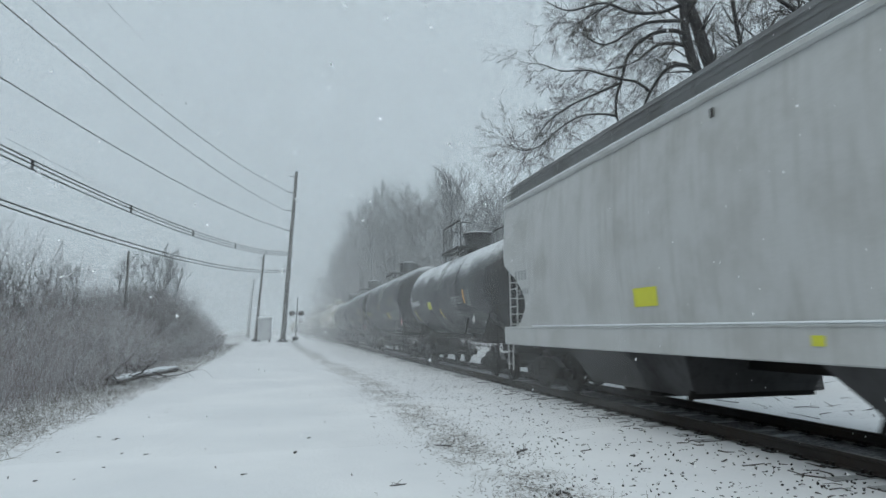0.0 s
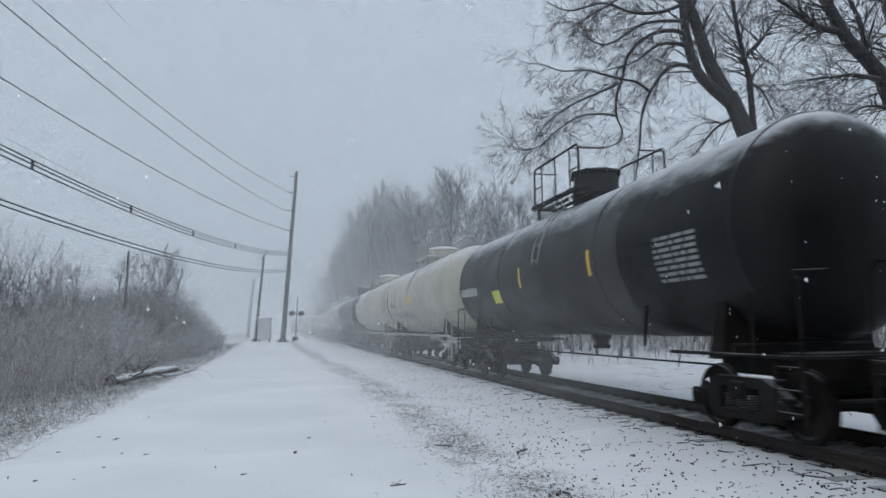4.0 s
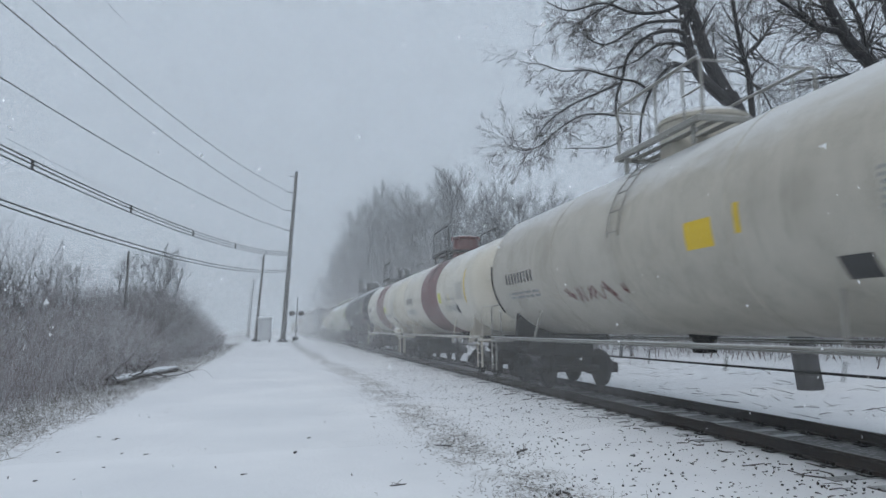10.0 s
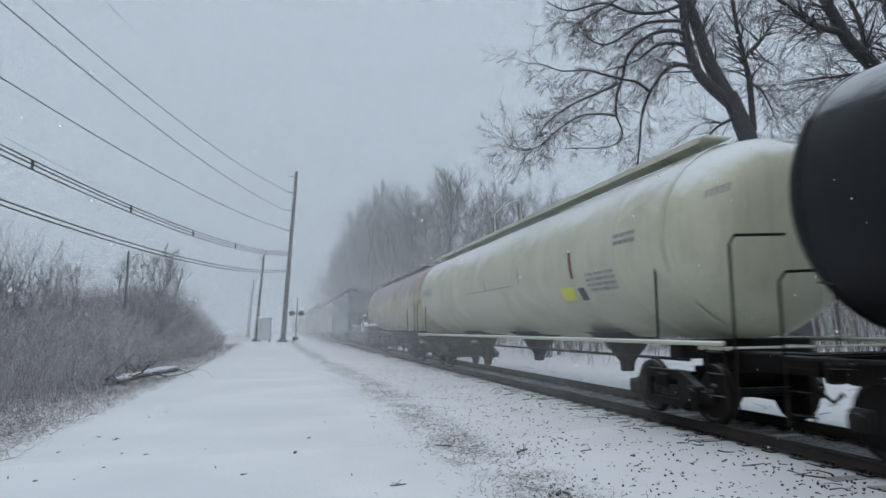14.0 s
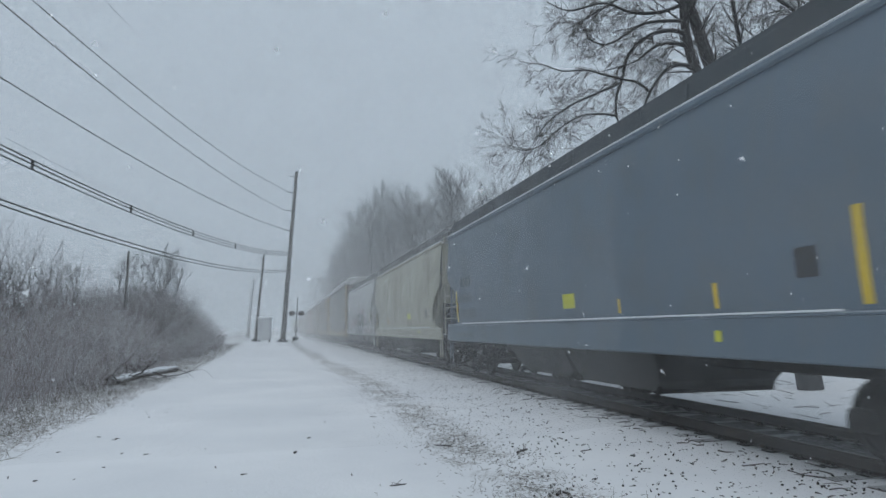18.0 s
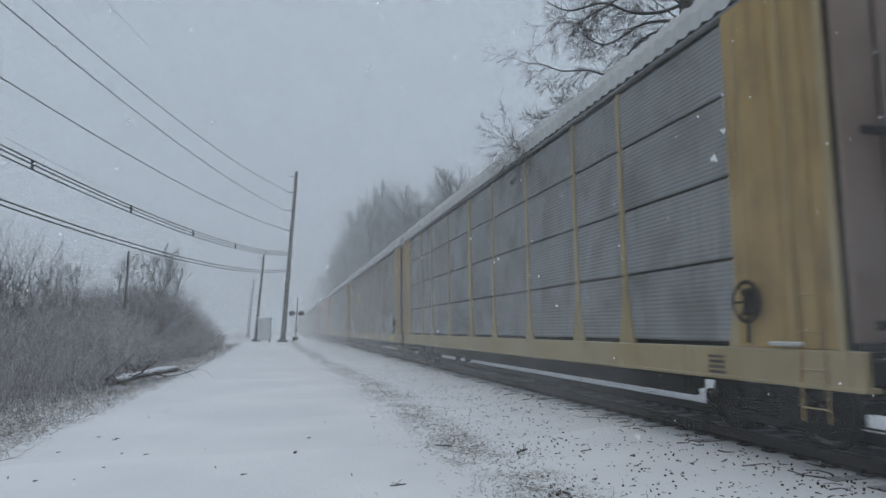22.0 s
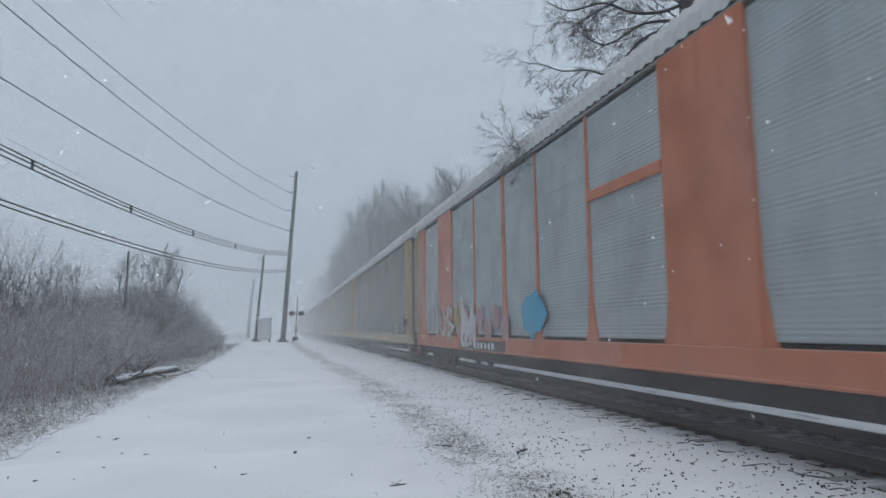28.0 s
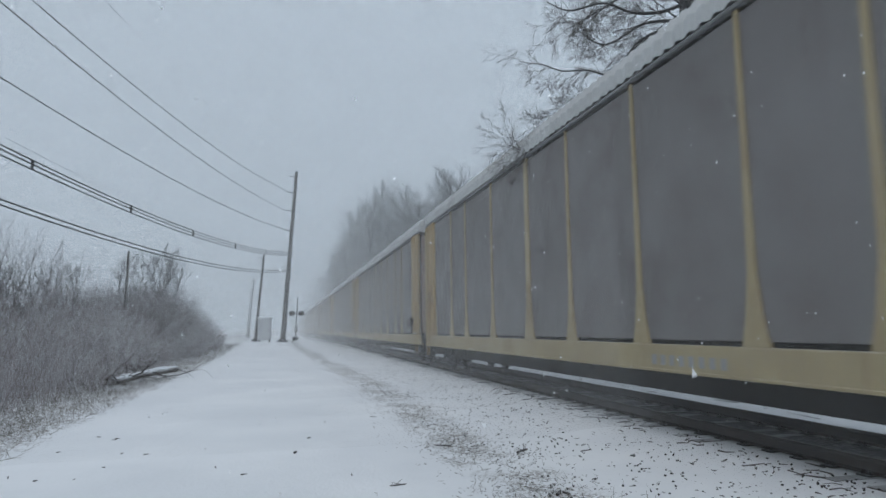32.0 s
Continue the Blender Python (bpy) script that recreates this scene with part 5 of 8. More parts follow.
    if dome == "valves":
        for k, (dx, dy) in enumerate(((-0.3, -0.2), (0.25, 0.25), (0.1, -0.4), (-0.2, 0.4))):
            top.lathe([(zt - 0.05, 0.22), (zt + 0.20, 0.16), (zt + 0.22, 0.24), (zt + 0.30, 0.24), (zt + 0.32, 0.10), (zt + 0.55, 0.10), (zt + 0.56, 0.15), (zt + 0.68, 0.13), (zt + 0.72, 0.0)], "z", (dx, dy, 0), 12)
    elif dome == "box":
        top.lathe([(zt - 0.2, 0.76), (zt + 0.42, 0.75), (zt + 0.44, 0.79), (zt + 0.50, 0.79), (zt + 0.60, 0.62), (zt + 0.65, 0.40), (zt + 0.66, 0.0)], "z", (0, yd, 0), 28)
    else:
        top.lathe([(zt - 0.1, 0.54), (zt + 0.66, 0.53), (zt + 0.68, 0.58), (zt + 0.74, 0.58), (zt + 0.78, 0.50), (zt + 0.84, 0.0)], "z", (0, fit, 0), 20)
        for k in range(8):
            a = 2 * math.pi * k / 8
            top.box((0.58 * math.cos(a), fit + 0.58 * math.sin(a), zt + 0.68), (0.08, 0.08, 0.16), 0.015)
    part("manway_housing", top, dome_paint, car, smooth=True)
    w, l = 1.05, 1.35 if dome == "box" else 1.35
    metal = RUST_BLACK if dome != "box" else TRIM_GREY
    wk = part("walkway", Geo().box((w + 0.08, 0, zt + 0.05), (0.06, 2 * l, 0.10), 0.01), metal, car, "steel walkway round the manway", at=pose(0, yw, 0))
    part("edge_bar", Geo().box((-w - 0.08, 0, zt + 0.05), (0.06, 2 * l, 0.10), 0.01), metal, wk)
    for k in range(8):
        part("slat", Geo().box((-w + 2 * w * k / 7, 0, zt + 0.06), (0.14, 2 * l, 0.03), 0.006), metal, wk)
    for s in (-1, 1):
        part("edge_bar", Geo().box((0, s * l, zt + 0.05), (2 * w + 0.2, 0.06, 0.10), 0.01), metal, wk)
        for e in (-1, 1):
            part("bracket", Geo().box((s * w, e * l * 0.8, zt - 0.12), (0.06, 0.08, 0.36), 0.01), metal, wk)
        hr = Geo().tube([(s * w, -l, zt + 0.05), (s * w, -l, zt + 0.98), (s * w, -l + 0.08, zt + 1.06), (s * w, l - 0.08, zt + 1.06), (s * w, l, zt + 0.98), (s * w, l, zt + 0.05)], 0.028, 6)
        rail = part("handrail", hr, metal, car, at=pose(0, yw, 0))
        for y in (-l + 0.5, l - 0.5, 0) if l < 2 else (l - 0.4, 0.2):
            part("rail_post", Geo().tube([(s * w, y, zt + 0.05), (s * w, y, zt + 1.06)], 0.018, 5), metal, rail)
        for y in (-l, l):
            part("mid_rail", Geo().tube([(s * w, y, zt + 0.55), (s * w, y * 0.6, zt + 0.55)], 0.018, 5), metal, rail)
            part("end_rail", Geo().tube([(s * w, y, zt + 0.98), (s * w * 0.4, y, zt + 0.98)], 0.018, 5), metal, rail)
    if paint in (CREAM_PAINT, GREEN_CREAM):
        arc = Geo().tube([(-(R + 0.02) * math.cos(a), hl - hd + 0.06, zc + (R + 0.02) * math.sin(a)) for a in [0.12 - 0.09 * k for k in range(10)]], 0.03, 6)
        part("head_seal", arc, RUST_BLACK, car, "black rubber seal at the tank head", smooth=True)
    # a light ladder follows the tank's shoulder up to the walkway
    for sx in (-1, 1):
        lad = Geo()
        rr = R + 0.07
        for dy in (-0.2, 0.2):
            lad.tube([(sx * rr * math.cos(a), dy, zc + rr * math.sin(a)) for a in (0.05, 0.3, 0.55, 0.8, 1.0)] + [(sx * w, dy, zt + 0.05)], 0.014, 5)
        for a in (0.1, 0.32, 0.54, 0.76, 0.96):
            lad.tube([(sx * rr * math.cos(a), -0.2, zc + rr * math.sin(a)), (sx * rr * math.cos(a), 0.2, zc + rr * math.sin(a))], 0.012, 5)
        part("ladder", lad, MAROON if paint is WHITE_PAINT else (trim if paint not in (BLACK_PAINT, GREY_BLACK) else GREY_SPRAY), car, at=pose(0, fit, 0))
    running_gear(car, half, truck_in)
    fm = on_tank(R, zc, 0.005)
    off = half - 0.75
    return car, fm, off, (on_tank(R, zc, 0.005), on_tank(R, zc, 0.009), on_tank(R, zc, 0.013)), half


def rel(rects, off):
    return [(a - off, b - off, c, d) for a, b, c, d in rects]


def diamond(cy, cz, r, off):
    return [[(cy - off - r, cz), (cy - off, cz + r), (cy - off + r, cz), (cy - off, cz - r)]]


BT = ("black tank car streaked with grime and dusted with snow", "sooty black tank car with snow along its top")
# first black tank
c, f, o, F3, h = tank_car("black tank car with yellow placards and snow-dusted top", 18.7, 33.6, 1.55, 2.85, GREY_BLACK, RUST_BLACK, BLACK_PAINT, fit=-0.2)
sticker("yellow_placard", rel([(8.35, 9.0, 2.28, 2.58)], o), DECAL_LIME, c, f, "yellow square placards")
sticker("reflective_stripe", rel([(3.1, 3.24, 2.35, 2.80)], o), DECAL_ORANGE, c, f, "orange reflective stripe")
sticker("stencil_block", rel(bar_rows(3.6, 5.0, 2.35, 2.65, 3, 1) + bar_rows(4.0, 4.8, 1.95, 2.15, 2, 2), o), DECAL_GREY, c, f)
sticker("data_panel", rel(bar_rows(2.45, 3.0, 2.25, 2.8, 7, 3), o), DECAL_GREY, c, f)
sticker("car_number", rel(bars(10.6, 12.6, 2.5, 2.72, 9), o), DECAL_WHITE, c, f, "white stencilled marks")
blob("hazard_placard", diamond(2.12, 1.80, 0.17, o), DECAL_WHITE, c, on_side(-1.46, 0.0), "white diamond placard")
sticker("reflective_stripe", rel([(11.9, 12.0, 1.9, 2.3), (7.0, 7.1, 1.9, 2.25)], o), DECAL_YELLOW, c, f)
# second
c, f, o, F3, h = tank_car("black tank car with scrawled marks and a yellow placard", 33.6, 50.2, 1.68, 3.02, BLACK_PAINT, RUST_BLACK, BLACK_PAINT, fit=-0.7)
sticker("yellow_placard", rel([(4.55, 5.2, 2.10, 2.42)], o), DECAL_YELLOW, c, f, "yellow square placard")
sticker("reflective_stripe", rel([(3.32, 3.43, 2.75, 3.25), (8.1, 8.2, 2.7, 3.0), (12.0, 12.1, 2.2, 2.6)], o), DECAL_YELLOW, c, f, "yellow reflective stripes")
ribbon("chalk_tag", [[(p[0] - o, p[1]) for p in ln] for ln in scrawl(5.9, 6.9, 2.05, 2.45, 3, 5)], 0.04, DECAL_WHITE, c, F3[1], "scrawled white tag")
sticker("stencil_block", rel(bar_rows(3.3, 4.3, 2.0, 2.5, 5, 6), o), DECAL_GREY, c, f)
sticker("inspection_frame", rel([(2.1, 2.75, 2.05, 2.08), (2.1, 2.75, 2.42, 2.45), (2.1, 2.14, 2.05, 2.45), (2.71, 2.75, 2.05, 2.45)], o), DECAL_WHITE, c, f)
sticker("data_panel", rel(bar_rows(0.9, 2.0, 2.2, 2.95, 9, 8), o), DECAL_GREY, c, f)
sticker("car_number", rel(bars(13.0, 13.7, 2.4, 2.6, 4), o), DECAL_LIME, c, f, "faint lime stencilled marks")
blob("hazard_placard", diamond(0.9, 1.85, 0.2, o), PLACARD_RED, c, on_side(-1.46, 0.0), "red and white diamond placard")
# third
c, f, o, F3, h = tank_car("black tank car with tan placard, stencils and white tag", 50.2, 65.9, 1.68, 3.02, BLACK_PAINT, RUST_BLACK, BLACK_PAINT, setback=0.55, fit=-1.0)
sticker("tan_placard", rel([(2.55, 3.15, 2.58, 3.0)], o), DECAL_TAN, c, f, "tan square placard")
sticker("reflective_stripe", rel([(3.08, 3.2, 1.98, 2.38), (5.3, 5.42, 1.98, 2.38), (10.2, 10.32, 2.05, 2.5)], o), DECAL_YELLOW, c, f, "yellow-orange reflective stripes")
sticker("reflective_stripe", rel([(-0.2, -0.06, 2.0, 2.8)], o), DECAL_YELLOW, c, f)
sticker("data_panel", rel(bar_rows(0.3, 1.25, 2.55, 3.1, 9, 12), o), DECAL_GREY, c, f)
sticker("stencil_block", rel(bar_rows(2.0, 2.95, 2.0, 2.3, 4, 13) + bar_rows(4.2, 5.0, 2.1, 2.3, 2, 14), o), DECAL_GREY, c, f)
lettering("DOT E-11184", 0.17, DECAL_WHITE, c, F3[0], 1.15 - o, 3.55, "white stencilled lettering")
lettering("DOT E-11241", 0.17, DECAL_WHITE, c, F3[0], 1.15 - o, 3.38, "white stencilled lettering")
lettering("SP-4011", 0.17, DECAL_WHITE, c, F3[0], 0.95 - o, 3.21, "white stencilled lettering")
ribbon("teal_tag", [[(p[0] - o, p[1]) for p in ln] for ln in scrawl(1.5, 2.0, 1.9, 2.2, 2, 15) + scrawl(5.5, 6.2, 1.85, 2.1, 2, 16)], 0.06, TEAL, c, F3[1], "teal spray tags")
ribbon("white_tag", [[(p[0] - o, p[1]) for p in ln] for ln in scrawl(6.6, 9.6, 1.95, 2.35, 8, 17)], 0.035, DECAL_GREY, c, F3[1], "pale scrawled tag")
sticker("inspection_frame", rel([(0.85, 1.4, 1.90, 1.93), (0.85, 1.4, 2.2, 2.23), (0.85, 0.89, 1.9, 2.23), (1.36, 1.4, 1.9, 2.23)], o), DECAL_WHITE, c, f)
sticker("car_number", rel(bars(11.1, 12.6, 2.58, 2.84, 8), o), DECAL_WHITE, c, f, "white stencilled marks")
sticker("stencil_block", rel(bar_rows(11.0, 12.6, 2.2, 2.42, 2, 18), o), DECAL_GREY, c, f)
blob("hazard_placard", diamond(0.56, 1.68, 0.2, o), PLACARD_RED, c, on_side(-1.46, 0.0), "red and white diamond placard")
# fourth
c, f, o, F3, h = tank_car("black tank car with one lime placard, top white with snow", 65.9, 83.0, 1.58, 2.90, BLACK_PAINT, RUST_BLACK, BLACK_PAINT)
sticker("yellow_placard", rel([(10.8, 11.5, 2.2, 2.55)], o), DECAL_LIME, c, f)
sticker("car_number", rel(bars(13.0, 15.0, 2.5, 2.75, 9), o), DECAL_WHITE, c, f)
sticker("data_panel", rel(bar_rows(1.5, 2.7, 2.2, 2.95, 8, 22), o), DECAL_GREY, c, f)
sticker("reflective_stripe", rel([(5.0, 5.12, 2.5, 3.0), (9.0, 9.12, 2.5, 3.0)], o), DECAL_YELLOW, c, f)
# two cream tanks
for k, (a, b, pnt) in enumerate(((83.0, 98.8, CREAM_PAINT), (98.8, 116.5, CREAM_PAINT))):
    c, f, o, F3, h = tank_car("dirty cream insulated tank car with snow on its top", a, b, 1.66, 3.00, pnt, TRIM_GREY, pnt, "box", rail_board=True)
    sticker("yellow_placard", rel([(6.9, 7.75, 2.65, 3.05)] if not k else [(3.1, 4.0, 2.55, 2.95)], o), DECAL_YELLOW, c, f, "faded yellow placard")
    sticker("reflective_stripe", rel([(5.25, 5.38, 2.6, 3.05), (11.5, 11.6, 2.7, 3.1)], o), DECAL_YELLOW, c, f)
    sticker("car_number", rel(bars(11.0 + k * 2.2, 12.9 + k * 2.2, 2.6, 2.84, 9), o), DECAL_BLACK, c, f, "black stencilled marks")
    sticker("stencil_block", rel(bar_rows(10.6 + k * 2, 13.0 + k * 2, 2.2, 2.4, 2, 30 + k), o), DECAL_GREY, c, f)
    if k == 0:
        ribbon("black_tag", [[(p[0] - o, p[1]) for p in ln] for ln in scrawl(6.9, 11.2, 1.9, 2.4, 9, 31)], 0.05, DECAL_BLACK, c, F3[1], "black scrawled tag")
    else:
        sticker("data_panel", rel(bar_rows(2.0, 3.0, 2.4, 3.2, 8, 33), o), DECAL_GREY, c, f)
        sticker("hazard_placard", rel([(4.6, 5.0, 1.95, 2.2)], o), DECAL_BLACK, c, f)
# black tank between
c, f, o, F3, h = tank_car("black tank car with yellow edge stripes and snow-dusted shoulder", 116.5, 133.7, 1.66, 3.02, BLACK_PAINT, RUST_BLACK, BLACK_PAINT, fit=-0.7, truck_in=2.6)
sticker("reflective_stripe", rel([(8.6, 8.73, 2.66, 3.14)], o), DECAL_YELLOW, c, f, "yellow reflective stripes")
sticker("car_number", rel(bars(12.6, 14.2, 2.72, 2.95, 8), o), DECAL_TAN, c, f)
sticker("data_panel", rel(bar_rows(1.5, 2.9, 2.5, 3.2, 8, 35), o), DECAL_GREY, c, f)
# greenish and cream tanks
for k, (a, b, pnt) in enumerate(((133.7, 149.9, GREEN_CREAM), (149.9, 167.3, CREAM_PAINT))):
    c, f, o, F3, h = tank_car("algae-stained greenish cream tank car dusted with snow" if not k else "off-white insulated tank car with a yellow placard",
                              a, b, 1.66, 3.00, pnt, TRIM_GREY, pnt, "box", rail_board=True)
    sticker("yellow_placard", rel([(3.85, 4.62, 2.62, 3.03)] if not k else [(5.2, 5.85, 2.6, 3.0)], o), DECAL_YELLOW, c, f, "faded yellow placard")
    sticker("reflective_stripe", rel([(3.3, 3.4, 2.65, 2.95) if not k else (4.6, 4.72, 2.7, 3.1)], o), DECAL_YELLOW, c, f)
    sticker("car_number", rel(bars(12.2, 14.2, 2.62, 2.88, 9), o), DECAL_BLACK, c, f, "black stencilled marks")
    sticker("stencil_block", rel(bar_rows(12.0, 14.2, 2.25, 2.45, 2, 40 + k), o), DECAL_GREY, c, f)
    sticker("hazard_placard", rel([(1.48, 1.95, 2.06, 2.30)] if not k else [(2.8, 3.25, 2.0, 2.25)], o), DECAL_BLACK, c, f)
    sticker("data_panel", rel(bar_rows(0.4 if not k else 1.6, 1.48 if not k else 2.5, 2.5, 3.1, 8, 42 + k), o), DECAL_GREY, c, f)
    ribbon("faint_tag", [[(p[0] - o, p[1]) for p in ln] for ln in scrawl(8.0, 10.6, 2.0, 2.35, 6, 44 + k)], 0.035, MAROON if k else DECAL_GREY, c, F3[1])
    if not k:
        sticker("reflective_stripe", rel([(0.2, 0.34, 2.5, 3.3)], o), DECAL_YELLOW, c, F3[1], "yellow reflective stripe")
        blob("red_flag", [[(0.39 - o + 0.17 * math.cos(a), 1.76 + 0.20 * math.sin(a)) for a in [math.pi / 4 * q for q in range(8)]]], PLACARD_RED, c, lifted(F3[2], 0.15), "red and white warning disc")
    res = Geo().lathe([(0.0, 0.0), (0.02, 0.12), (0.08, 0.19), (1.16, 0.19), (1.22, 0.12), (1.24, 0.0)], "y", (-1.36, -1.05 - o, 1.52), 18)
    part("air_reservoir", res, TRIM_GREY, c, "pale air reservoir beside the sill", smooth=True)
# white acid tanks with maroon band
for k, (a, b) in enumerate(((167.3, 182.3), (182.3, 197.2))):
    c, f, o, F3, h = tank_car("white acid tank car with a broad maroon band and %s" % ("maroon dome" if not k else "black valves"), a, b, 1.56, 2.92, WHITE_PAINT, CREAM_PAINT, MAROON if not k else RUST_BLACK,
                              "low" if not k else "valves", rail_board=True)
    hh = (b - a) / 2
    band = Geo()
    b0, b1 = (5.5 - o, 8.55 - o) if not k else (5.1 - o, 8.1 - o)
    band.lathe([(b0, 1.561), (b0, 1.566), (b1, 1.566), (b1, 1.561)], "y", (0, 0, 2.92), 56)
    part("maroon_band", band, MAROON, c, "broad maroon paint band round the tank", smooth=True)
    sticker("yellow_placard", rel([(4.85, 5.3, 2.45, 2.85)] if not k else [(4.18, 4.89, 2.42, 2.8)], o), DECAL_LIME, c, f, "yellow warning label")
    sticker("reflective_stripe", rel([(1.28, 1.42, 2.35, 3.45) if not k else (0.9, 1.04, 1.95, 2.95), (3.6, 3.7, 2.45, 2.75)], o), DECAL_YELLOW, c, f, "yellow reflective stripe")
    lettering("HYDROCHLORIC ACID", 0.14, DECAL_BLACK, c, F3[0], (4.15 if not k else 3.4) - o, 2.52 if not k else 2.25, "black stencilled words")
    sticker("data_panel", rel(bar_rows(1.7 - 0.6 * k, 2.6 - 0.5 * k, 2.5, 3.1, 11, 50 + k, 0.4), o), DECAL_GREY, c, f)
    sticker("stencil_block", rel(bar_rows(3.0, 4.6, 2.15, 2.35, 3, 52 + k), o), DECAL_GREY, c, f)
    sticker("hazard_placard", rel([(2.6, 2.95, 2.05, 2.32) if not k else (1.75, 2.25, 1.88, 2.12)], o), DECAL_BLACK, c, f, "black placard")
    if k:
        res = Geo().lathe([(0.0, 0.0), (0.02, 0.10), (0.08, 0.155), (1.16, 0.155), (1.22, 0.10), (1.24, 0.0)], "y", (-1.40, -0.08 - o, 1.42), 18)
        part("air_reservoir", res, WHITE_PAINT, c, "cream air reservoir hung beside the sill", smooth=True)
    sticker("car_number", rel(bars(10.7, 12.2, 2.65, 2.9, 8), o), DECAL_BLACK, c, f, "black stencilled marks")
    sticker("stencil_block", rel(bar_rows(10.2, 12.2, 2.2, 2.42, 2, 54 + k), o), DECAL_GREY, c, f)
# last black tank
c, f, o, F3, h = tank_car("black tank car with a yellow end stripe and pink placard", 197.2, 214.2, 1.63, 3.00, BLACK_PAINT, RUST_BLACK, BLACK_PAINT, setback=0.45, fit=-0.7)
sticker("reflective_stripe", rel([(1.0, 1.16, 2.5, 3.5), (3.6, 3.68, 2.5, 2.85), (8.0, 8.1, 2.4, 2.8)], o), DECAL_YELLOW, c, f, "yellow reflective stripes")
sticker("data_panel", rel(bar_rows(1.35, 2.3, 2.75, 3.4, 9, 60), o), DECAL_GREY, c, f)
sticker("stencil_block", rel(bar_rows(2.3, 2.7, 2.25, 2.35, 2, 61), o), DECAL_WHITE, c, f)
blob("hazard_placard", diamond(1.25, 2.12, 0.2, o), PLACARD_RED, c, on_side(-1.46, 0.0), "pink and white diamond placard")


# ---- covered hoppers
def grate(g, x0, x1, y0, y1, z, pitch=0.30):
    n = int((y1 - y0) / pitch)
    for k in range(n):
        g.box(((x0 + x1) / 2, y0 + (k + 0.5) * pitch, z), (x1 - x0, pitch * 0.45, 0.02), 0.003)
    for x in (x0, (x0 + x1) / 2, x1):
        g.box((x, (y0 + y1) / 2, z), (0.03, y1 - y0, 0.05), 0.005)
    return g


def lattice(g, x, y0, y1, z0, z1, pitch=0.05):
    """Expanded steel mesh standing on edge, open between its strands."""
    n = int((y1 - y0) / pitch)
    vs, fs = [], []
    for k in range(n):
        for s in (0, 1):
            a = y0 + (k + s * 0.5) * pitch
            lean = pitch * 2.0 * (1 if s else -1)
            o = len(vs)
            vs += [(x, a, z0), (x, a + 0.017, z0), (x, a + 0.017 + lean, z1), (x, a + lean, z1)]
            fs.append((o, o + 1, o + 2, o + 3))
    g.add(vs, fs)
    for z in (z0, z1):
        g.box((x, (y0 + y1) / 2, z), (0.03, y1 - y0, 0.03), 0.005)
    return g


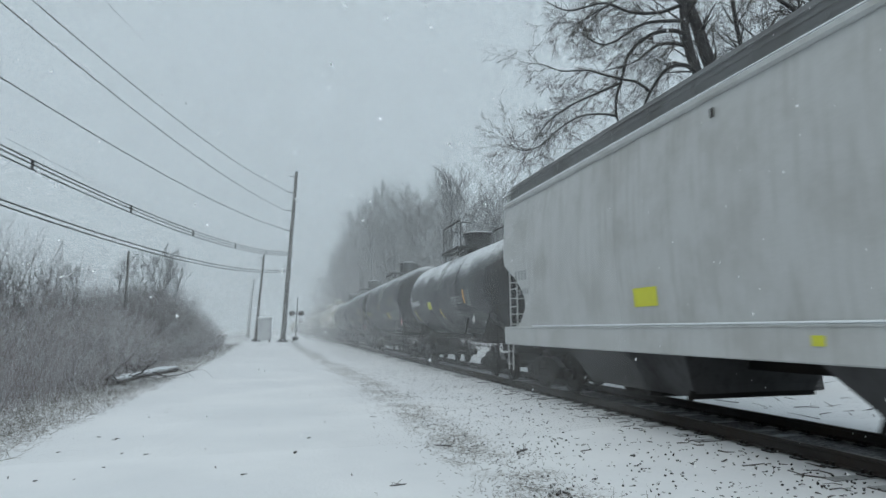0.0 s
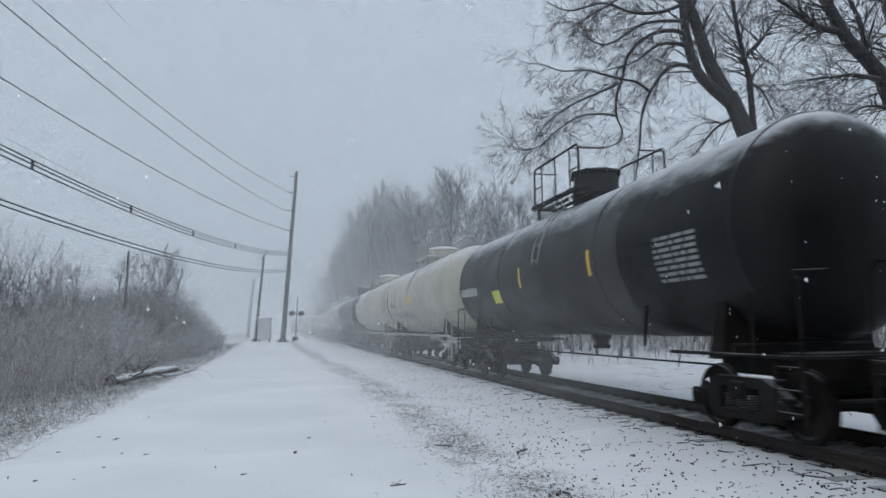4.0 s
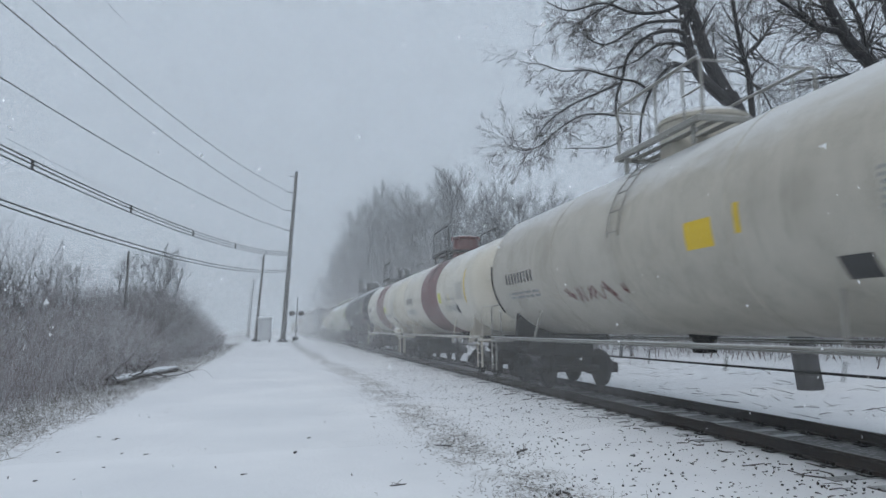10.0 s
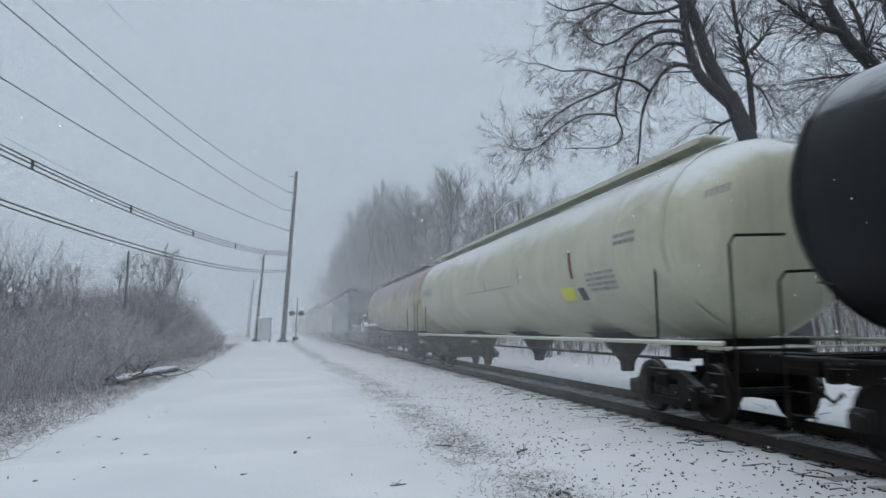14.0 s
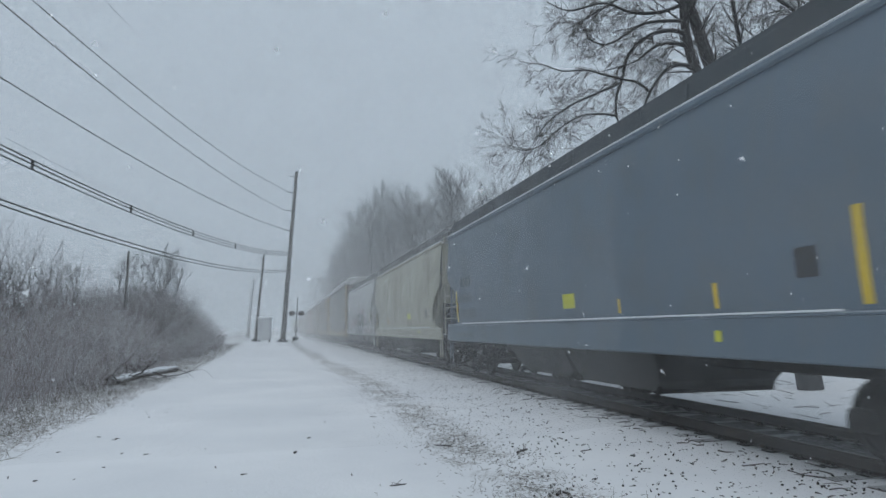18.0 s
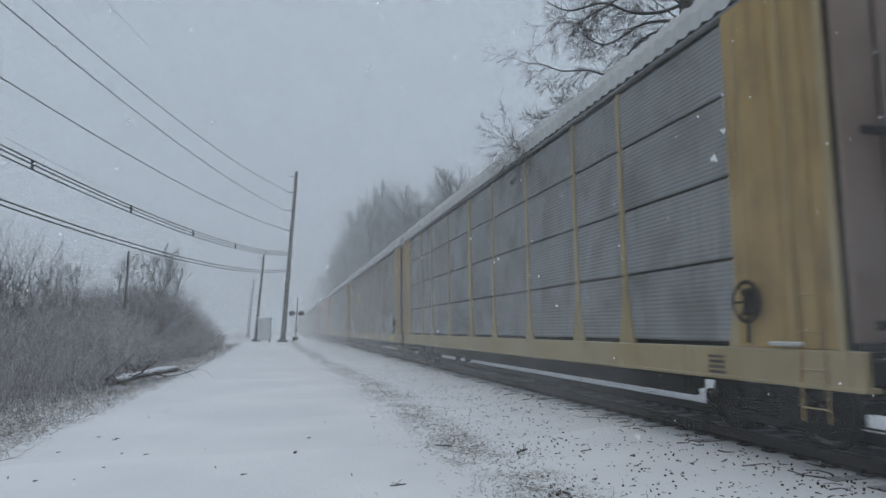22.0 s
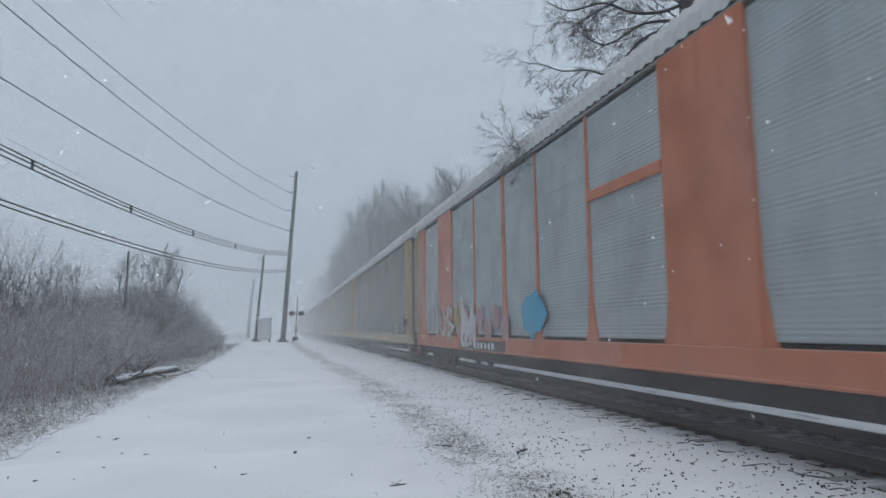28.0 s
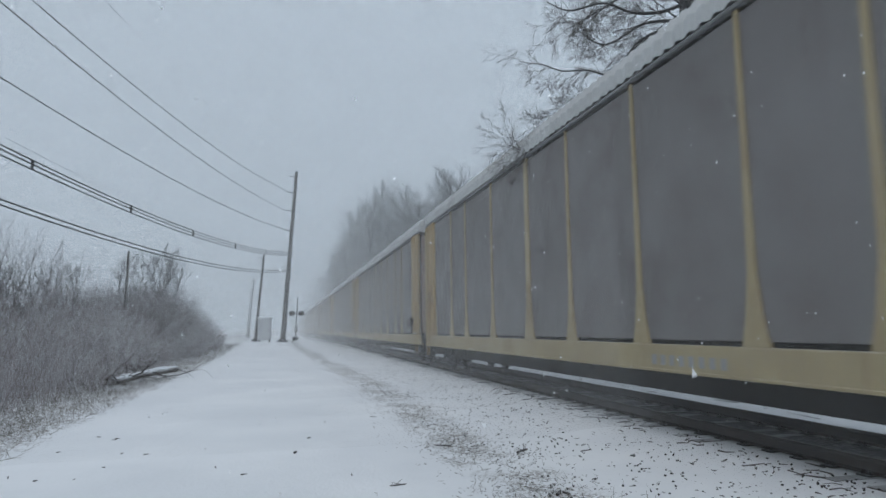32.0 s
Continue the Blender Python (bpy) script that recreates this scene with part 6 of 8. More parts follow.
def hopper_car(label, s0, s1, paint, roof_paint, zs=1.62, board=None, deep=False, bays=()):
    board = board or GRATE
    car, half = car_thing("covered_hopper", label, "hopper car", s0, s1, "cars of the freight train")
    hb = half - 0.62                       # half length of the side sheets
    zt = 4.72
    # side sheets with the slanting cut-outs at each end, slightly bulged
    for sx in (-1, 1):
        g = Geo()
        ys = [i / 40 for i in range(41)]

        def edge(z):
            t = (z - zs) / (zt - zs)
            stops = ((0.0, 0.35), (0.03, 1.0), (0.06, 1.50), (0.16, 1.82), (0.27, 1.86), (0.36, 1.62), (0.51, 1.18), (0.58, 0.95), (0.68, 0.62), (0.74, 0.0), (1.0, 0.0))
            if not deep:
                stops = ((0.0, 0.3), (0.03, 0.9), (0.08, 1.25), (0.16, 1.5), (0.25, 1.5), (0.38, 1.0), (0.50, 0.12), (0.53, 0.0), (1.0, 0.0))
            for (a, ea), (b, eb) in zip(stops, stops[1:]):
                if t <= b:
                    return ea + (eb - ea) * (t - a) / (b - a)
            return 0.0
        zl = [0.0, 0.03, 0.06, 0.11, 0.16, 0.22, 0.27, 0.36, 0.44, 0.51, 0.58, 0.68, 0.74, 0.76, 0.82, 0.88, 0.96, 1.0]
        vs, fs = [], []
        for t in zl:
            z = zs + (zt - zs) * t
            e = edge(z)
            bul = 0.09 * math.sin(math.pi * t) ** 0.8 if 0 < t < 1 else 0.0
            for u in ys:
                vs.append((sx * (1.50 + bul), -hb + e + (2 * hb - 2 * e) * u, z))
        n = len(ys)
        for j in range(len(zl) - 1):
            for i in range(n - 1):
                fs.append((j * n + i, j * n + i + 1, (j + 1) * n + i + 1, (j + 1) * n + i))
        m = len(vs)
        vs += [(x - sx * 0.03, y, z) for x, y, z in vs]
        fs += [tuple(i + m for i in fc[::-1]) for fc in fs]
        g.add(vs, fs)
        part("side_sheet", g, paint, car, smooth=True)
        sill = Geo()
        sill.box((sx * 1.545, 0, (zs + 1.08) / 2), (0.07, 2 * hb + 0.1, zs - 1.08), 0.02)
        sill.box((sx * 1.52, 0, zs + 0.01), (0.16, 2 * hb, 0.05), 0.015)
        part("side_sill", sill, paint, car)
        part("sill_snow", Geo().box((sx * 1.565, 0, zs + 0.048), (0.10, 2 * hb - 4.2, 0.025), 0.01), SNOW, car, "thin snow on the sill")
        top = Geo()
        top.box((sx * 1.52, 0, zt + 0.02), (0.10, 2 * hb, 0.12), 0.03)
        part("top_chord", top, paint, car)
        part("chord_snow", Geo().box((sx * 1.52, 0, zt + 0.09), (0.08, 2 * hb - 0.2, 0.02), 0.008), SNOW, car)
        ec = Geo()
        for s in (-1, 1):
            ec.box((sx * 1.51, s * (hb - 0.34), 2.95), (0.12, 0.16, 3.3), 0.03)
        if deep:
            part("corner_post", ec, paint, car)
    roof = Geo()
    pr = [(-1.5, zt), (1.5, zt), (1.35, zt + 0.14), (0.7, zt + 0.24), (0, zt + 0.27), (-0.7, zt + 0.24), (-1.35, zt + 0.14)]
    roof.prism(pr, -hb, hb)
    part("roof", roof, roof_paint, car)
    for k in range(4):
        y = -hb + 2 * hb * (k + 0.5) / 4
        part("hatch", Geo().box((0, y, zt + 0.33), (0.8, 2 * hb / 4 - 0.5, 0.12), 0.04), roof_paint, car)
    rb = Geo()
    for sx in (-1, 1):
        grate(rb, sx * 0.75, sx * 1.30, -hb - 0.25, hb + 0.25, zt + 0.42)
        for k in range(14):
            y = -hb + 2 * hb * (k + 0.5) / 14
            rb.box((sx * 1.02, y, zt + 0.30), (0.5, 0.06, 0.22), 0.01)
            rb.box((sx * 1.345, y, zt + 0.30), (0.015, 0.035, 0.40), 0.004)
        if board is GRATE:
            lattice(rb, sx * 1.33, -hb - 0.2, hb + 0.2, zt + 0.14, zt + 0.50)
        else:
            rb.box((sx * 1.33, 0, zt + 0.33), (0.02, 2 * hb + 0.4, 0.34), 0.005)
    part("running_board", rb, board, car, "see-through steel grating along the roof")
    for s in (-1, 1):
        part("crossover_board", grate(Geo(), -1.3, 1.3, s * (hb + 0.25) - 0.3, s * (hb + 0.25) + 0.3, zt + 0.43), roof_paint, car)
        # sloped end sheet, upper bulkhead, end sill
        es = Geo()
        es.add([(-1.47, s * (hb - 0.06), zt), (1.47, s * (hb - 0.06), zt), (1.47, s * (hb - 0.06), 3.2), (-1.47, s * (hb - 0.06), 3.2),
                (1.40, s * (hb - 2.6), 1.1), (-1.40, s * (hb - 2.6), 1.1)], [(0, 1, 2, 3), (3, 2, 4, 5)])
        # slate car: the end's shade is put into a darker paint
        part("end_sheet", es, SLATE_DARK if paint is SLATE else paint, car)
        en = Geo()
        en.box((0, s * (hb + 0.10), 1.16), (2.9, 0.12, 0.22), 0.02)
        en.box((0, s * (hb - 0.9), 1.0), (0.55, 3.2, 0.30), 0.02)
        en.box((0, s * (hb - 0.9), 1.45), (0.12, 1.6, 0.9), 0.02)
        for sx in (-1, 1):
            en.box((sx * 0.75, s * (hb - 0.45), 2.1), (0.10, 0.10, 2.0), 0.015)
            en.tube([(sx * 0.75, s * (hb - 0.1), 3.1), (sx * 0.75, s * (hb - 1.6), 1.2)], 0.05, 6)
        part("end_frame", en, RUST_BLACK, car)
        # added dark plate, for the soot and shade inside the end cut-outs
        part("shear_plate", Geo().box((0, s * (hb - 0.95), 2.05), (2.5, 0.06, 1.7), 0.02), RUST_BLACK, car, "dark plate added for the soot and shade between the end posts")
        part("end_platform", grate(Geo(), -1.45, 1.45, s * (hb + 0.05) - 0.28, s * (hb + 0.05) + 0.28, 1.28), roof_paint, car)
        for sx in (-1, 1):
            la = Geo()
            ladder(la, sx * 1.56, s * (hb - 0.95), s * (hb - 0.42), 1.45, 3.0, 0.45, 0.018)
            ladder(la, sx * 1.50, s * (hb - 0.38), s * (hb - 0.02), 0.42, 1.12, 0.33, 0.018)
            part("ladder", la, paint, car)
            le = ladder(Geo(), s * (hb + 0.06), sx * 0.95, sx * 1.40, 1.3, zt + 0.3, 0.42, 0.018, "x")
            part("end_ladder", le, paint, car)
        bw = Geo()
        bw.lathe([(0.0, 0.25), (0.02, 0.27), (0.04, 0.25), (0.02, 0.23), (0.0, 0.25)], "y", (0.3, s * (hb + 0.10), 2.4), 18)
        for k in range(3):
            a = math.pi * k / 3
            bw.tube([(0.3 - 0.25 * math.cos(a), s * (hb + 0.12), 2.4 - 0.25 * math.sin(a)), (0.3 + 0.25 * math.cos(a), s * (hb + 0.12), 2.4 + 0.25 * math.sin(a))], 0.012, 5)
        if s < 0:
            part("brake_wheel", bw, GALV, car, "snowy hand brake wheel")
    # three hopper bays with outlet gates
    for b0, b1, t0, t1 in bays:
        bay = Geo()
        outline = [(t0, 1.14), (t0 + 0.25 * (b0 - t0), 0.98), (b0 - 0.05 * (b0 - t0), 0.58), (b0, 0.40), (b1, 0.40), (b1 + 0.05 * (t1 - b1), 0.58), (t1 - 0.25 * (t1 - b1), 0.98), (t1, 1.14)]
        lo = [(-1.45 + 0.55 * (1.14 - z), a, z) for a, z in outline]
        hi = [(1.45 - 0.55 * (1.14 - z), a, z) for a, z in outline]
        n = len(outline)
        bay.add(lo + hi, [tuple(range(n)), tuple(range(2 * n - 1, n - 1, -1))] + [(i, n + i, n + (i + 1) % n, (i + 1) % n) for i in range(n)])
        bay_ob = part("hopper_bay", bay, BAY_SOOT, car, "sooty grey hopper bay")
        for e in (b0 + 0.03, b1 - 0.03):
            lip = Geo().box((0, e, 0.43), (2.20, 0.08, 0.10), 0.02)
            lip.tube([(-1.10, e, 0.50), (-1.17, e, 0.36)], 0.05, 6)
            part("bay_flange", lip, RUST_BLACK, bay_ob)
        yg = (b0 + b1) / 2
        gate = Geo()
        gate.box((0, yg, 0.32), (1.6, 0.9, 0.09), 0.02)
        gate.tube([(-1.0, yg - 0.3, 0.36), (1.0, yg - 0.3, 0.36)], 0.04, 6)
        gate.box((-0.98, yg - 0.3, 0.36), (0.10, 0.14, 0.14), 0.02)
        part("outlet_gate", gate, RUST_BLACK, car)
    part("center_sill", Geo().box((0, 0, 0.98), (0.5, 2 * hb, 0.3), 0.02), RUST_BLACK, car)
    running_gear(car, half, 2.15)
    return car, half - 0.75, (on_side(-1.59, 0.006), on_side(-1.59, 0.011), on_side(-1.59, 0.016)), on_side(-1.58, 0.006), half


def bulge(lift, zs=1.62):
    def f(y, z):
        t = min(max((z - zs) / (4.72 - zs), 0.001), 0.999)
        x = 1.50 + 0.09 * math.sin(math.pi * t) ** 0.8 if z > zs + 0.05 else 1.585
        return (-(x + lift), y, z)
    return f


B3 = (bulge(0.006), bulge(0.011), bulge(0.016))
B3L = (bulge(0.006, 1.50), bulge(0.011, 1.50), bulge(0.016, 1.50))
# leading light grey hopper
c, o, _, f, h = hopper_car("light grey covered hopper with mesh running boards", -0.9, 18.7, LIGHT_GREY, GALV, 1.50, bays=((1.4, 5.2, 1.1, 5.5), (-5.4, -2.05, -5.7, -1.5)))
sticker("yellow_placard", rel([(10.63, 11.38, 1.84, 2.15)], o), DECAL_LIME, c, B3L[0], "yellow square placard")
sticker("yellow_placard", rel([(7.2, 7.4, 1.28, 1.40)], o), DECAL_LIME, c, B3L[0])
sticker("car_number", rel(bars(16.5, 17.4, 2.68, 2.92, 4) + bars(16.4, 17.3, 2.32, 2.46, 5), o), DECAL_GREY, c, B3L[0], "grey stencilled marks")
part("latch", Geo().box((-1.575, 8.95 - o, 4.45), (0.04, 0.05, 0.14), 0.01), RUST_BLACK, c)
# slate blue
c, o, _, f, h = hopper_car("slate blue covered hopper with yellow end stripes", 268.7, 289.8, SLATE, SLATE_DARK, 1.62, SLATE_DARK, bays=((0.15, 3.4, 0.0, 3.8), (-3.4, -0.15, -3.8, 0.0)))
sticker("reflective_stripe", rel([(1.58, 1.72, 1.72, 2.75), (18.35, 18.47, 1.72, 2.75), (4.1, 4.2, 1.75, 2.1), (6.9, 6.98, 1.75, 2.0)], o), DECAL_YELLOW, c, B3[0], "yellow reflective stripes")
sticker("yellow_placard", rel([(8.8, 9.4, 1.9, 2.2), (4.0, 4.15, 1.3, 1.45)], o), DECAL_LIME, c, B3[0], "yellow square placard")
sticker("hazard_placard", rel([(2.25, 2.6, 2.05, 2.4)], o), DECAL_BLACK, c, B3[0])
sticker("car_number", rel(bars(16.6, 18.0, 2.85, 3.15, 4) + bars(16.6, 18.0, 2.35, 2.62, 6), o), SLATE_DARK, c, B3[0], "dark stencilled marks")
sticker("stencil_block", rel(bar_rows(16.2, 18.0, 1.85, 2.15, 3, 72) + bar_rows(16.5, 18.4, 1.28, 1.4, 1, 73), o), SLATE_DARK, c, B3[0])
# beige
c, o, _, f, h = hopper_car("weathered beige covered hopper", 289.8, 309.7, BEIGE, GALV, 1.50, bays=((-1.9, 1.9, -2.4, 2.4),))
sticker("yellow_placard", rel([(6.2, 7.0, 1.95, 2.2), (3.9, 4.2, 1.3, 1.42)], o), DECAL_LIME, c, B3L[0], "yellow square placard")
sticker("hazard_placard", rel([(2.4, 2.75, 1.95, 2.28)], o), DECAL_BLACK, c, B3L[0])
sticker("reflective_stripe", rel([(13.1, 13.25, 1.75, 2.15), (17.9, 18.0, 1.75, 2.3)], o), DECAL_ORANGE, c, B3L[0], "orange reflective stripe")
sticker("car_number", rel(bars(16.5, 17.3, 2.75, 3.0, 4) + bars(16.4, 17.3, 2.3, 2.5, 5), o), DECAL_BLACK, c, B3L[0], "black stencilled marks")
sticker("stencil_block", rel(bar_rows(16.1, 17.4, 1.8, 2.0, 3, 75), o), DECAL_GREY, c, B3L[0])
# pale grey with graffiti
c, o, _, f, h = hopper_car("pale grey covered hopper with large black and red graffiti", 309.7, 329.7, LIGHT_GREY, SLATE_DARK, deep=True, bays=((1.1, 2.5, -0.5, 3.9), (-2.4, -1.2, -4.9, -0.6), (5.4, 6.6, 4.0, 6.8), (-6.6, -5.6, -6.8, -5.0)))
rngr = random.Random(82)
for k in range(11):
    y = 5.2 + 0.95 * k - o
    h0 = 2.45 + 0.2 * math.sin(k * 1.7) - 0.03 * k
    spray("graffiti_haze", y, rngr.uniform(1.9, h0), rngr.uniform(0.3, 0.5), rngr.uniform(0.25, 0.5), 40 + k, RED_SPRAY, c, B3, "faded red overspray")
BIG_TAG = (
    [(-0.75, 2.53), (0.38, 2.53), (0.62, 1.77), (-0.17, 1.75), (-0.24, 2.15)],
    [(0.03, 2.57), (-1.15, 2.5), (-0.75, 2.32), (-0.66, 1.58), (-0.39, 1.23)],
    [(0.63, 1.72), (0.8, 1.3), (-0.01, 1.25)],
    [(-1.14, 2.49), (-1.5, 1.97), (-1.94, 1.71)],
    [(-1.08, 1.85), (-0.95, 1.29)],
    [(-1.5, 1.97), (-1.71, 1.77), (-1.24, 1.22)],
    [(-2.13, 2.56), (-1.99, 1.76), (-2.14, 1.31), (-2.47, 1.21)],
    [(-2.27, 2.58), (-2.51, 2.06), (-2.74, 2.47), (-2.8, 1.79)],
    [(-2.62, 2.41), (-2.93, 1.9), (-3.14, 1.51), (-2.79, 1.22)],
    [(-3.11, 2.52), (-3.13, 2.09), (-3.27, 1.57), (-3.42, 1.2)],
    [(-3.21, 2.44), (-3.84, 2.54), (-3.92, 2.19), (-4.12, 1.76), (-3.39, 1.67)],
    [(-3.47, 1.56), (-4.05, 1.56)],
)
SMALL_TAG = (
    [(4.87, 2.81), (4.89, 1.72), (4.59, 1.25)],
    [(4.25, 2.62), (3.7, 1.77), (3.38, 2.56), (2.93, 1.77)],
    [(2.53, 2.74), (3.05, 1.78), (1.97, 1.75), (2.51, 2.39)],
    [(1.9, 2.03), (1.54, 1.6), (1.26, 1.22)],
    [(3.74, 1.3), (2.91, 1.61)],
)
FLAMES = [(-0.1, 2.93), (-0.44, 2.8), (-0.94, 2.88), (-1.32, 2.55), (-1.8, 2.77), (-2.19, 2.77), (-2.58, 2.74), (-2.73, 2.79), (-2.94, 2.71), (-3.15, 2.77), (-3.46, 2.72), (-4.07, 2.3), (-4.35, 2.29), (0.86, 2.52), (0.42, 2.8), (2.43, 2.88), (4.86, 3.03), (-4.26, 1.97), (-4.45, 1.91), (1.33, 2.21)]
tag_word(c, (bulge(0.010), bulge(0.016)), BIG_TAG, DARK_SPRAY, DECAL_WHITE, 0.24, 0.045, "large black graffiti letter with white outline")
tag_word(c, (bulge(0.010), bulge(0.016)), SMALL_TAG, DARK_SPRAY, DECAL_WHITE, 0.11, 0.035, "small black graffiti letter with white outline")
drips(c, bulge(0.009), FLAMES, 0.07, RED_SPRAY, 83, "faded red flame-like paint runs")
for k in range(9):
    y = 0.4 + 0.5 * k - o
    spray("graffiti_patch", y, rngr.uniform(1.25, 1.5), 0.22, rngr.uniform(0.10, 0.2), 60 + k, RED_SPRAY if k % 3 else DECAL_GREY, c, B3)
for k in range(6):
    spray("paint_smudge", 2.3 - o + 0.3 * k, rngr.uniform(1.75, 2.25), 0.16, rngr.uniform(0.1, 0.25), 70 + k, GREY_SPRAY, c, B3)
sticker("dark_label", rel([(3.8, 4.28, 1.87, 2.2)], o), DECAL_BLACK, c, B3[0], "small dark label in a white frame")
sticker("label_frame", rel([(3.78, 4.30, 1.85, 1.88), (3.78, 4.30, 2.2, 2.23), (3.78, 3.81, 1.85, 2.23), (4.27, 4.30, 1.85, 2.23)], o), DECAL_WHITE, c, B3[1])
sticker("reflective_stripe", rel([(1.98, 2.1, 1.9, 2.8)], o), DECAL_YELLOW, c, B3[0], "yellow reflective stripe")
sticker("car_number", rel(bars(16.3, 17.3, 2.6, 2.85, 4) + bars(16.2, 17.3, 2.2, 2.4, 6), o), DECAL_GREY, c, B3[0])


def center_flow(label, s0, s1, paint, streaked=False):
    """A round-shouldered hopper car without side ribs."""
    car, half = car_thing("pressure_hopper", label, "hopper car", s0, s1, "cars of the freight train")
    hb = half - (0.15 if streaked else 0.75)
    R, zc = 1.60, 2.95
    prof = []
    g = Geo()
    n = 48
    rows = []
    for d, k in ((0.0, 0.86), (0.05, 0.92), (0.15, 0.96), (0.35, 0.99), (1.1, 1.0)) if streaked else ((0.0, 0.55), (0.05, 0.72), (0.2, 0.86), (0.55, 0.96), (1.1, 1.0)):
        rows.append((-hb + d, k))
    rows = rows + [(-hb + 1.1 + (2 * hb - 2.2) * i / 8, 1.0) for i in range(1, 8)] + [(-a, k) for a, k in reversed(rows)]
    vs, fs = [(0, -hb, zc)], []
    for yy, k in rows:
        for i in range(n):
            a = 2 * math.pi * i / n
            x, z = R * math.cos(a), math.sin(a)
            z = z * (1.52 if z > 0 else 1.65)
            x = x * (1.0 if z > -0.8 else 1.0 - 0.35 * (-0.8 - z) / 0.85)
            vs.append((x * k, yy, zc + z * k))
    m = len(rows)
    for j in range(m - 1):
        for i in range(n):
            fs.append((1 + j * n + i, 1 + j * n + (i + 1) % n, 1 + (j + 1) * n + (i + 1) % n, 1 + (j + 1) * n + i))
    vs.append((0, hb, zc))
    fs += [(0, 1 + (i + 1) % n, 1 + i) for i in range(n)] + [(len(vs) - 1, 1 + (m - 1) * n + i, 1 + (m - 1) * n + (i + 1) % n) for i in range(n)]
    g.add(vs, fs)
    part("body", g, paint, car, smooth=True)
    rb = Geo()
    for sx in (-1, 1):
        rb.box((sx * 0.60, 0, zc + 1.56), (0.50, 2 * hb - (2.6 if streaked else 1.8), 0.05), 0.015)
        rb.box((sx * 0.88, 0, zc + 1.52), (0.02, 2 * hb - (2.6 if streaked else 2.0), 0.10), 0.005)
    part("running_board", rb, GRATE if streaked else paint, car)
    for k in range(4):
        y = -hb + 2 * hb * (k + 0.5) / 4
        part("hatch", Geo().lathe([(zc + 1.5, 0.32), (zc + 1.66, 0.32), (zc + 1.70, 0.25), (zc + 1.71, 0)], "z", (0, y, 0), 14), paint, car)
    hr = Geo()
    for s in (-1, 1):
        hr.tube([(-0.9, s * 1.2, zc + 1.5), (-0.9, s * 1.2, zc + 2.1), (-0.9, 0, zc + 2.25)], 0.02, 5)
    part("handrail", hr, paint, car)
    sd = Geo()
    for sx in (-1, 1):
        sd.box((sx * 1.50, 0, 1.27), (0.08, 2 * half - 1.1, 0.07), 0.02)
    part("side_rail", sd, RUST_BLACK if streaked else paint, car)
    for s in (-1, 1):
        e = Geo()
        e.box((0, s * (half - 1.6), 0.95), (0.55, 2.6, 0.3), 0.02)
        e.box((0, s * (half - 2.2), 1.15), (2.4, 0.4, 0.3), 0.03)
        part("draft_sill", e, RUST_BLACK, car)
        part("end_platform", grate(Geo(), -1.45, 1.45, s * (half - 0.85) - 0.35, s * (half - 0.85) + 0.35, 1.2), RUST_BLACK if streaked else paint, car)
        l = Geo()
        for sx in (-1, 1):
            l.tube([(sx * 1.5, s * (half - 0.30), 0.4), (sx * 1.5, s * (half - 0.30), 2.6), (sx * 1.45, s * (half - 0.25), 2.72), (sx * 0.7, s * (half - 0.2), 2.74)], 0.022, 6)
            l.tube([(sx * 1.5, s * (half - 2.2), 1.25), (sx * 1.5, s * (half - 2.2), 2.5)], 0.02, 6)
            ladder(l, sx * 1.5, s * (half - 0.95), s * (half - 0.55), 0.4, 1.2, 0.3, 0.018)
        part("end_ladder", ladder(Geo(), s * (half - 0.78), 0.4, 0.8, 1.2, 4.2, 0.4, 0.016, "x"), paint, car)
        part("end_handrail", l, RUST_BLACK, car)
    for s in (-1, 1):
        arc = Geo().lathe([(s * (hb - 1.16), 1.0), (s * (hb - 1.12), 1.012), (s * (hb - 1.04), 1.012), (s * (hb - 1.0), 1.0)], "y", (0, 0, 0), 48)
        arc.v = [(x * R * (1.0 if z > -0.5 else 0.94), y, zc + z * (1.52 if z > 0 else 1.55)) for x, y, z in arc.v]
        part("end_seam", arc, paint, car, smooth=True)
    bg = Geo()
    bg.tube([(-0.7, -half + 2.6, 0.95), (-0.7, half - 2.6, 0.95)], 0.03, 6)
    for k in (-1, 0, 1):
        bg.lathe([(0.55, 0.14), (0.75, 0.16), (1.2, 0.5), (1.4, 0.9)], "z", (0, k * hb * 0.5, 0), 14)
    part("outlet_pipe", bg, RUST_BLACK, car)
    running_gear(car, half, 2.8)

    def fm(lift):
        def f(y, z):
            dz = (z - zc) / (1.52 if z > zc else 1.65)
            return (-(R * math.sqrt(max(0.02, 1 - dz * dz)) + lift), y, z)
        return f
    return car, half - 0.75, (fm(0.006), fm(0.011), fm(0.016))


c, o, F3 = center_flow("pale yellow-green round-sided hopper car", 214.2, 236.9, PALE_GREEN)
sticker("grey_stripe", rel([(7.78, 7.88, 2.6, 2.95)], o), DECAL_GREY, c, F3[0])
sticker("grey_stripe", rel([(10.72, 10.82, 2.6, 2.85)], o), DECAL_GREY, c, F3[0])
sticker("red_stripe", rel([(4.52, 4.66, 2.5, 3.03)], o), MAROON, c, F3[0], "dull red stripe")
sticker("yellow_placard", rel([(4.71, 5.4, 2.08, 2.34)], o), DECAL_LIME, c, F3[0], "faded yellow placard")
sticker("pale_strip", rel([(8.4, 12.96, 2.57, 2.60)], o), DECAL_GREY, c, F3[0])
sticker("hazard_placard", rel([(4.2, 4.5, 2.05, 2.3)], o), DECAL_BLACK, c, F3[0])
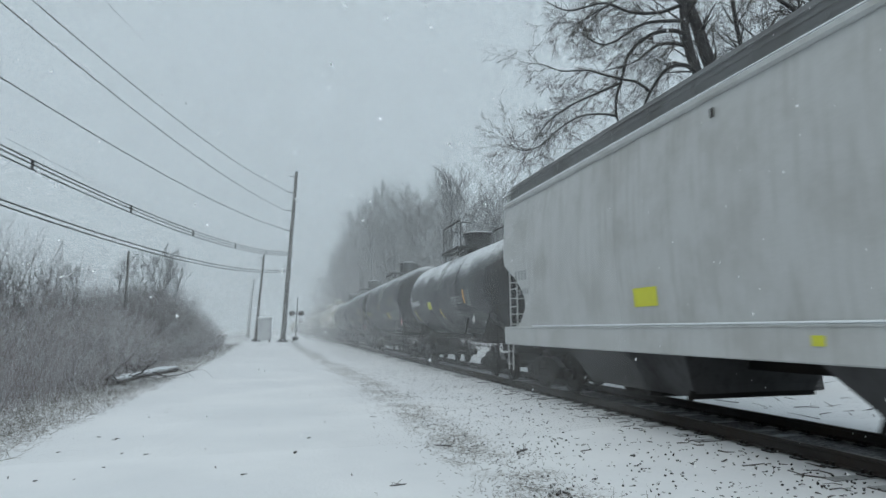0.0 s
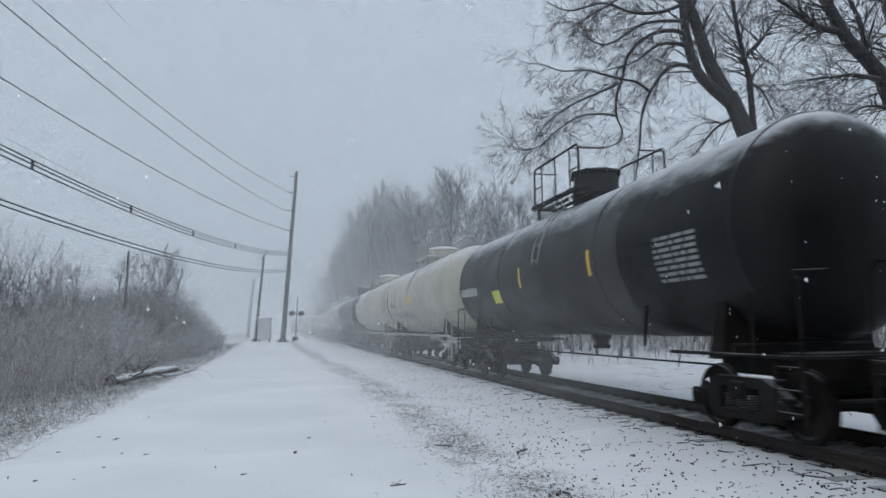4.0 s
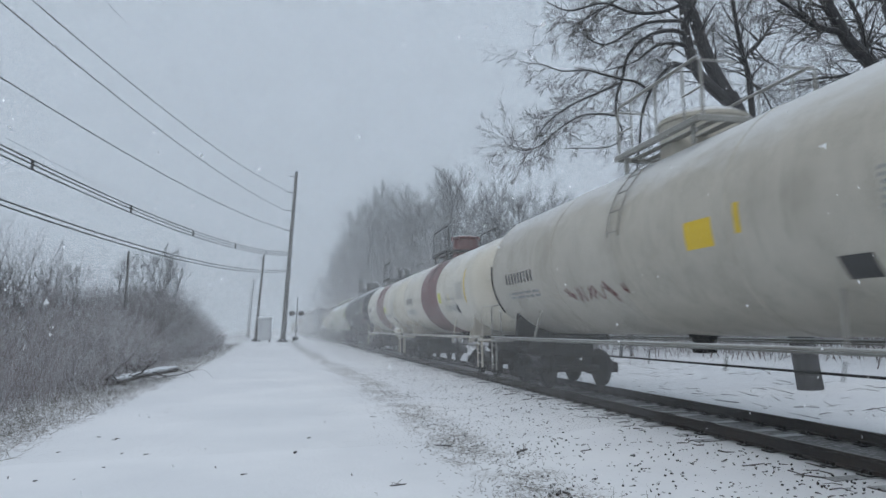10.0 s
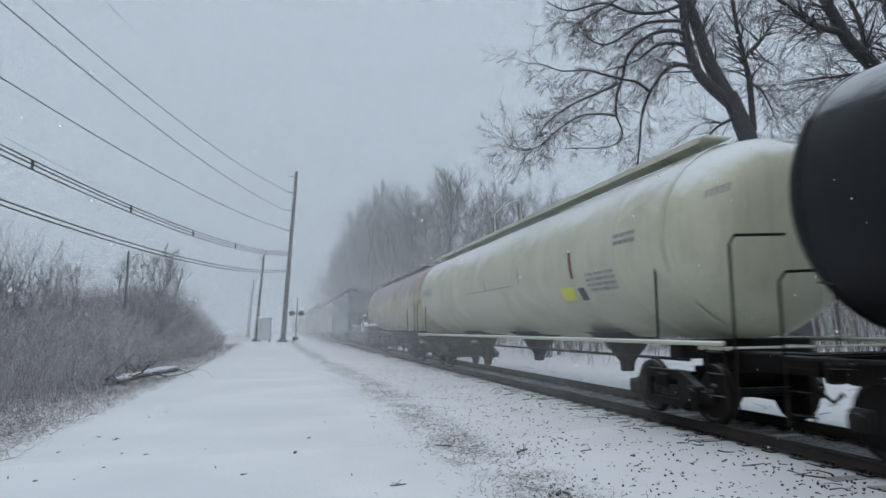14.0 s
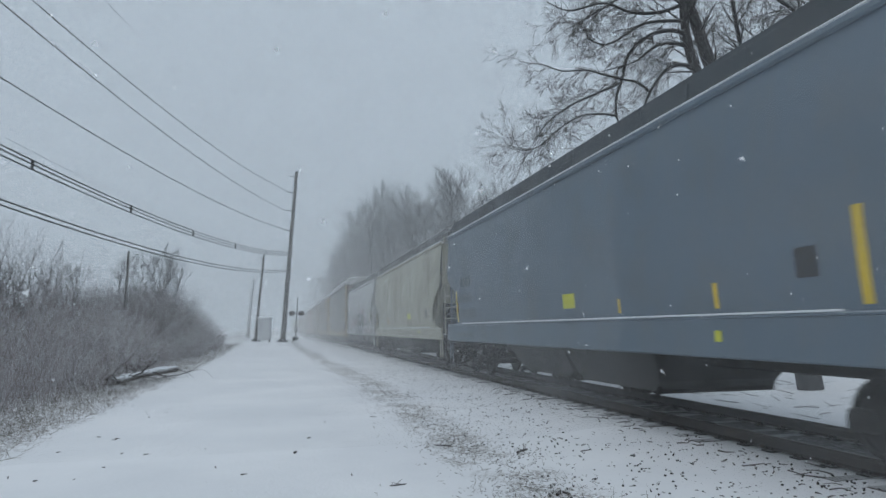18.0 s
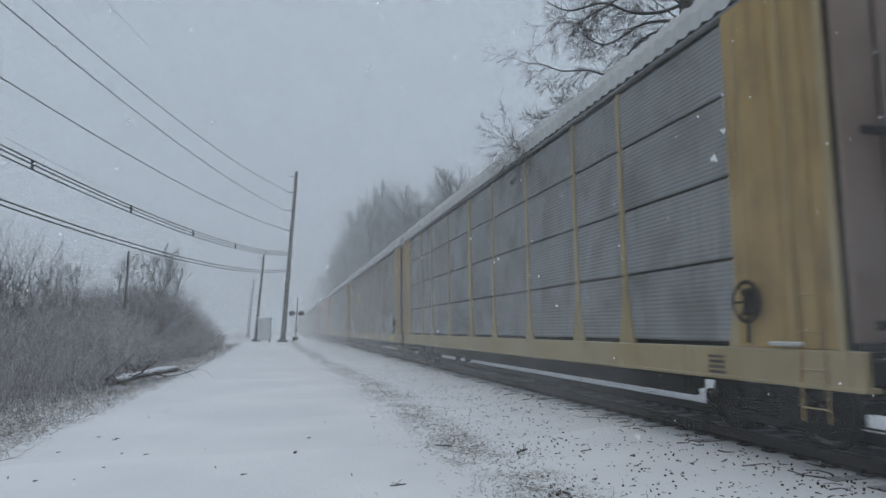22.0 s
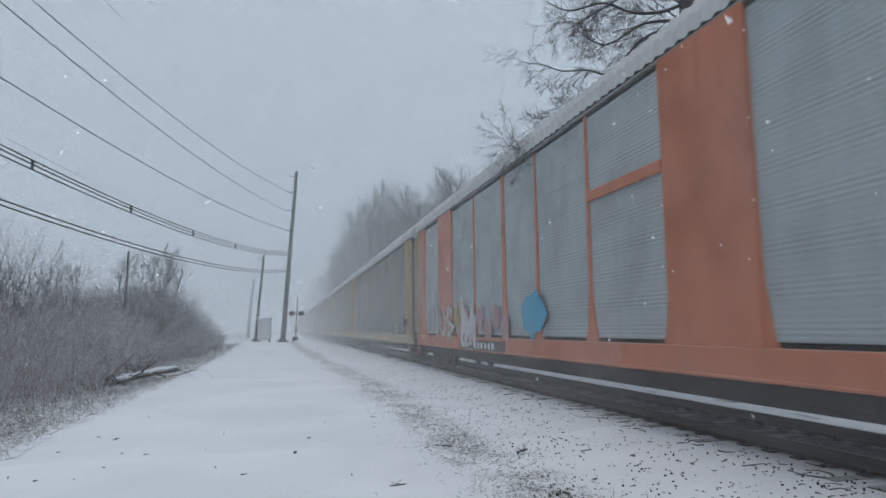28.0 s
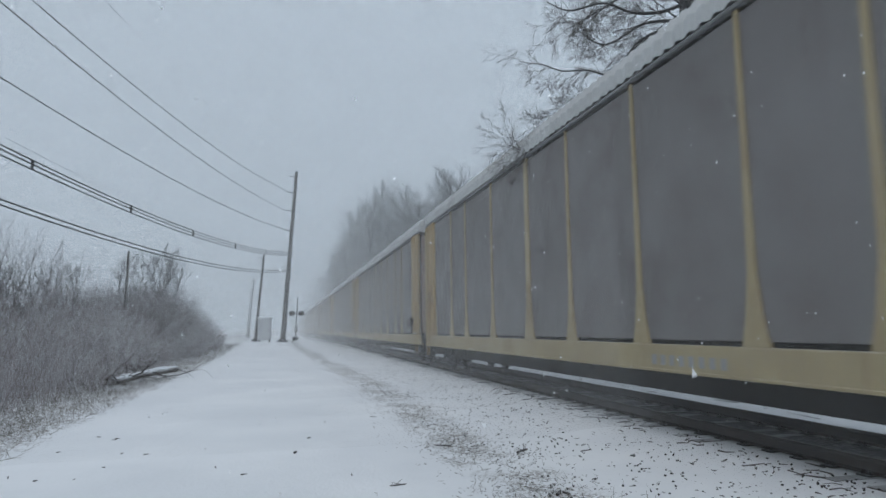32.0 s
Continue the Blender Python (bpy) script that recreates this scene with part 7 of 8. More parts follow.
sticker("stencil_block", rel(bar_rows(1.9, 2.7, 2.95, 3.2, 2, 90) + bar_rows(2.8, 4.0, 2.2, 2.6, 4, 91), o), DECAL_GREY, c, F3[0])
sticker("car_number", rel(bars(-0.6, 0.0, 3.3, 3.42, 5) + bars(18.0, 20.0, 2.8, 3.1, 8), o), DECAL_GREY, c, F3[0])
c, o, F3 = center_flow("cream round-sided hopper streaked with maroon paint", 236.9, 255.0, DRIP_PAINT, True)
sticker("worn_patch", rel([(8.6, 8.9, 2.55, 2.95), (4.2, 4.5, 2.4, 2.9)], o), DECAL_YELLOW, c, F3[1])
sticker("car_number", rel(bars(14.3, 15.9, 2.72, 2.95, 9), o), DECAL_BLACK, c, F3[1], "dark stencilled marks")
sticker("stencil_block", rel(bar_rows(12.6, 15.0, 2.25, 2.35, 1, 95), o), DECAL_WHITE, c, F3[1])


# ---- low black coil car with hoods
def coil_car(s0, s1):
    car, half = car_thing("coil_car", "low black steel coil car with snow-covered sloping hoods", "coil car", s0, s1, "cars of the freight train")
    hb = half - 0.7
    fr = Geo()
    for sx in (-1, 1):
        poly = [(-hb, 0.85), (-hb + 2.4, 0.85), (-hb + 3.3, 0.55), (hb - 3.3, 0.55), (hb - 2.4, 0.85), (hb, 0.85), (hb, 1.30), (-hb, 1.30)]
        fr.prism(poly, sx * 1.45 - 0.06, sx * 1.45 + 0.06, "yz")
    part("side_frame", fr, BLACK_PAINT, car)
    part("deck", Geo().box((0, 0, 1.2), (2.8, 2 * hb, 0.14), 0.02), BLACK_PAINT, car)
    for sx in (-1, 1):
        part("side_snow", Geo().box((sx * 1.48, -2.0, 1.315), (0.06, 2 * hb - 7.0, 0.012), 0.004), SNOW, car)
    o = half - 0.75

    def hood(y0, y1, x0, x1, zr, ends=0.45):
        hd = Geo()
        xm0, xm1 = x0 + (x1 - x0) * 0.36, x0 + (x1 - x0) * 0.64
        pts = [(x0, y0, 1.3), (x1, y0, 1.3), (x1, y1, 1.3), (x0, y1, 1.3), (x0, y0, 1.70), (x1, y0, 1.70), (x1, y1, 1.70), (x0, y1, 1.70),
               (xm0, y0 + ends, zr), (xm1, y0 + ends, zr), (xm1, y1 - ends, zr), (xm0, y1 - ends, zr)]
        hd.add(pts, [(0, 1, 5, 4), (1, 2, 6, 5), (2, 3, 7, 6), (3, 0, 4, 7), (4, 5, 9, 8), (5, 6, 10, 9), (6, 7, 11, 10), (7, 4, 8, 11), (8, 9, 10, 11)])
        ob = part("hood", hd, BLACK_PAINT, car)
        sn = Geo()
        sn.add([(x, y, z + 0.025) for x, y, z in pts[4:]], [(0, 1, 5, 4), (1, 2, 6, 5), (2, 3, 7, 6), (3, 0, 4, 7), (4, 5, 6, 7)])
        part("snow_cover", sn, SNOW, ob, "smooth snow lying on the hood")
    hood(8.5 - o, 12.6 - o, -1.40, 1.40, 2.08)
    hood(2.95 - o, 6.3 - o, -1.42, -0.25, 2.02, 0.7)
    hood(-0.35 - o, 2.4 - o, -1.40, 1.40, 2.02)
    bulk = Geo()
    bulk.box((0, 7.75 - o, 2.12), (2.76, 0.9, 1.65), 0.05)
    part("bulkhead", bulk, BLACK_PAINT, car, "tall black bulkhead")
    arch = Geo()
    arch.prism([(2.7 - o, 1.3), (7.3 - o, 1.3), (7.3 - o, 2.62), (6.6 - o, 2.80), (5.6 - o, 2.93), (4.6 - o, 2.93), (3.7 - o, 2.80), (2.7 - o, 2.45)], -0.95, 1.35, "yz")
    part("covered_coil", arch, RUST_BLACK, car, "dark arched cover in the middle")
    part("pale_strip", Geo().box((-0.97, 6.0 - o, 2.60), (0.03, 1.75, 0.10), 0.01), SNOW, car, "white strip on the dark cover")
    pst = Geo()
    pst.box((-1.46, 2.66 - o, 1.72), (0.12, 0.30, 0.96), 0.03)
    part("post", pst, GALV, car, "snow-caked corner post")
    part("underbody", Geo().box((0, 5.6 - o, 0.72), (2.2, 7.6, 0.6), 0.05), RUST_BLACK, car)
    fr2 = Geo()
    for y in (3.5 - o, 3.9 - o):
        fr2.box((-1.47, y, 1.47), (0.03, 0.04, 0.36), 0.006)
    for z in (1.29, 1.65):
        fr2.box((-1.47, 3.7 - o, z), (0.03, 0.44, 0.04), 0.006)
    part("placard_frame", fr2, SNOW, car)
    for y0, y1, z in ((9.6, 12.4, 0.90), (4.2, 9.0, 0.60)):
        part("flange_snow", Geo().box((-1.53, (y0 + y1) / 2 - o, z), (0.08, y1 - y0, 0.03), 0.01), SNOW, car)
    for sx in (-1, 1):
        for s in (-1, 1):
            st = Geo()
            ladder(st, sx * 1.5, s * (hb - 0.75), s * (hb - 0.3), 0.35, 0.9, 0.25, 0.02)
            st.tube([(sx * 1.5, s * (hb - 1.5), 0.55), (sx * 1.5, s * (hb - 0.9), 0.38), (sx * 1.5, s * (hb - 0.9), 0.7)], 0.02, 5)
            part("step", st, BLACK_PAINT, car)
    for s in (-1, 1):
        e = Geo()
        e.box((0, s * (half - 1.5), 0.95), (0.6, 2.4, 0.34), 0.02)
        e.box((0, s * (hb + 0.05), 1.12), (2.8, 0.12, 0.3), 0.02)
        part("draft_sill", e, BLACK_PAINT, car)
    f = on_side(-1.51, 0.006)
    sticker("reflective_patch", rel([(1.8, 2.2, 0.9, 1.2), (3.95, 4.45, 0.97, 1.13), (5.75, 6.2, 0.95, 1.1), (8.7, 9.0, 0.95, 1.1)], o),
            DECAL_YELLOW, car, f, "yellow reflective patches")
    sticker("car_number", rel(bars(9.9, 11.6, 1.42, 1.6, 7), o), DECAL_GREY, car, on_side(-1.405, 0.006), "white stencilled marks")
    for y, z0, z1 in ((-3.92, 0.54, 0.83), (-4.27, 0.53, 0.83)):
        part("stirrup_bar", Geo().tube([(-1.53, y, z1), (-1.53, y, z0)], 0.022, 6), GALV, car, "snow-crusted stirrup bar")
    part("document_box", Geo().box((-1.46, -3.92, 1.45), (0.06, 0.45, 0.15), 0.01), GALV, car, "pale box with snow on it")
    for y in (4.7 - o, 5.0 - o):
        part("tie_chain", Geo().tube([(-1.44, y, 2.05), (-1.47, y + 0.02, 1.85), (-1.44, y + 0.12, 1.72), (-1.42, y + 0.2, 1.95)], 0.025, 5), RUST_BLACK, car)
    for y in (2.45 - o, 6.35 - o, 8.3 - o):
        part("hood_post", Geo().box((-1.44, y, 1.55), (0.08, 0.09, 0.55), 0.015), GALV, car, "snow-edged hood post")
    bw = Geo()
    bw.lathe([(0.0, 0.25), (0.02, 0.27), (0.04, 0.25), (0.02, 0.23), (0.0, 0.25)], "y", (-0.5, hb + 0.1, 2.0), 18)
    part("brake_wheel", bw, RUST_BLACK, car)
    running_gear(car, half, 2.0)


coil_car(255.0, 268.7)


# ---- autoracks
POSTS = (1.45, 4.5, 6.48, 9.3, 12.12, 14.6, 17.55, 20.45, 22.42, 25.1)


def rack_parts(length, paint, screen, seams, orange=False):
    """The meshes of one kind of autorack, so that alike cars share them."""
    half = length / 2
    off = half - 1.15
    hb = half - 0.50
    ps = [p - off for p in POSTS]
    out = []

    def keep(name, g, m, label="", smooth=False, parent=None):
        out.append((name, dim_mesh(name, g, m, smooth), label, parent))
    zb, zp, ze = 0.82, 1.24, 5.72
    end_at = {-1: -hb + 0.40, 1: hb - 0.25}     # the ends stand back from the couplers
    for sx in (-1, 1):
        s = Geo()
        s.box((sx * 1.555, 0, (zb + zp) / 2), (0.09, 2 * hb - 0.3, zp - zb), 0.015)
        s.box((sx * 1.50, 0, zb + 0.02), (0.22, 2 * hb - 0.3, 0.05), 0.01)
        keep("side_sill", s, paint)
        t = Geo()
        t.box((sx * 1.53, 0, ze), (0.12, 2 * hb - 0.1, 0.06), 0.02)
        keep("top_chord", t, GRATE)
        wide = []
        if orange:
            wide = [(20.4 - off, 22.5 - off), (4.5 - off, 6.5 - off)]
        for a, b in zip(ps, ps[1:]):
            # corrugated screen panels, stacked three or four high
            zs = [zp + 0.05, 2.40, 3.51, 4.63, ze - 0.08] if seams else [zp + 0.05, ze - 0.08]
            if any(abs((a + b) / 2 - (u + w) / 2) < 0.6 for u, w in wide):
                keep("solid_panel", Geo().box((sx * 1.565, (a + b) / 2, (zp + ze) / 2), (0.05, b - a + 0.1, ze - zp), 0.01), paint)
                continue
            for z0, z1 in zip(zs, zs[1:]):
                g = Geo()
                n = int((z1 - z0) / 0.034)
                vs, fs = [], []
                for i in range(n + 1):
                    z = z0 + 0.025 + (z1 - z0 - 0.05) * i / n
                    x = sx * (1.520 + ((0.008 if seams else 0.004 + 0.006 * math.sin(i * 0.42)) if i % 2 and (seams or orange) else 0.0))
                    vs += [(x, a + 0.02, z), (x, b - 0.02, z)]
                fs = [(2 * i, 2 * i + 1, 2 * i + 3, 2 * i + 2) for i in range(n)]
                g.add(vs, fs)
                g.box((sx * 1.49, (a + b) / 2, (z0 + z1) / 2), (0.03, b - a, z1 - z0 - 0.04), 0.004)
                keep("screen_panel", g, screen)
        for p in ps:
            g = Geo()
            hw = 0.038 if abs(p + off - 14.6) > 0.1 else 0.11
            poly = [(p - hw - 0.22, zp), (p + hw + 0.22, zp), (p + hw + 0.13, zp + 0.35), (p + hw + 0.04, zp + 0.95), (p + hw, ze - 0.05), (p - hw, ze - 0.05), (p - hw - 0.04, zp + 0.95), (p - hw - 0.13, zp + 0.35)]
            lo, hi = sorted((sx * 1.50, sx * 1.55))
            g.prism(poly, lo, hi, "yz")
            keep("side_post", g, paint)
        if orange:
            keep("cross_bar", Geo().box((sx * 1.57, 7.9 - off, 4.03), (0.06, 2.7, 0.2), 0.01), paint)
        for s in (-1, 1):
            y1 = ps[0] if s < 0 else ps[-1]
            y0 = end_at[s]
            span = y0 - y1
            ep = paint if orange else RACK_OCHRE
            # upright panels folded in steps, with narrow dark joints and tubes
            for a, b, x, m in ((0.0, 0.50, 1.555, ep), (0.505, 0.80, 1.545, ep), (0.805, 0.985, 1.535, RACK_OCHRE)):
                p0, p1 = sorted((y1 + span * a, y1 + span * b))
                keep("end_panel", Geo().box((sx * x, (p0 + p1) / 2, (zp + ze) / 2), (0.06, p1 - p0, ze - zp), 0.012), m)
            for a, r in ((0.16, 0.014), (0.62, 0.016), (0.99, 0.04)):
                yy = y1 + span * a
                keep("end_tube", Geo().tube([(sx * 1.59, yy, zp - 0.1), (sx * 1.59, yy, ze - 0.1)], r, 8), RACK_YELLOW, "", True)
            keep("end_backing", Geo().box((sx * 1.44, y1 + span * 0.5, (zp + ze) / 2), (0.05, abs(span) - 0.06, ze - zp - 0.1), 0.01), RUST_BLACK)
        for s in (-1, 1):
            lad = ladder(Geo(), sx * 1.61, end_at[s] - s * 0.62, end_at[s] - s * 0.24, 0.45, 2.6, 0.42, 0.012)
            keep("ladder", lad, RACK_OCHRE if not orange else paint)
    # hand brake beside the end panel, with its chain and a bracket
    yb, z_b = -11.94, 1.81
    hb_g = Geo().box((-1.60, yb, z_b), (0.10, 0.26, 0.34), 0.03)
    hb_g.tube([(-1.62, yb + 0.05, z_b - 0.15), (-1.62, yb + 0.08, 1.30)], 0.022, 6)
    keep("brake_housing", hb_g, RUST_BLACK, "dark hand brake housing with its chain")
    wh = Geo().lathe([(-1.66, 0.25), (-1.68, 0.275), (-1.70, 0.25), (-1.68, 0.225), (-1.66, 0.25)], "x", (0, yb, z_b), 20)
    for k in range(3):
        a = math.pi * k / 3
        wh.tube([(-1.68, yb - 0.25 * math.cos(a), z_b - 0.25 * math.sin(a)), (-1.68, yb + 0.25 * math.cos(a), z_b + 0.25 * math.sin(a))], 0.014, 5)
    keep("brake_wheel", wh, RUST_BLACK, "sooty hand brake wheel")
    keep("step_bracket", Geo().box((-1.60, yb - 0.55, 1.30), (0.10, 0.5, 0.05), 0.015), GALV, "snowy step bracket")
    # roof: ribbed arch
    rg = Geo()
    arc = [(-1.58, ze + 0.03), (-1.57, ze + 0.30), (-1.46, ze + 0.52), (-1.1, ze + 0.66), (0, ze + 0.74), (1.1, ze + 0.66), (1.46, ze + 0.52), (1.57, ze + 0.30), (1.58, ze + 0.03)]
    vs, fs = [], []
    n = int(2 * hb / 0.16)
    for i in range(n + 1):
        y = end_at[-1] + (end_at[1] - end_at[-1]) * i / n
        up = 0.035 if i % 2 else 0.0
        for x, z in arc:
            vs.append((x * (1 + up * 0.7), y, z + up))
    m = len(arc)
    for i in range(n):
        for k in range(m - 1):
            fs.append((i * m + k, i * m + k + 1, (i + 1) * m + k + 1, (i + 1) * m + k))
    rg.add(vs, fs)
    keep("roof", rg, GALV, "ribbed galvanized roof under thin snow")
    for s in (-1, 1):
        cap = Geo()
        cap.prism(arc, end_at[s] - 0.02, end_at[s] + 0.02)
        keep("roof_end", cap, GALV)
        for k in range(5):
            d = Geo()
            x0 = -1.45 + 2.9 * k / 5
            yo = end_at[s] + s * (0.10 - 0.06 * abs(k - 2))
            d.box((x0 + 0.29, yo, (zp + ze) / 2 - 0.05), (0.56, 0.06, ze - zp - 0.15), 0.02)
            keep("end_door_leaf", d, PINK_DOOR)
        br = Geo()
        for z in (1.5, 3.6):
            br.box((0, end_at[s] + s * 0.15, z), (2.6, 0.05, 0.10), 0.015)
        keep("door_bar", br, RUST_BLACK)
        e = Geo()
        e.box((0, s * (half - 1.6), 0.92), (0.6, 2.8, 0.32), 0.02)
        e.box((0, s * (hb + 0.05), 1.05), (2.9, 0.2, 0.26), 0.02)
        for sx in (-1, 1):
            e.tube([(sx * 1.45, s * (hb + 0.1), 0.95), (sx * 1.45, s * (hb + 0.1), 0.45), (sx * 1.45, s * (hb - 0.35), 0.45), (sx * 1.45, s * (hb - 0.35), 0.95)], 0.022, 6)
        keep("end_sill", e, RUST_BLACK)
        hose = Geo()
        hose.tube([(-0.4, s * (half - 0.4), 0.8), (-0.5, s * (half - 0.2), 0.5), (-0.4, s * (half - 0.02), 0.38), (-0.1, s * (half + 0.0), 0.45)], 0.03, 6)
        keep("air_hose", hose, RUST_BLACK)
    und = Geo()
    und.box((0, 0, 0.95), (0.7, 2 * hb - 3, 0.4), 0.03)
    for k in range(11):
        und.box((0, -hb + 2.2 + (2 * hb - 4.4) * k / 10, 0.88), (2.9, 0.14, 0.16), 0.02)
    for sx in (-1, 1):
        und.box((sx * 1.12, 0, 0.675), (0.10, 2 * hb - 7.6, 0.43), 0.02)
        for k in (-1, 1):
            und.box((sx * 1.05, k * (hb - 4.4), 0.72), (0.4, 0.9, 0.36), 0.03)
    und.tube([(-0.9, -hb + 3, 0.72), (-0.9, hb - 3, 0.72)], 0.03, 6)
    keep("underframe", und, RUST_BLACK)
    keep("interior_deck", Geo().box((0, 0, 1.28), (2.95, 2 * hb - 0.6, 0.08), 0.01), RUST_BLACK)
    return out


RACK_KINDS = {}


def autorack(label, s0, s1, kind, paint, screen, seams, orange=False):
    car, half = car_thing("autorack", label, "autorack car", s0 - 0.4, s1 - 0.4, "cars of the freight train")
    key = (kind, round(s1 - s0, 2))
    if key not in RACK_KINDS:
        RACK_KINDS[key] = rack_parts(s1 - s0, paint, screen, seams, orange)
    for nm, me, lab, _ in RACK_KINDS[key]:
        part(nm, me, paint, car, lab)
    running_gear(car, half, 3.0)
    return car, half - 1.15


RL = 28.45


def on_rack(lift):
    """The near side of an autorack: the sill stands proud of the posts and screens."""
    def f(y, z):
        return (-(1.60 if z < 1.255 else 1.594) - lift, y, z)
    return f


S3 = (on_rack(0.006), on_rack(0.011), on_rack(0.016))
c, o = autorack("yellow autorack car with dark screens in stacked panels", 329.7, 329.7 + RL, "seam", RACK_YELLOW, SCREEN, True)
for k, (y, z) in enumerate(((15.86, 1.75), (15.6, 1.9), (15.3, 1.7), (18.8, 1.9), (18.4, 1.75), (16.6, 2.0))):
    spray("dark_smudge", y - o, z, 0.35, 0.24, 20 + k, SMUDGE, c, S3, "soft dark sprayed smudge")
sticker("stencil_plate", rel(bar_rows(1.75, 2.1, 0.88, 1.16, 4, 120), o), DECAL_BLACK, c, S3[0])
c, o = autorack("yellow autorack car with brown screens and black bubble graffiti", 357.93, 357.93 + RL, "plain", RACK_YELLOW, SCREEN_BROWN, False)
spray("graffiti_ground", 23.45 - o, 1.55, 1.45, 0.55, 31, GREY_SPRAY, c, S3, "pale ground under the graffiti")
for y, z, a, b in ((24.35, 2.18, 0.24, 0.26), (23.85, 2.14, 0.19, 0.30), (23.25, 2.16, 0.28, 0.34), (22.62, 2.14, 0.24, 0.32), (21.95, 2.20, 0.36, 0.36),
                   (24.1, 1.48, 0.27, 0.38), (23.4, 1.36, 0.25, 0.42), (22.85, 1.45, 0.20, 0.40), (22.4, 1.35, 0.22, 0.36), (21.9, 1.42, 0.24, 0.40)):
    bubble(c, S3, y + 0.27 - o, z, a, b, DARK_SPRAY, DECAL_WHITE, 0.035)
SILVER_TAG = (
    [(-4.29, 2.23), (-4.92, 1.31), (-5.9, 2.25)],
    [(-6.35, 2.26), (-6.2, 1.29)],
    [(-6.54, 2.18), (-7.1, 1.33)],
    [(-7.26, 1.3), (-8.19, 2.15)],
    [(-8.36, 2.17), (-8.33, 1.31)],
    [(-9.82, 2.1), (-8.79, 1.77), (-9.85, 1.36)],
    [(-10.18, 2.18), (-10.18, 1.41)],
    [(-10.49, 2.18), (-10.56, 1.44), (-10.91, 2.15), (-11.05, 1.48)],
)
tag_word(c, S3, SILVER_TAG, GREY_SPRAY, SMUDGE, 0.26, 0.04, "broad faded silver graffiti stroke")
for k, (y, z) in enumerate(((3.2, 1.9), (2.6, 1.6), (3.9, 1.7), (2.9, 2.2), (5.6, 1.1), (4.4, 1.05))):
    spray("silver_overspray", y - o, z, 0.45, 0.22, 90 + k, GREY_SPRAY, c, S3, "cloudy silver overspray")
sticker("logo_shape", rel([(19.3, 19.65, 3.75, 4.2), (18.75, 19.1, 3.8, 4.25), (18.15, 18.55, 3.85, 4.3), (18.1, 19.7, 3.5, 3.6)], o), DECAL_YELLOW, c, S3[0], "yellow block-shaped company mark")
sticker("car_number", rel(bars(17.0, 19.2, 0.92, 1.1, 10), o), DECAL_GREY, c, S3[0])
sticker("reflective_patch", rel([(2.0, 2.9, 0.9, 1.08), (14.4, 15.0, 0.9, 1.08), (24.5, 24.95, 0.9, 1.12)], o), DECAL_YELLOW, c, S3[0])
c, o = autorack("yellow autorack car with dark stacked screens and a small tag", 386.7, 386.7 + RL, "seam", RACK_YELLOW, SCREEN, True)
spikes(c, S3, 2.2 - o, 3.9 - o, 1.15, 2.0, 3, 106, DECAL_WHITE, GREY_SPRAY, 0.10, 0.02, "small pale tag")
c, o = autorack("burnt orange autorack car with pale grey screens and graffiti", 414.45, 414.45 + RL, "orange", RACK_ORANGE, SCREEN_GREY, False, True)
o -= 0.45
ORANGE_TAG = (
    [(11.61, 2.17), (11.47, 1.61), (11.11, 1.81), (11.48, 2.14)],
    [(10.83, 2.2), (10.97, 1.53)],
    [(10.63, 2.26), (10.11, 1.93), (10.57, 1.46)],
    [(10.04, 2.43), (10.25, 1.63), (9.74, 1.34), (9.43, 2.16), (9.87, 2.37)],
    [(9.17, 2.24), (9.22, 1.62), (9.52, 1.3)],
    [(8.86, 2.09), (9.03, 1.52), (8.52, 1.29), (8.39, 1.45)],
    [(8.44, 2.13), (8.12, 1.7), (7.7, 2.09)],
    [(8.12, 1.7), (8.37, 1.28)],
    [(7.67, 2.25), (7.78, 1.27)],
    [(7.67, 2.25), (7.17, 2.07)],
    [(7.73, 1.76), (6.97, 1.56), (7.66, 1.27)],
)
PALE_TAG = (
    [(5.79, 2.19), (5.77, 1.73), (5.88, 1.13)],
    [(5.79, 2.17), (5.45, 1.91), (5.53, 1.5)],
    [(5.23, 1.71), (5.04, 1.46), (5.39, 1.18)],
    [(4.64, 2.13), (4.82, 1.13)],
    [(4.64, 2.13), (4.41, 1.68), (4.38, 1.15)],
    [(4.83, 1.71), (4.26, 1.74)],
)
tag_word(c, S3, ORANGE_TAG, SILVER_SPRAY, DARK_SPRAY, 0.13, 0.03, "whitish graffiti letter with dark outline")
tag_word(c, S3, PALE_TAG, SILVER_SPRAY, PINK_SPRAY, 0.26, 0.04, "broad white graffiti letter edged in pink")
for k, (y, z) in enumerate(((19.3, 1.9), (19.0, 1.5), (18.6, 2.0), (20.2, 1.2))):
    spray("lime_overspray", y - o, z, 0.35, 0.35, 80 + k, LIME_SPRAY, c, S3, "faded yellow-green overspray")
for k in range(7):
    spray("overspray", 18.8 - o - 0.8 * k, 1.5 + 0.3 * (k % 2), 0.4, 0.35, 50 + k, RED_SPRAY, c, S3, "faded pink overspray")
spray("blue_overspray", 12.0 - o, 1.8, 0.9, 0.6, 66, BLUE_SPRAY, c, S3, "bright blue sprayed patch")
ribbon("white_scrawl", [[(p[0] - o, p[1]) for p in ln] for ln in scrawl(25.0, 25.7, 2.2, 3.0, 2, 109)], 0.04, GREY_SPRAY, c, S3[0], "pale scrawl on the end panel")
sticker("number_board", rel([(14.0, 18.8, 0.84, 1.14)], o), DECAL_BLACK, c, S3[0], "black painted number board")
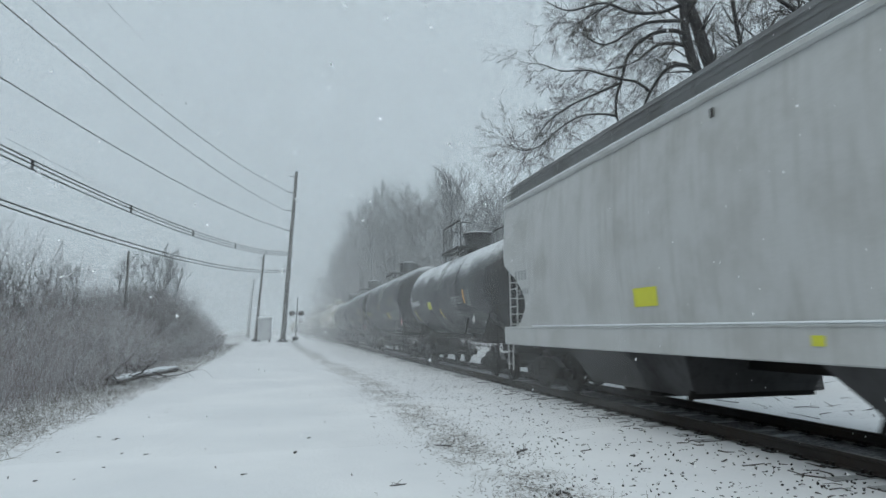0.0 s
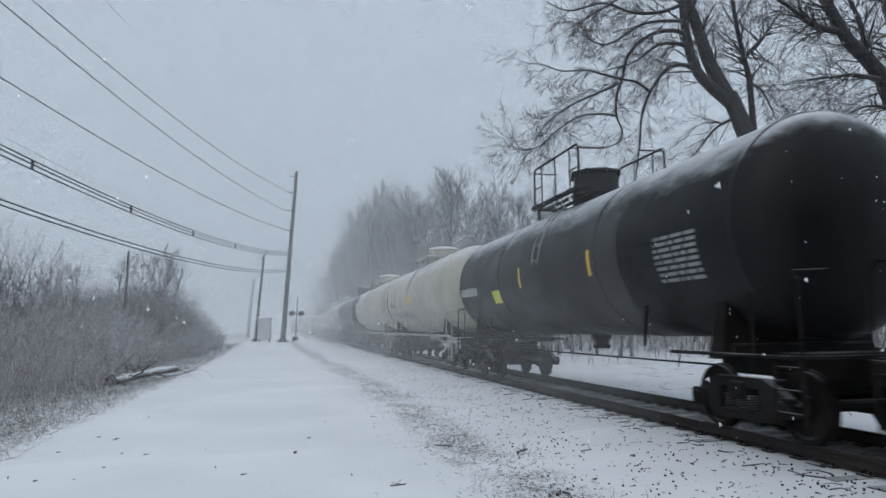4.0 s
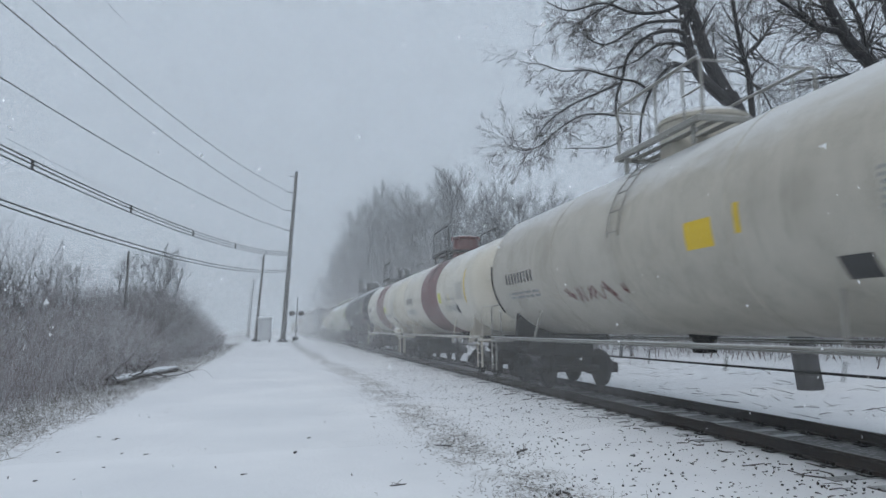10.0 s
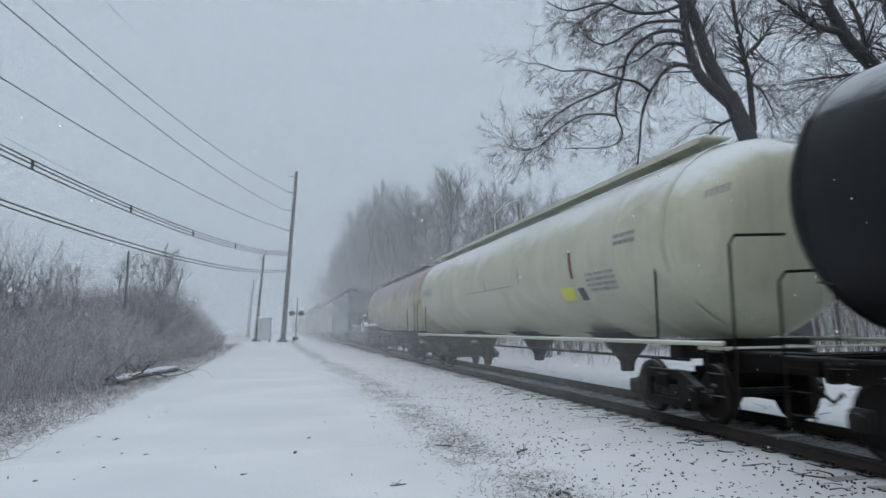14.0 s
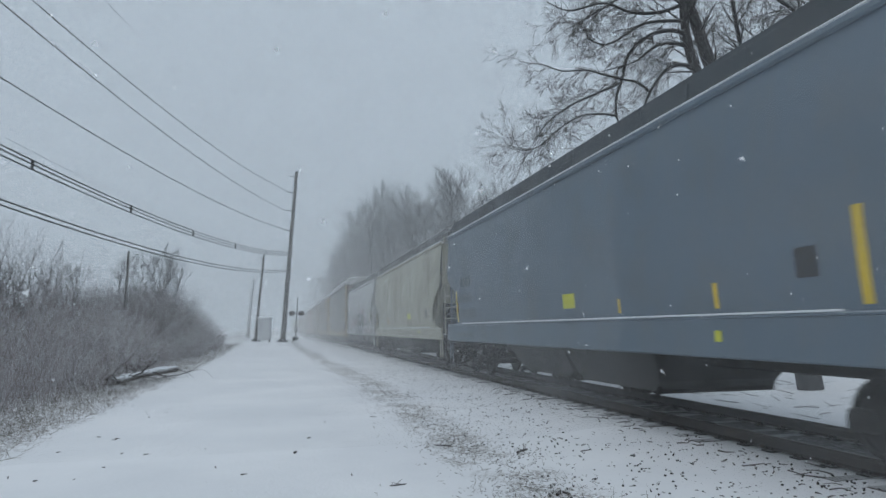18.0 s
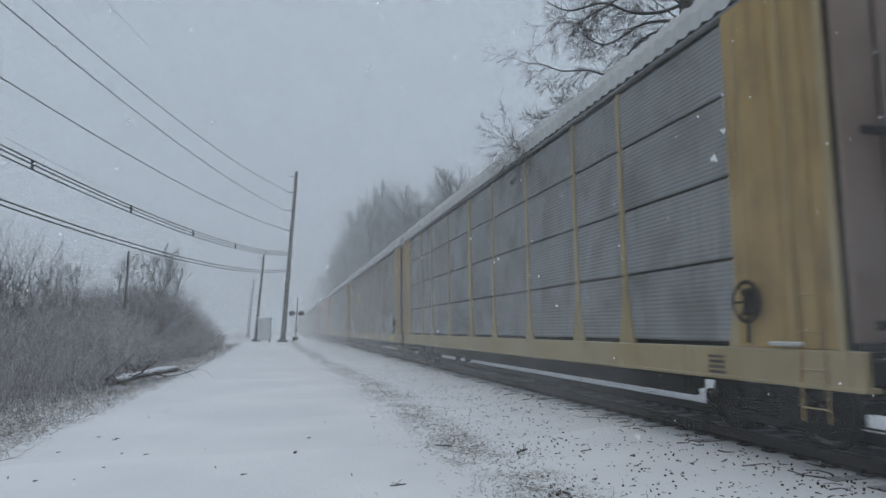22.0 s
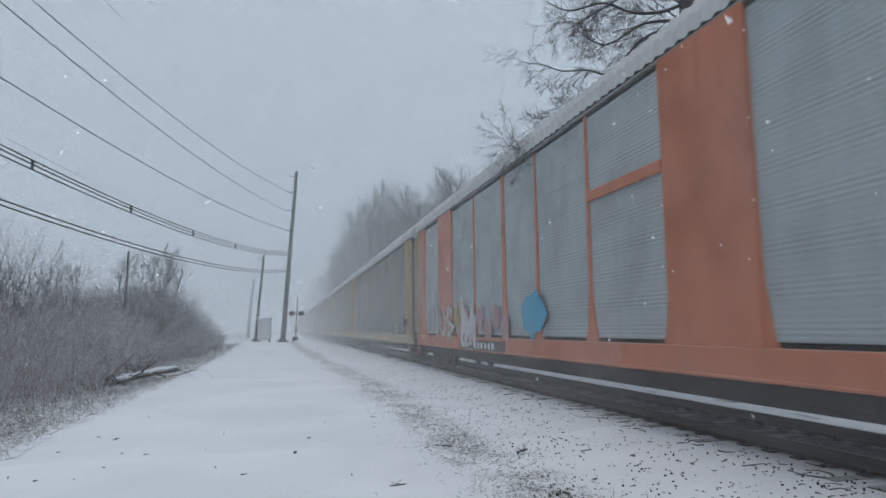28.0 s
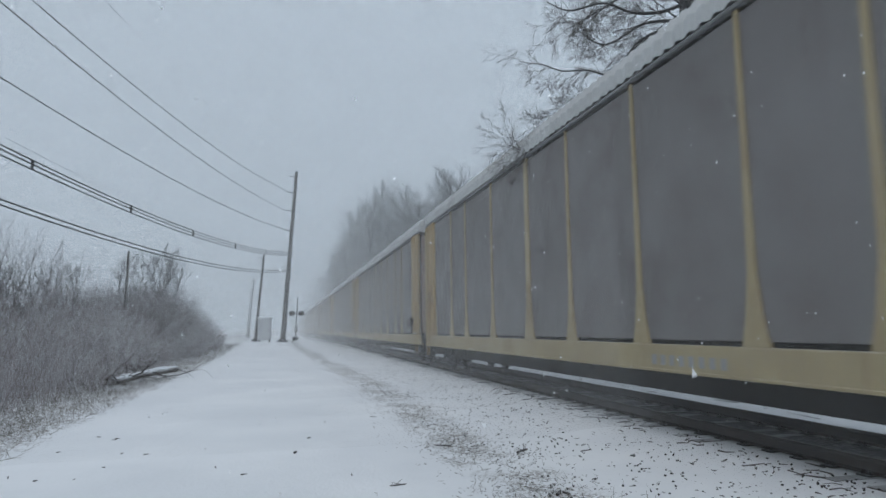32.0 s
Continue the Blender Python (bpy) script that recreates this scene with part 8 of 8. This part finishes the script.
sticker("car_number", rel(bars(17.7, 18.7, 0.9, 1.08, 4) + bars(15.0, 17.2, 0.9, 1.08, 6), o), DECAL_WHITE, c, S3[1], "white stencilled marks")
c, o = autorack("ochre autorack car with brown screens and white-edged graffiti", 442.9, 442.9 + RL, "plain", RACK_OCHRE, SCREEN_BROWN, False)
for y, z, a, b, dr in ((19.68, 1.77, 0.33, 0.42, 0.25), (18.45, 1.72, 0.42, 0.52, 0.35), (17.2, 1.75, 0.40, 0.48, 0.3), (15.9, 1.78, 0.36, 0.46, 0.3)):
    bubble(c, S3, y - o, z, a, b, DARK_SPRAY, DECAL_WHITE, 0.035, dr, 2.0, "dark oval graffiti with white outline")
    ribbon("inner_scrawl", [[(p[0] - o, p[1]) for p in ln] for ln in scrawl(y - a * 0.6, y + a * 0.6, z - 0.15, z + 0.2, 2, int(y * 10))], 0.028, DECAL_WHITE, c, lifted(S3[2], 0.003), "white scrawl inside the oval")
for y in (20.0, 19.05, 18.1, 16.6, 15.2, 13.9):
    ribbon("bubble_arc", [[(y - o + 0.45 * math.cos(a), 1.75 + 0.68 * math.sin(a)) for a in [math.pi * k / 12 for k in range(13)]]], 0.03, GREY_SPRAY, c, lifted(S3[0], 0.0005 * (y % 1)), "pale graffiti outline")
for y, z, a, b in ((8.68, 1.84, 0.58, 0.66), (7.70, 1.88, 0.46, 0.66), (6.85, 1.86, 0.46, 0.66)):
    bubble(c, S3, y - o, z, a, b, DARK_SPRAY, DECAL_WHITE, 0.05, -0.08, 3.2, "large swollen dark graffiti shape with white outline")
    ribbon("inner_mark", [[(y - o + 0.12, z + 0.28), (y - o - 0.05, z + 0.22), (y - o + 0.02, z + 0.12)], [(y - o + 0.1, z - 0.2), (y - o - 0.08, z - 0.3)]], 0.045, DECAL_WHITE, c, lifted(S3[2], 0.002))
bubble(c, S3, 5.78 - o, 1.65, 0.34, 0.36, DARK_SPRAY, DECAL_WHITE, 0.04, 0.1, 2.0, "dark oval graffiti with white outline")
bubble(c, S3, 5.12 - o, 1.58, 0.2, 0.28, DARK_SPRAY, DECAL_WHITE, 0.04, 0.1, 2.0, "dark oval graffiti with white outline")
for k in range(7):
    y = 10.2 + 0.72 * k
    bubble(c, S3, y - o, 1.85 + 0.08 * math.sin(2.1 * k), 0.30, 0.50, DARK_SPRAY, GREY_SPRAY, 0.04, 0.25 * math.sin(k), 3.5, "narrow dark graffiti shape edged in grey")
sticker("car_number", rel(bars(18.5, 20.6, 0.92, 1.08, 7, 0.4), o), DECAL_GREY, c, S3[0], "pale stencilled marks")
sticker("reflective_patch", rel([(7.2, 7.9, 0.9, 1.05), (9.7, 10.2, 0.95, 1.08)], o), DECAL_YELLOW, c, S3[0])
for k in range(8):
    a = 471.4 + k * 28.5
    c, o = autorack("yellow autorack car with brown screens and ladder ends" if k else "faded yellow autorack car with plain grime-streaked screens",
                    a, a + RL, "plain", RACK_OCHRE, SCREEN_BROWN, False)
    if k == 0:
        sticker("car_number", rel(bars(7.0, 9.0, 0.92, 1.08, 8), o), DECAL_GREY, c, S3[0])


# ---- falling and blowing snow, with sheets standing in for haze
def flakes(name, pts, sizes, seed, label, kind="stuff"):
    rs = np.random.RandomState(seed)
    n = len(pts)
    a = rs.normal(size=(n, 3))
    a /= np.linalg.norm(a, axis=1, keepdims=True)
    b = np.cross(a, rs.normal(size=(n, 3)))
    b /= np.linalg.norm(b, axis=1, keepdims=True)
    s = np.asarray(sizes)[:, None]
    v = np.empty((n, 3, 3), np.float32)
    v[:, 0], v[:, 1], v[:, 2] = pts + a * s * 0.577, pts + (-0.5 * a + 0.866 * b) * s * 0.577, pts + (-0.5 * a - 0.866 * b) * s * 0.577
    me = raw_mesh(name, v.reshape(-1, 3), np.arange(3 * n), 3, FLAKE)
    return tagged(new(name, me), label, "falling snow", kind=kind)


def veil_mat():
    """Haze put into nearly clear sheets: thin everywhere, thicker where the train stirs up snow."""
    m, nodes, links, bsdf = node_mat("haze_sheet")
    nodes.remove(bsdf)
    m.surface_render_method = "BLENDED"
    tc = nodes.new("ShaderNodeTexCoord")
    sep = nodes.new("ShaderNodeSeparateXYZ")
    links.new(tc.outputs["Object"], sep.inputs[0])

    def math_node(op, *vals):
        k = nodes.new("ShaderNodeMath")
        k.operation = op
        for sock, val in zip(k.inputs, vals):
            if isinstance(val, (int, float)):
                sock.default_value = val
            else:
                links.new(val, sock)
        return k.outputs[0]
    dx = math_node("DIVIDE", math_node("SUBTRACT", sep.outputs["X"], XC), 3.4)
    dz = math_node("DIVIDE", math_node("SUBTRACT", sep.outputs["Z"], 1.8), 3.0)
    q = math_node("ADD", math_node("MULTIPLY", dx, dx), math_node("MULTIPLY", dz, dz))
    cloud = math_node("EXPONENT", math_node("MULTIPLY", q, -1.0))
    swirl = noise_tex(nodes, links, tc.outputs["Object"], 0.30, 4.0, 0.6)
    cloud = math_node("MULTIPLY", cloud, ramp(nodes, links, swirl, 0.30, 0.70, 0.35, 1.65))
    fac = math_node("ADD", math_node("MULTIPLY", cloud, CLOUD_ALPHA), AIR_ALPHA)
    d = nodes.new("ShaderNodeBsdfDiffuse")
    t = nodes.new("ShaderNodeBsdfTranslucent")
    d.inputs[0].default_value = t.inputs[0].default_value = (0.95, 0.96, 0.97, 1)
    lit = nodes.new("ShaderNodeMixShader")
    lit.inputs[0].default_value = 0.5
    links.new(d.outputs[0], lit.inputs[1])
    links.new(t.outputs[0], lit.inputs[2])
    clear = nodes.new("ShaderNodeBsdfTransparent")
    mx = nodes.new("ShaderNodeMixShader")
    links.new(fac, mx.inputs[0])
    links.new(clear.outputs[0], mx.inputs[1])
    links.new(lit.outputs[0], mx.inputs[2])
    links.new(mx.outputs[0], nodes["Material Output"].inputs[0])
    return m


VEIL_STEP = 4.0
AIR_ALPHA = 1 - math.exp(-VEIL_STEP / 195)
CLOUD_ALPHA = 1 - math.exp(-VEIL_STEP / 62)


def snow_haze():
    """Sheets standing in for haze, one behind the other across the track, each almost clear."""
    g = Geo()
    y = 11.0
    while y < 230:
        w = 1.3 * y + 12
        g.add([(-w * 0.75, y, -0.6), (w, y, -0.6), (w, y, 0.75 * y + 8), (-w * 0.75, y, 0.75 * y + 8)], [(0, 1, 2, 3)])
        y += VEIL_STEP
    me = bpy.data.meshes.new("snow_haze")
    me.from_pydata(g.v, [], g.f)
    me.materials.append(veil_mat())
    return tagged(new("snow_haze", me), "nearly clear sheets across the track standing in for snow haze", "falling snow", kind="stuff")


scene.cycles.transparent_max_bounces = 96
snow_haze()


def plume_mat():
    """Streaky haze put into thin sheets, as of fine snow dragged along by the cars."""
    m, nodes, links, bsdf = node_mat("train_haze_streaks")
    nodes.remove(bsdf)
    m.surface_render_method = "BLENDED"
    vec = place_coords(nodes, links, (1.0, 0.16, 0.5), shuffle=False)
    swirl = noise_tex(nodes, links, vec, 1.1, 4.0, 0.6)
    tc = nodes.new("ShaderNodeTexCoord")
    sep = nodes.new("ShaderNodeSeparateXYZ")
    links.new(tc.outputs["Object"], sep.inputs[0])
    low = ramp(nodes, links, sep.outputs["Z"], -0.3, 0.6)
    high = ramp(nodes, links, sep.outputs["Z"], 2.5, 7.5, 1.0, 0.0)
    late = ramp(nodes, links, sep.outputs["Y"], 234.0, 254.0)
    early = nodes.new("ShaderNodeMath")
    early.operation = "MULTIPLY"
    links.new(ramp(nodes, links, sep.outputs["Y"], 66.0, 90.0, 0.0, 0.35), early.inputs[0])
    links.new(ramp(nodes, links, sep.outputs["Y"], 160.0, 184.0, 1.0, 0.0), early.inputs[1])
    both = nodes.new("ShaderNodeMath")
    both.operation = "MAXIMUM"
    links.new(late, both.inputs[0])
    links.new(early.outputs[0], both.inputs[1])
    ends = both.outputs[0]
    fac = ramp(nodes, links, swirl, 0.32, 0.68, 0.010, 0.052)
    for other in (low, high, ends):
        mu = nodes.new("ShaderNodeMath")
        mu.operation = "MULTIPLY"
        links.new(fac, mu.inputs[0])
        links.new(other, mu.inputs[1])
        fac = mu.outputs[0]
    d = nodes.new("ShaderNodeBsdfDiffuse")
    t = nodes.new("ShaderNodeBsdfTranslucent")
    d.inputs[0].default_value = t.inputs[0].default_value = (0.95, 0.96, 0.97, 1)
    lit = nodes.new("ShaderNodeMixShader")
    lit.inputs[0].default_value = 0.5
    links.new(d.outputs[0], lit.inputs[1])
    links.new(t.outputs[0], lit.inputs[2])
    clear = nodes.new("ShaderNodeBsdfTransparent")
    mx = nodes.new("ShaderNodeMixShader")
    links.new(fac, mx.inputs[0])
    links.new(clear.outputs[0], mx.inputs[1])
    links.new(lit.outputs[0], mx.inputs[2])
    links.new(mx.outputs[0], nodes["Material Output"].inputs[0])
    return m


def dragged_haze():
    """Three thin sheets beside the cars, standing in for haze of wind-blown snow."""
    g = Geo()
    for k, x in enumerate((-2.05, -2.40, -2.85)):
        g.add([(x, 60.0, -0.3), (x, 760.0, -0.3), (x + 0.1 * k, 760.0, 7.6), (x + 0.1 * k, 60.0, 7.6)], [(0, 1, 2, 3)])
    me = bpy.data.meshes.new("dragged_haze")
    me.from_pydata(g.v, [], g.f)
    me.materials.append(plume_mat())
    return tagged(new("dragged_haze", me), "streaky translucent sheets beside the cars standing in for blown snow haze", "blowing snow", kind="stuff")


DRAGGED = dragged_haze()


def near_flakes():
    rs = np.random.RandomState(9)
    n = 6500
    y = rs.uniform(2.5, 13.0, n)
    x = rs.uniform(-0.75, 1.1, n) * y
    z = rs.uniform(-0.2, 62.0, n)
    return flakes("falling_flakes", np.stack([x, y, z], 1), rs.uniform(0.010, 0.030, n), 10, "large snowflakes drifting down near by")


NEAR = near_flakes()


def motions():
    for car, mid in CARS:
        walk(car, [(0.0, pose(XC, mid, 0)), (16.0, pose(XC, mid - SPEED * 16.0, 0)), (32.0, pose(XC, mid - SPEED * 32.0, 0))])
    walk(DRAGGED, [(0.0, pose(XC, 0, 0)), (16.0, pose(XC, -SPEED * 16.0, 0)), (32.0, pose(XC, -SPEED * 32.0, 0))])
    walk(NEAR, [(0.0, pose(0, 0, 0)), (16.0, pose(1.2, -0.8, -24.0)), (32.0, pose(2.4, -1.6, -48.0))])


motions()
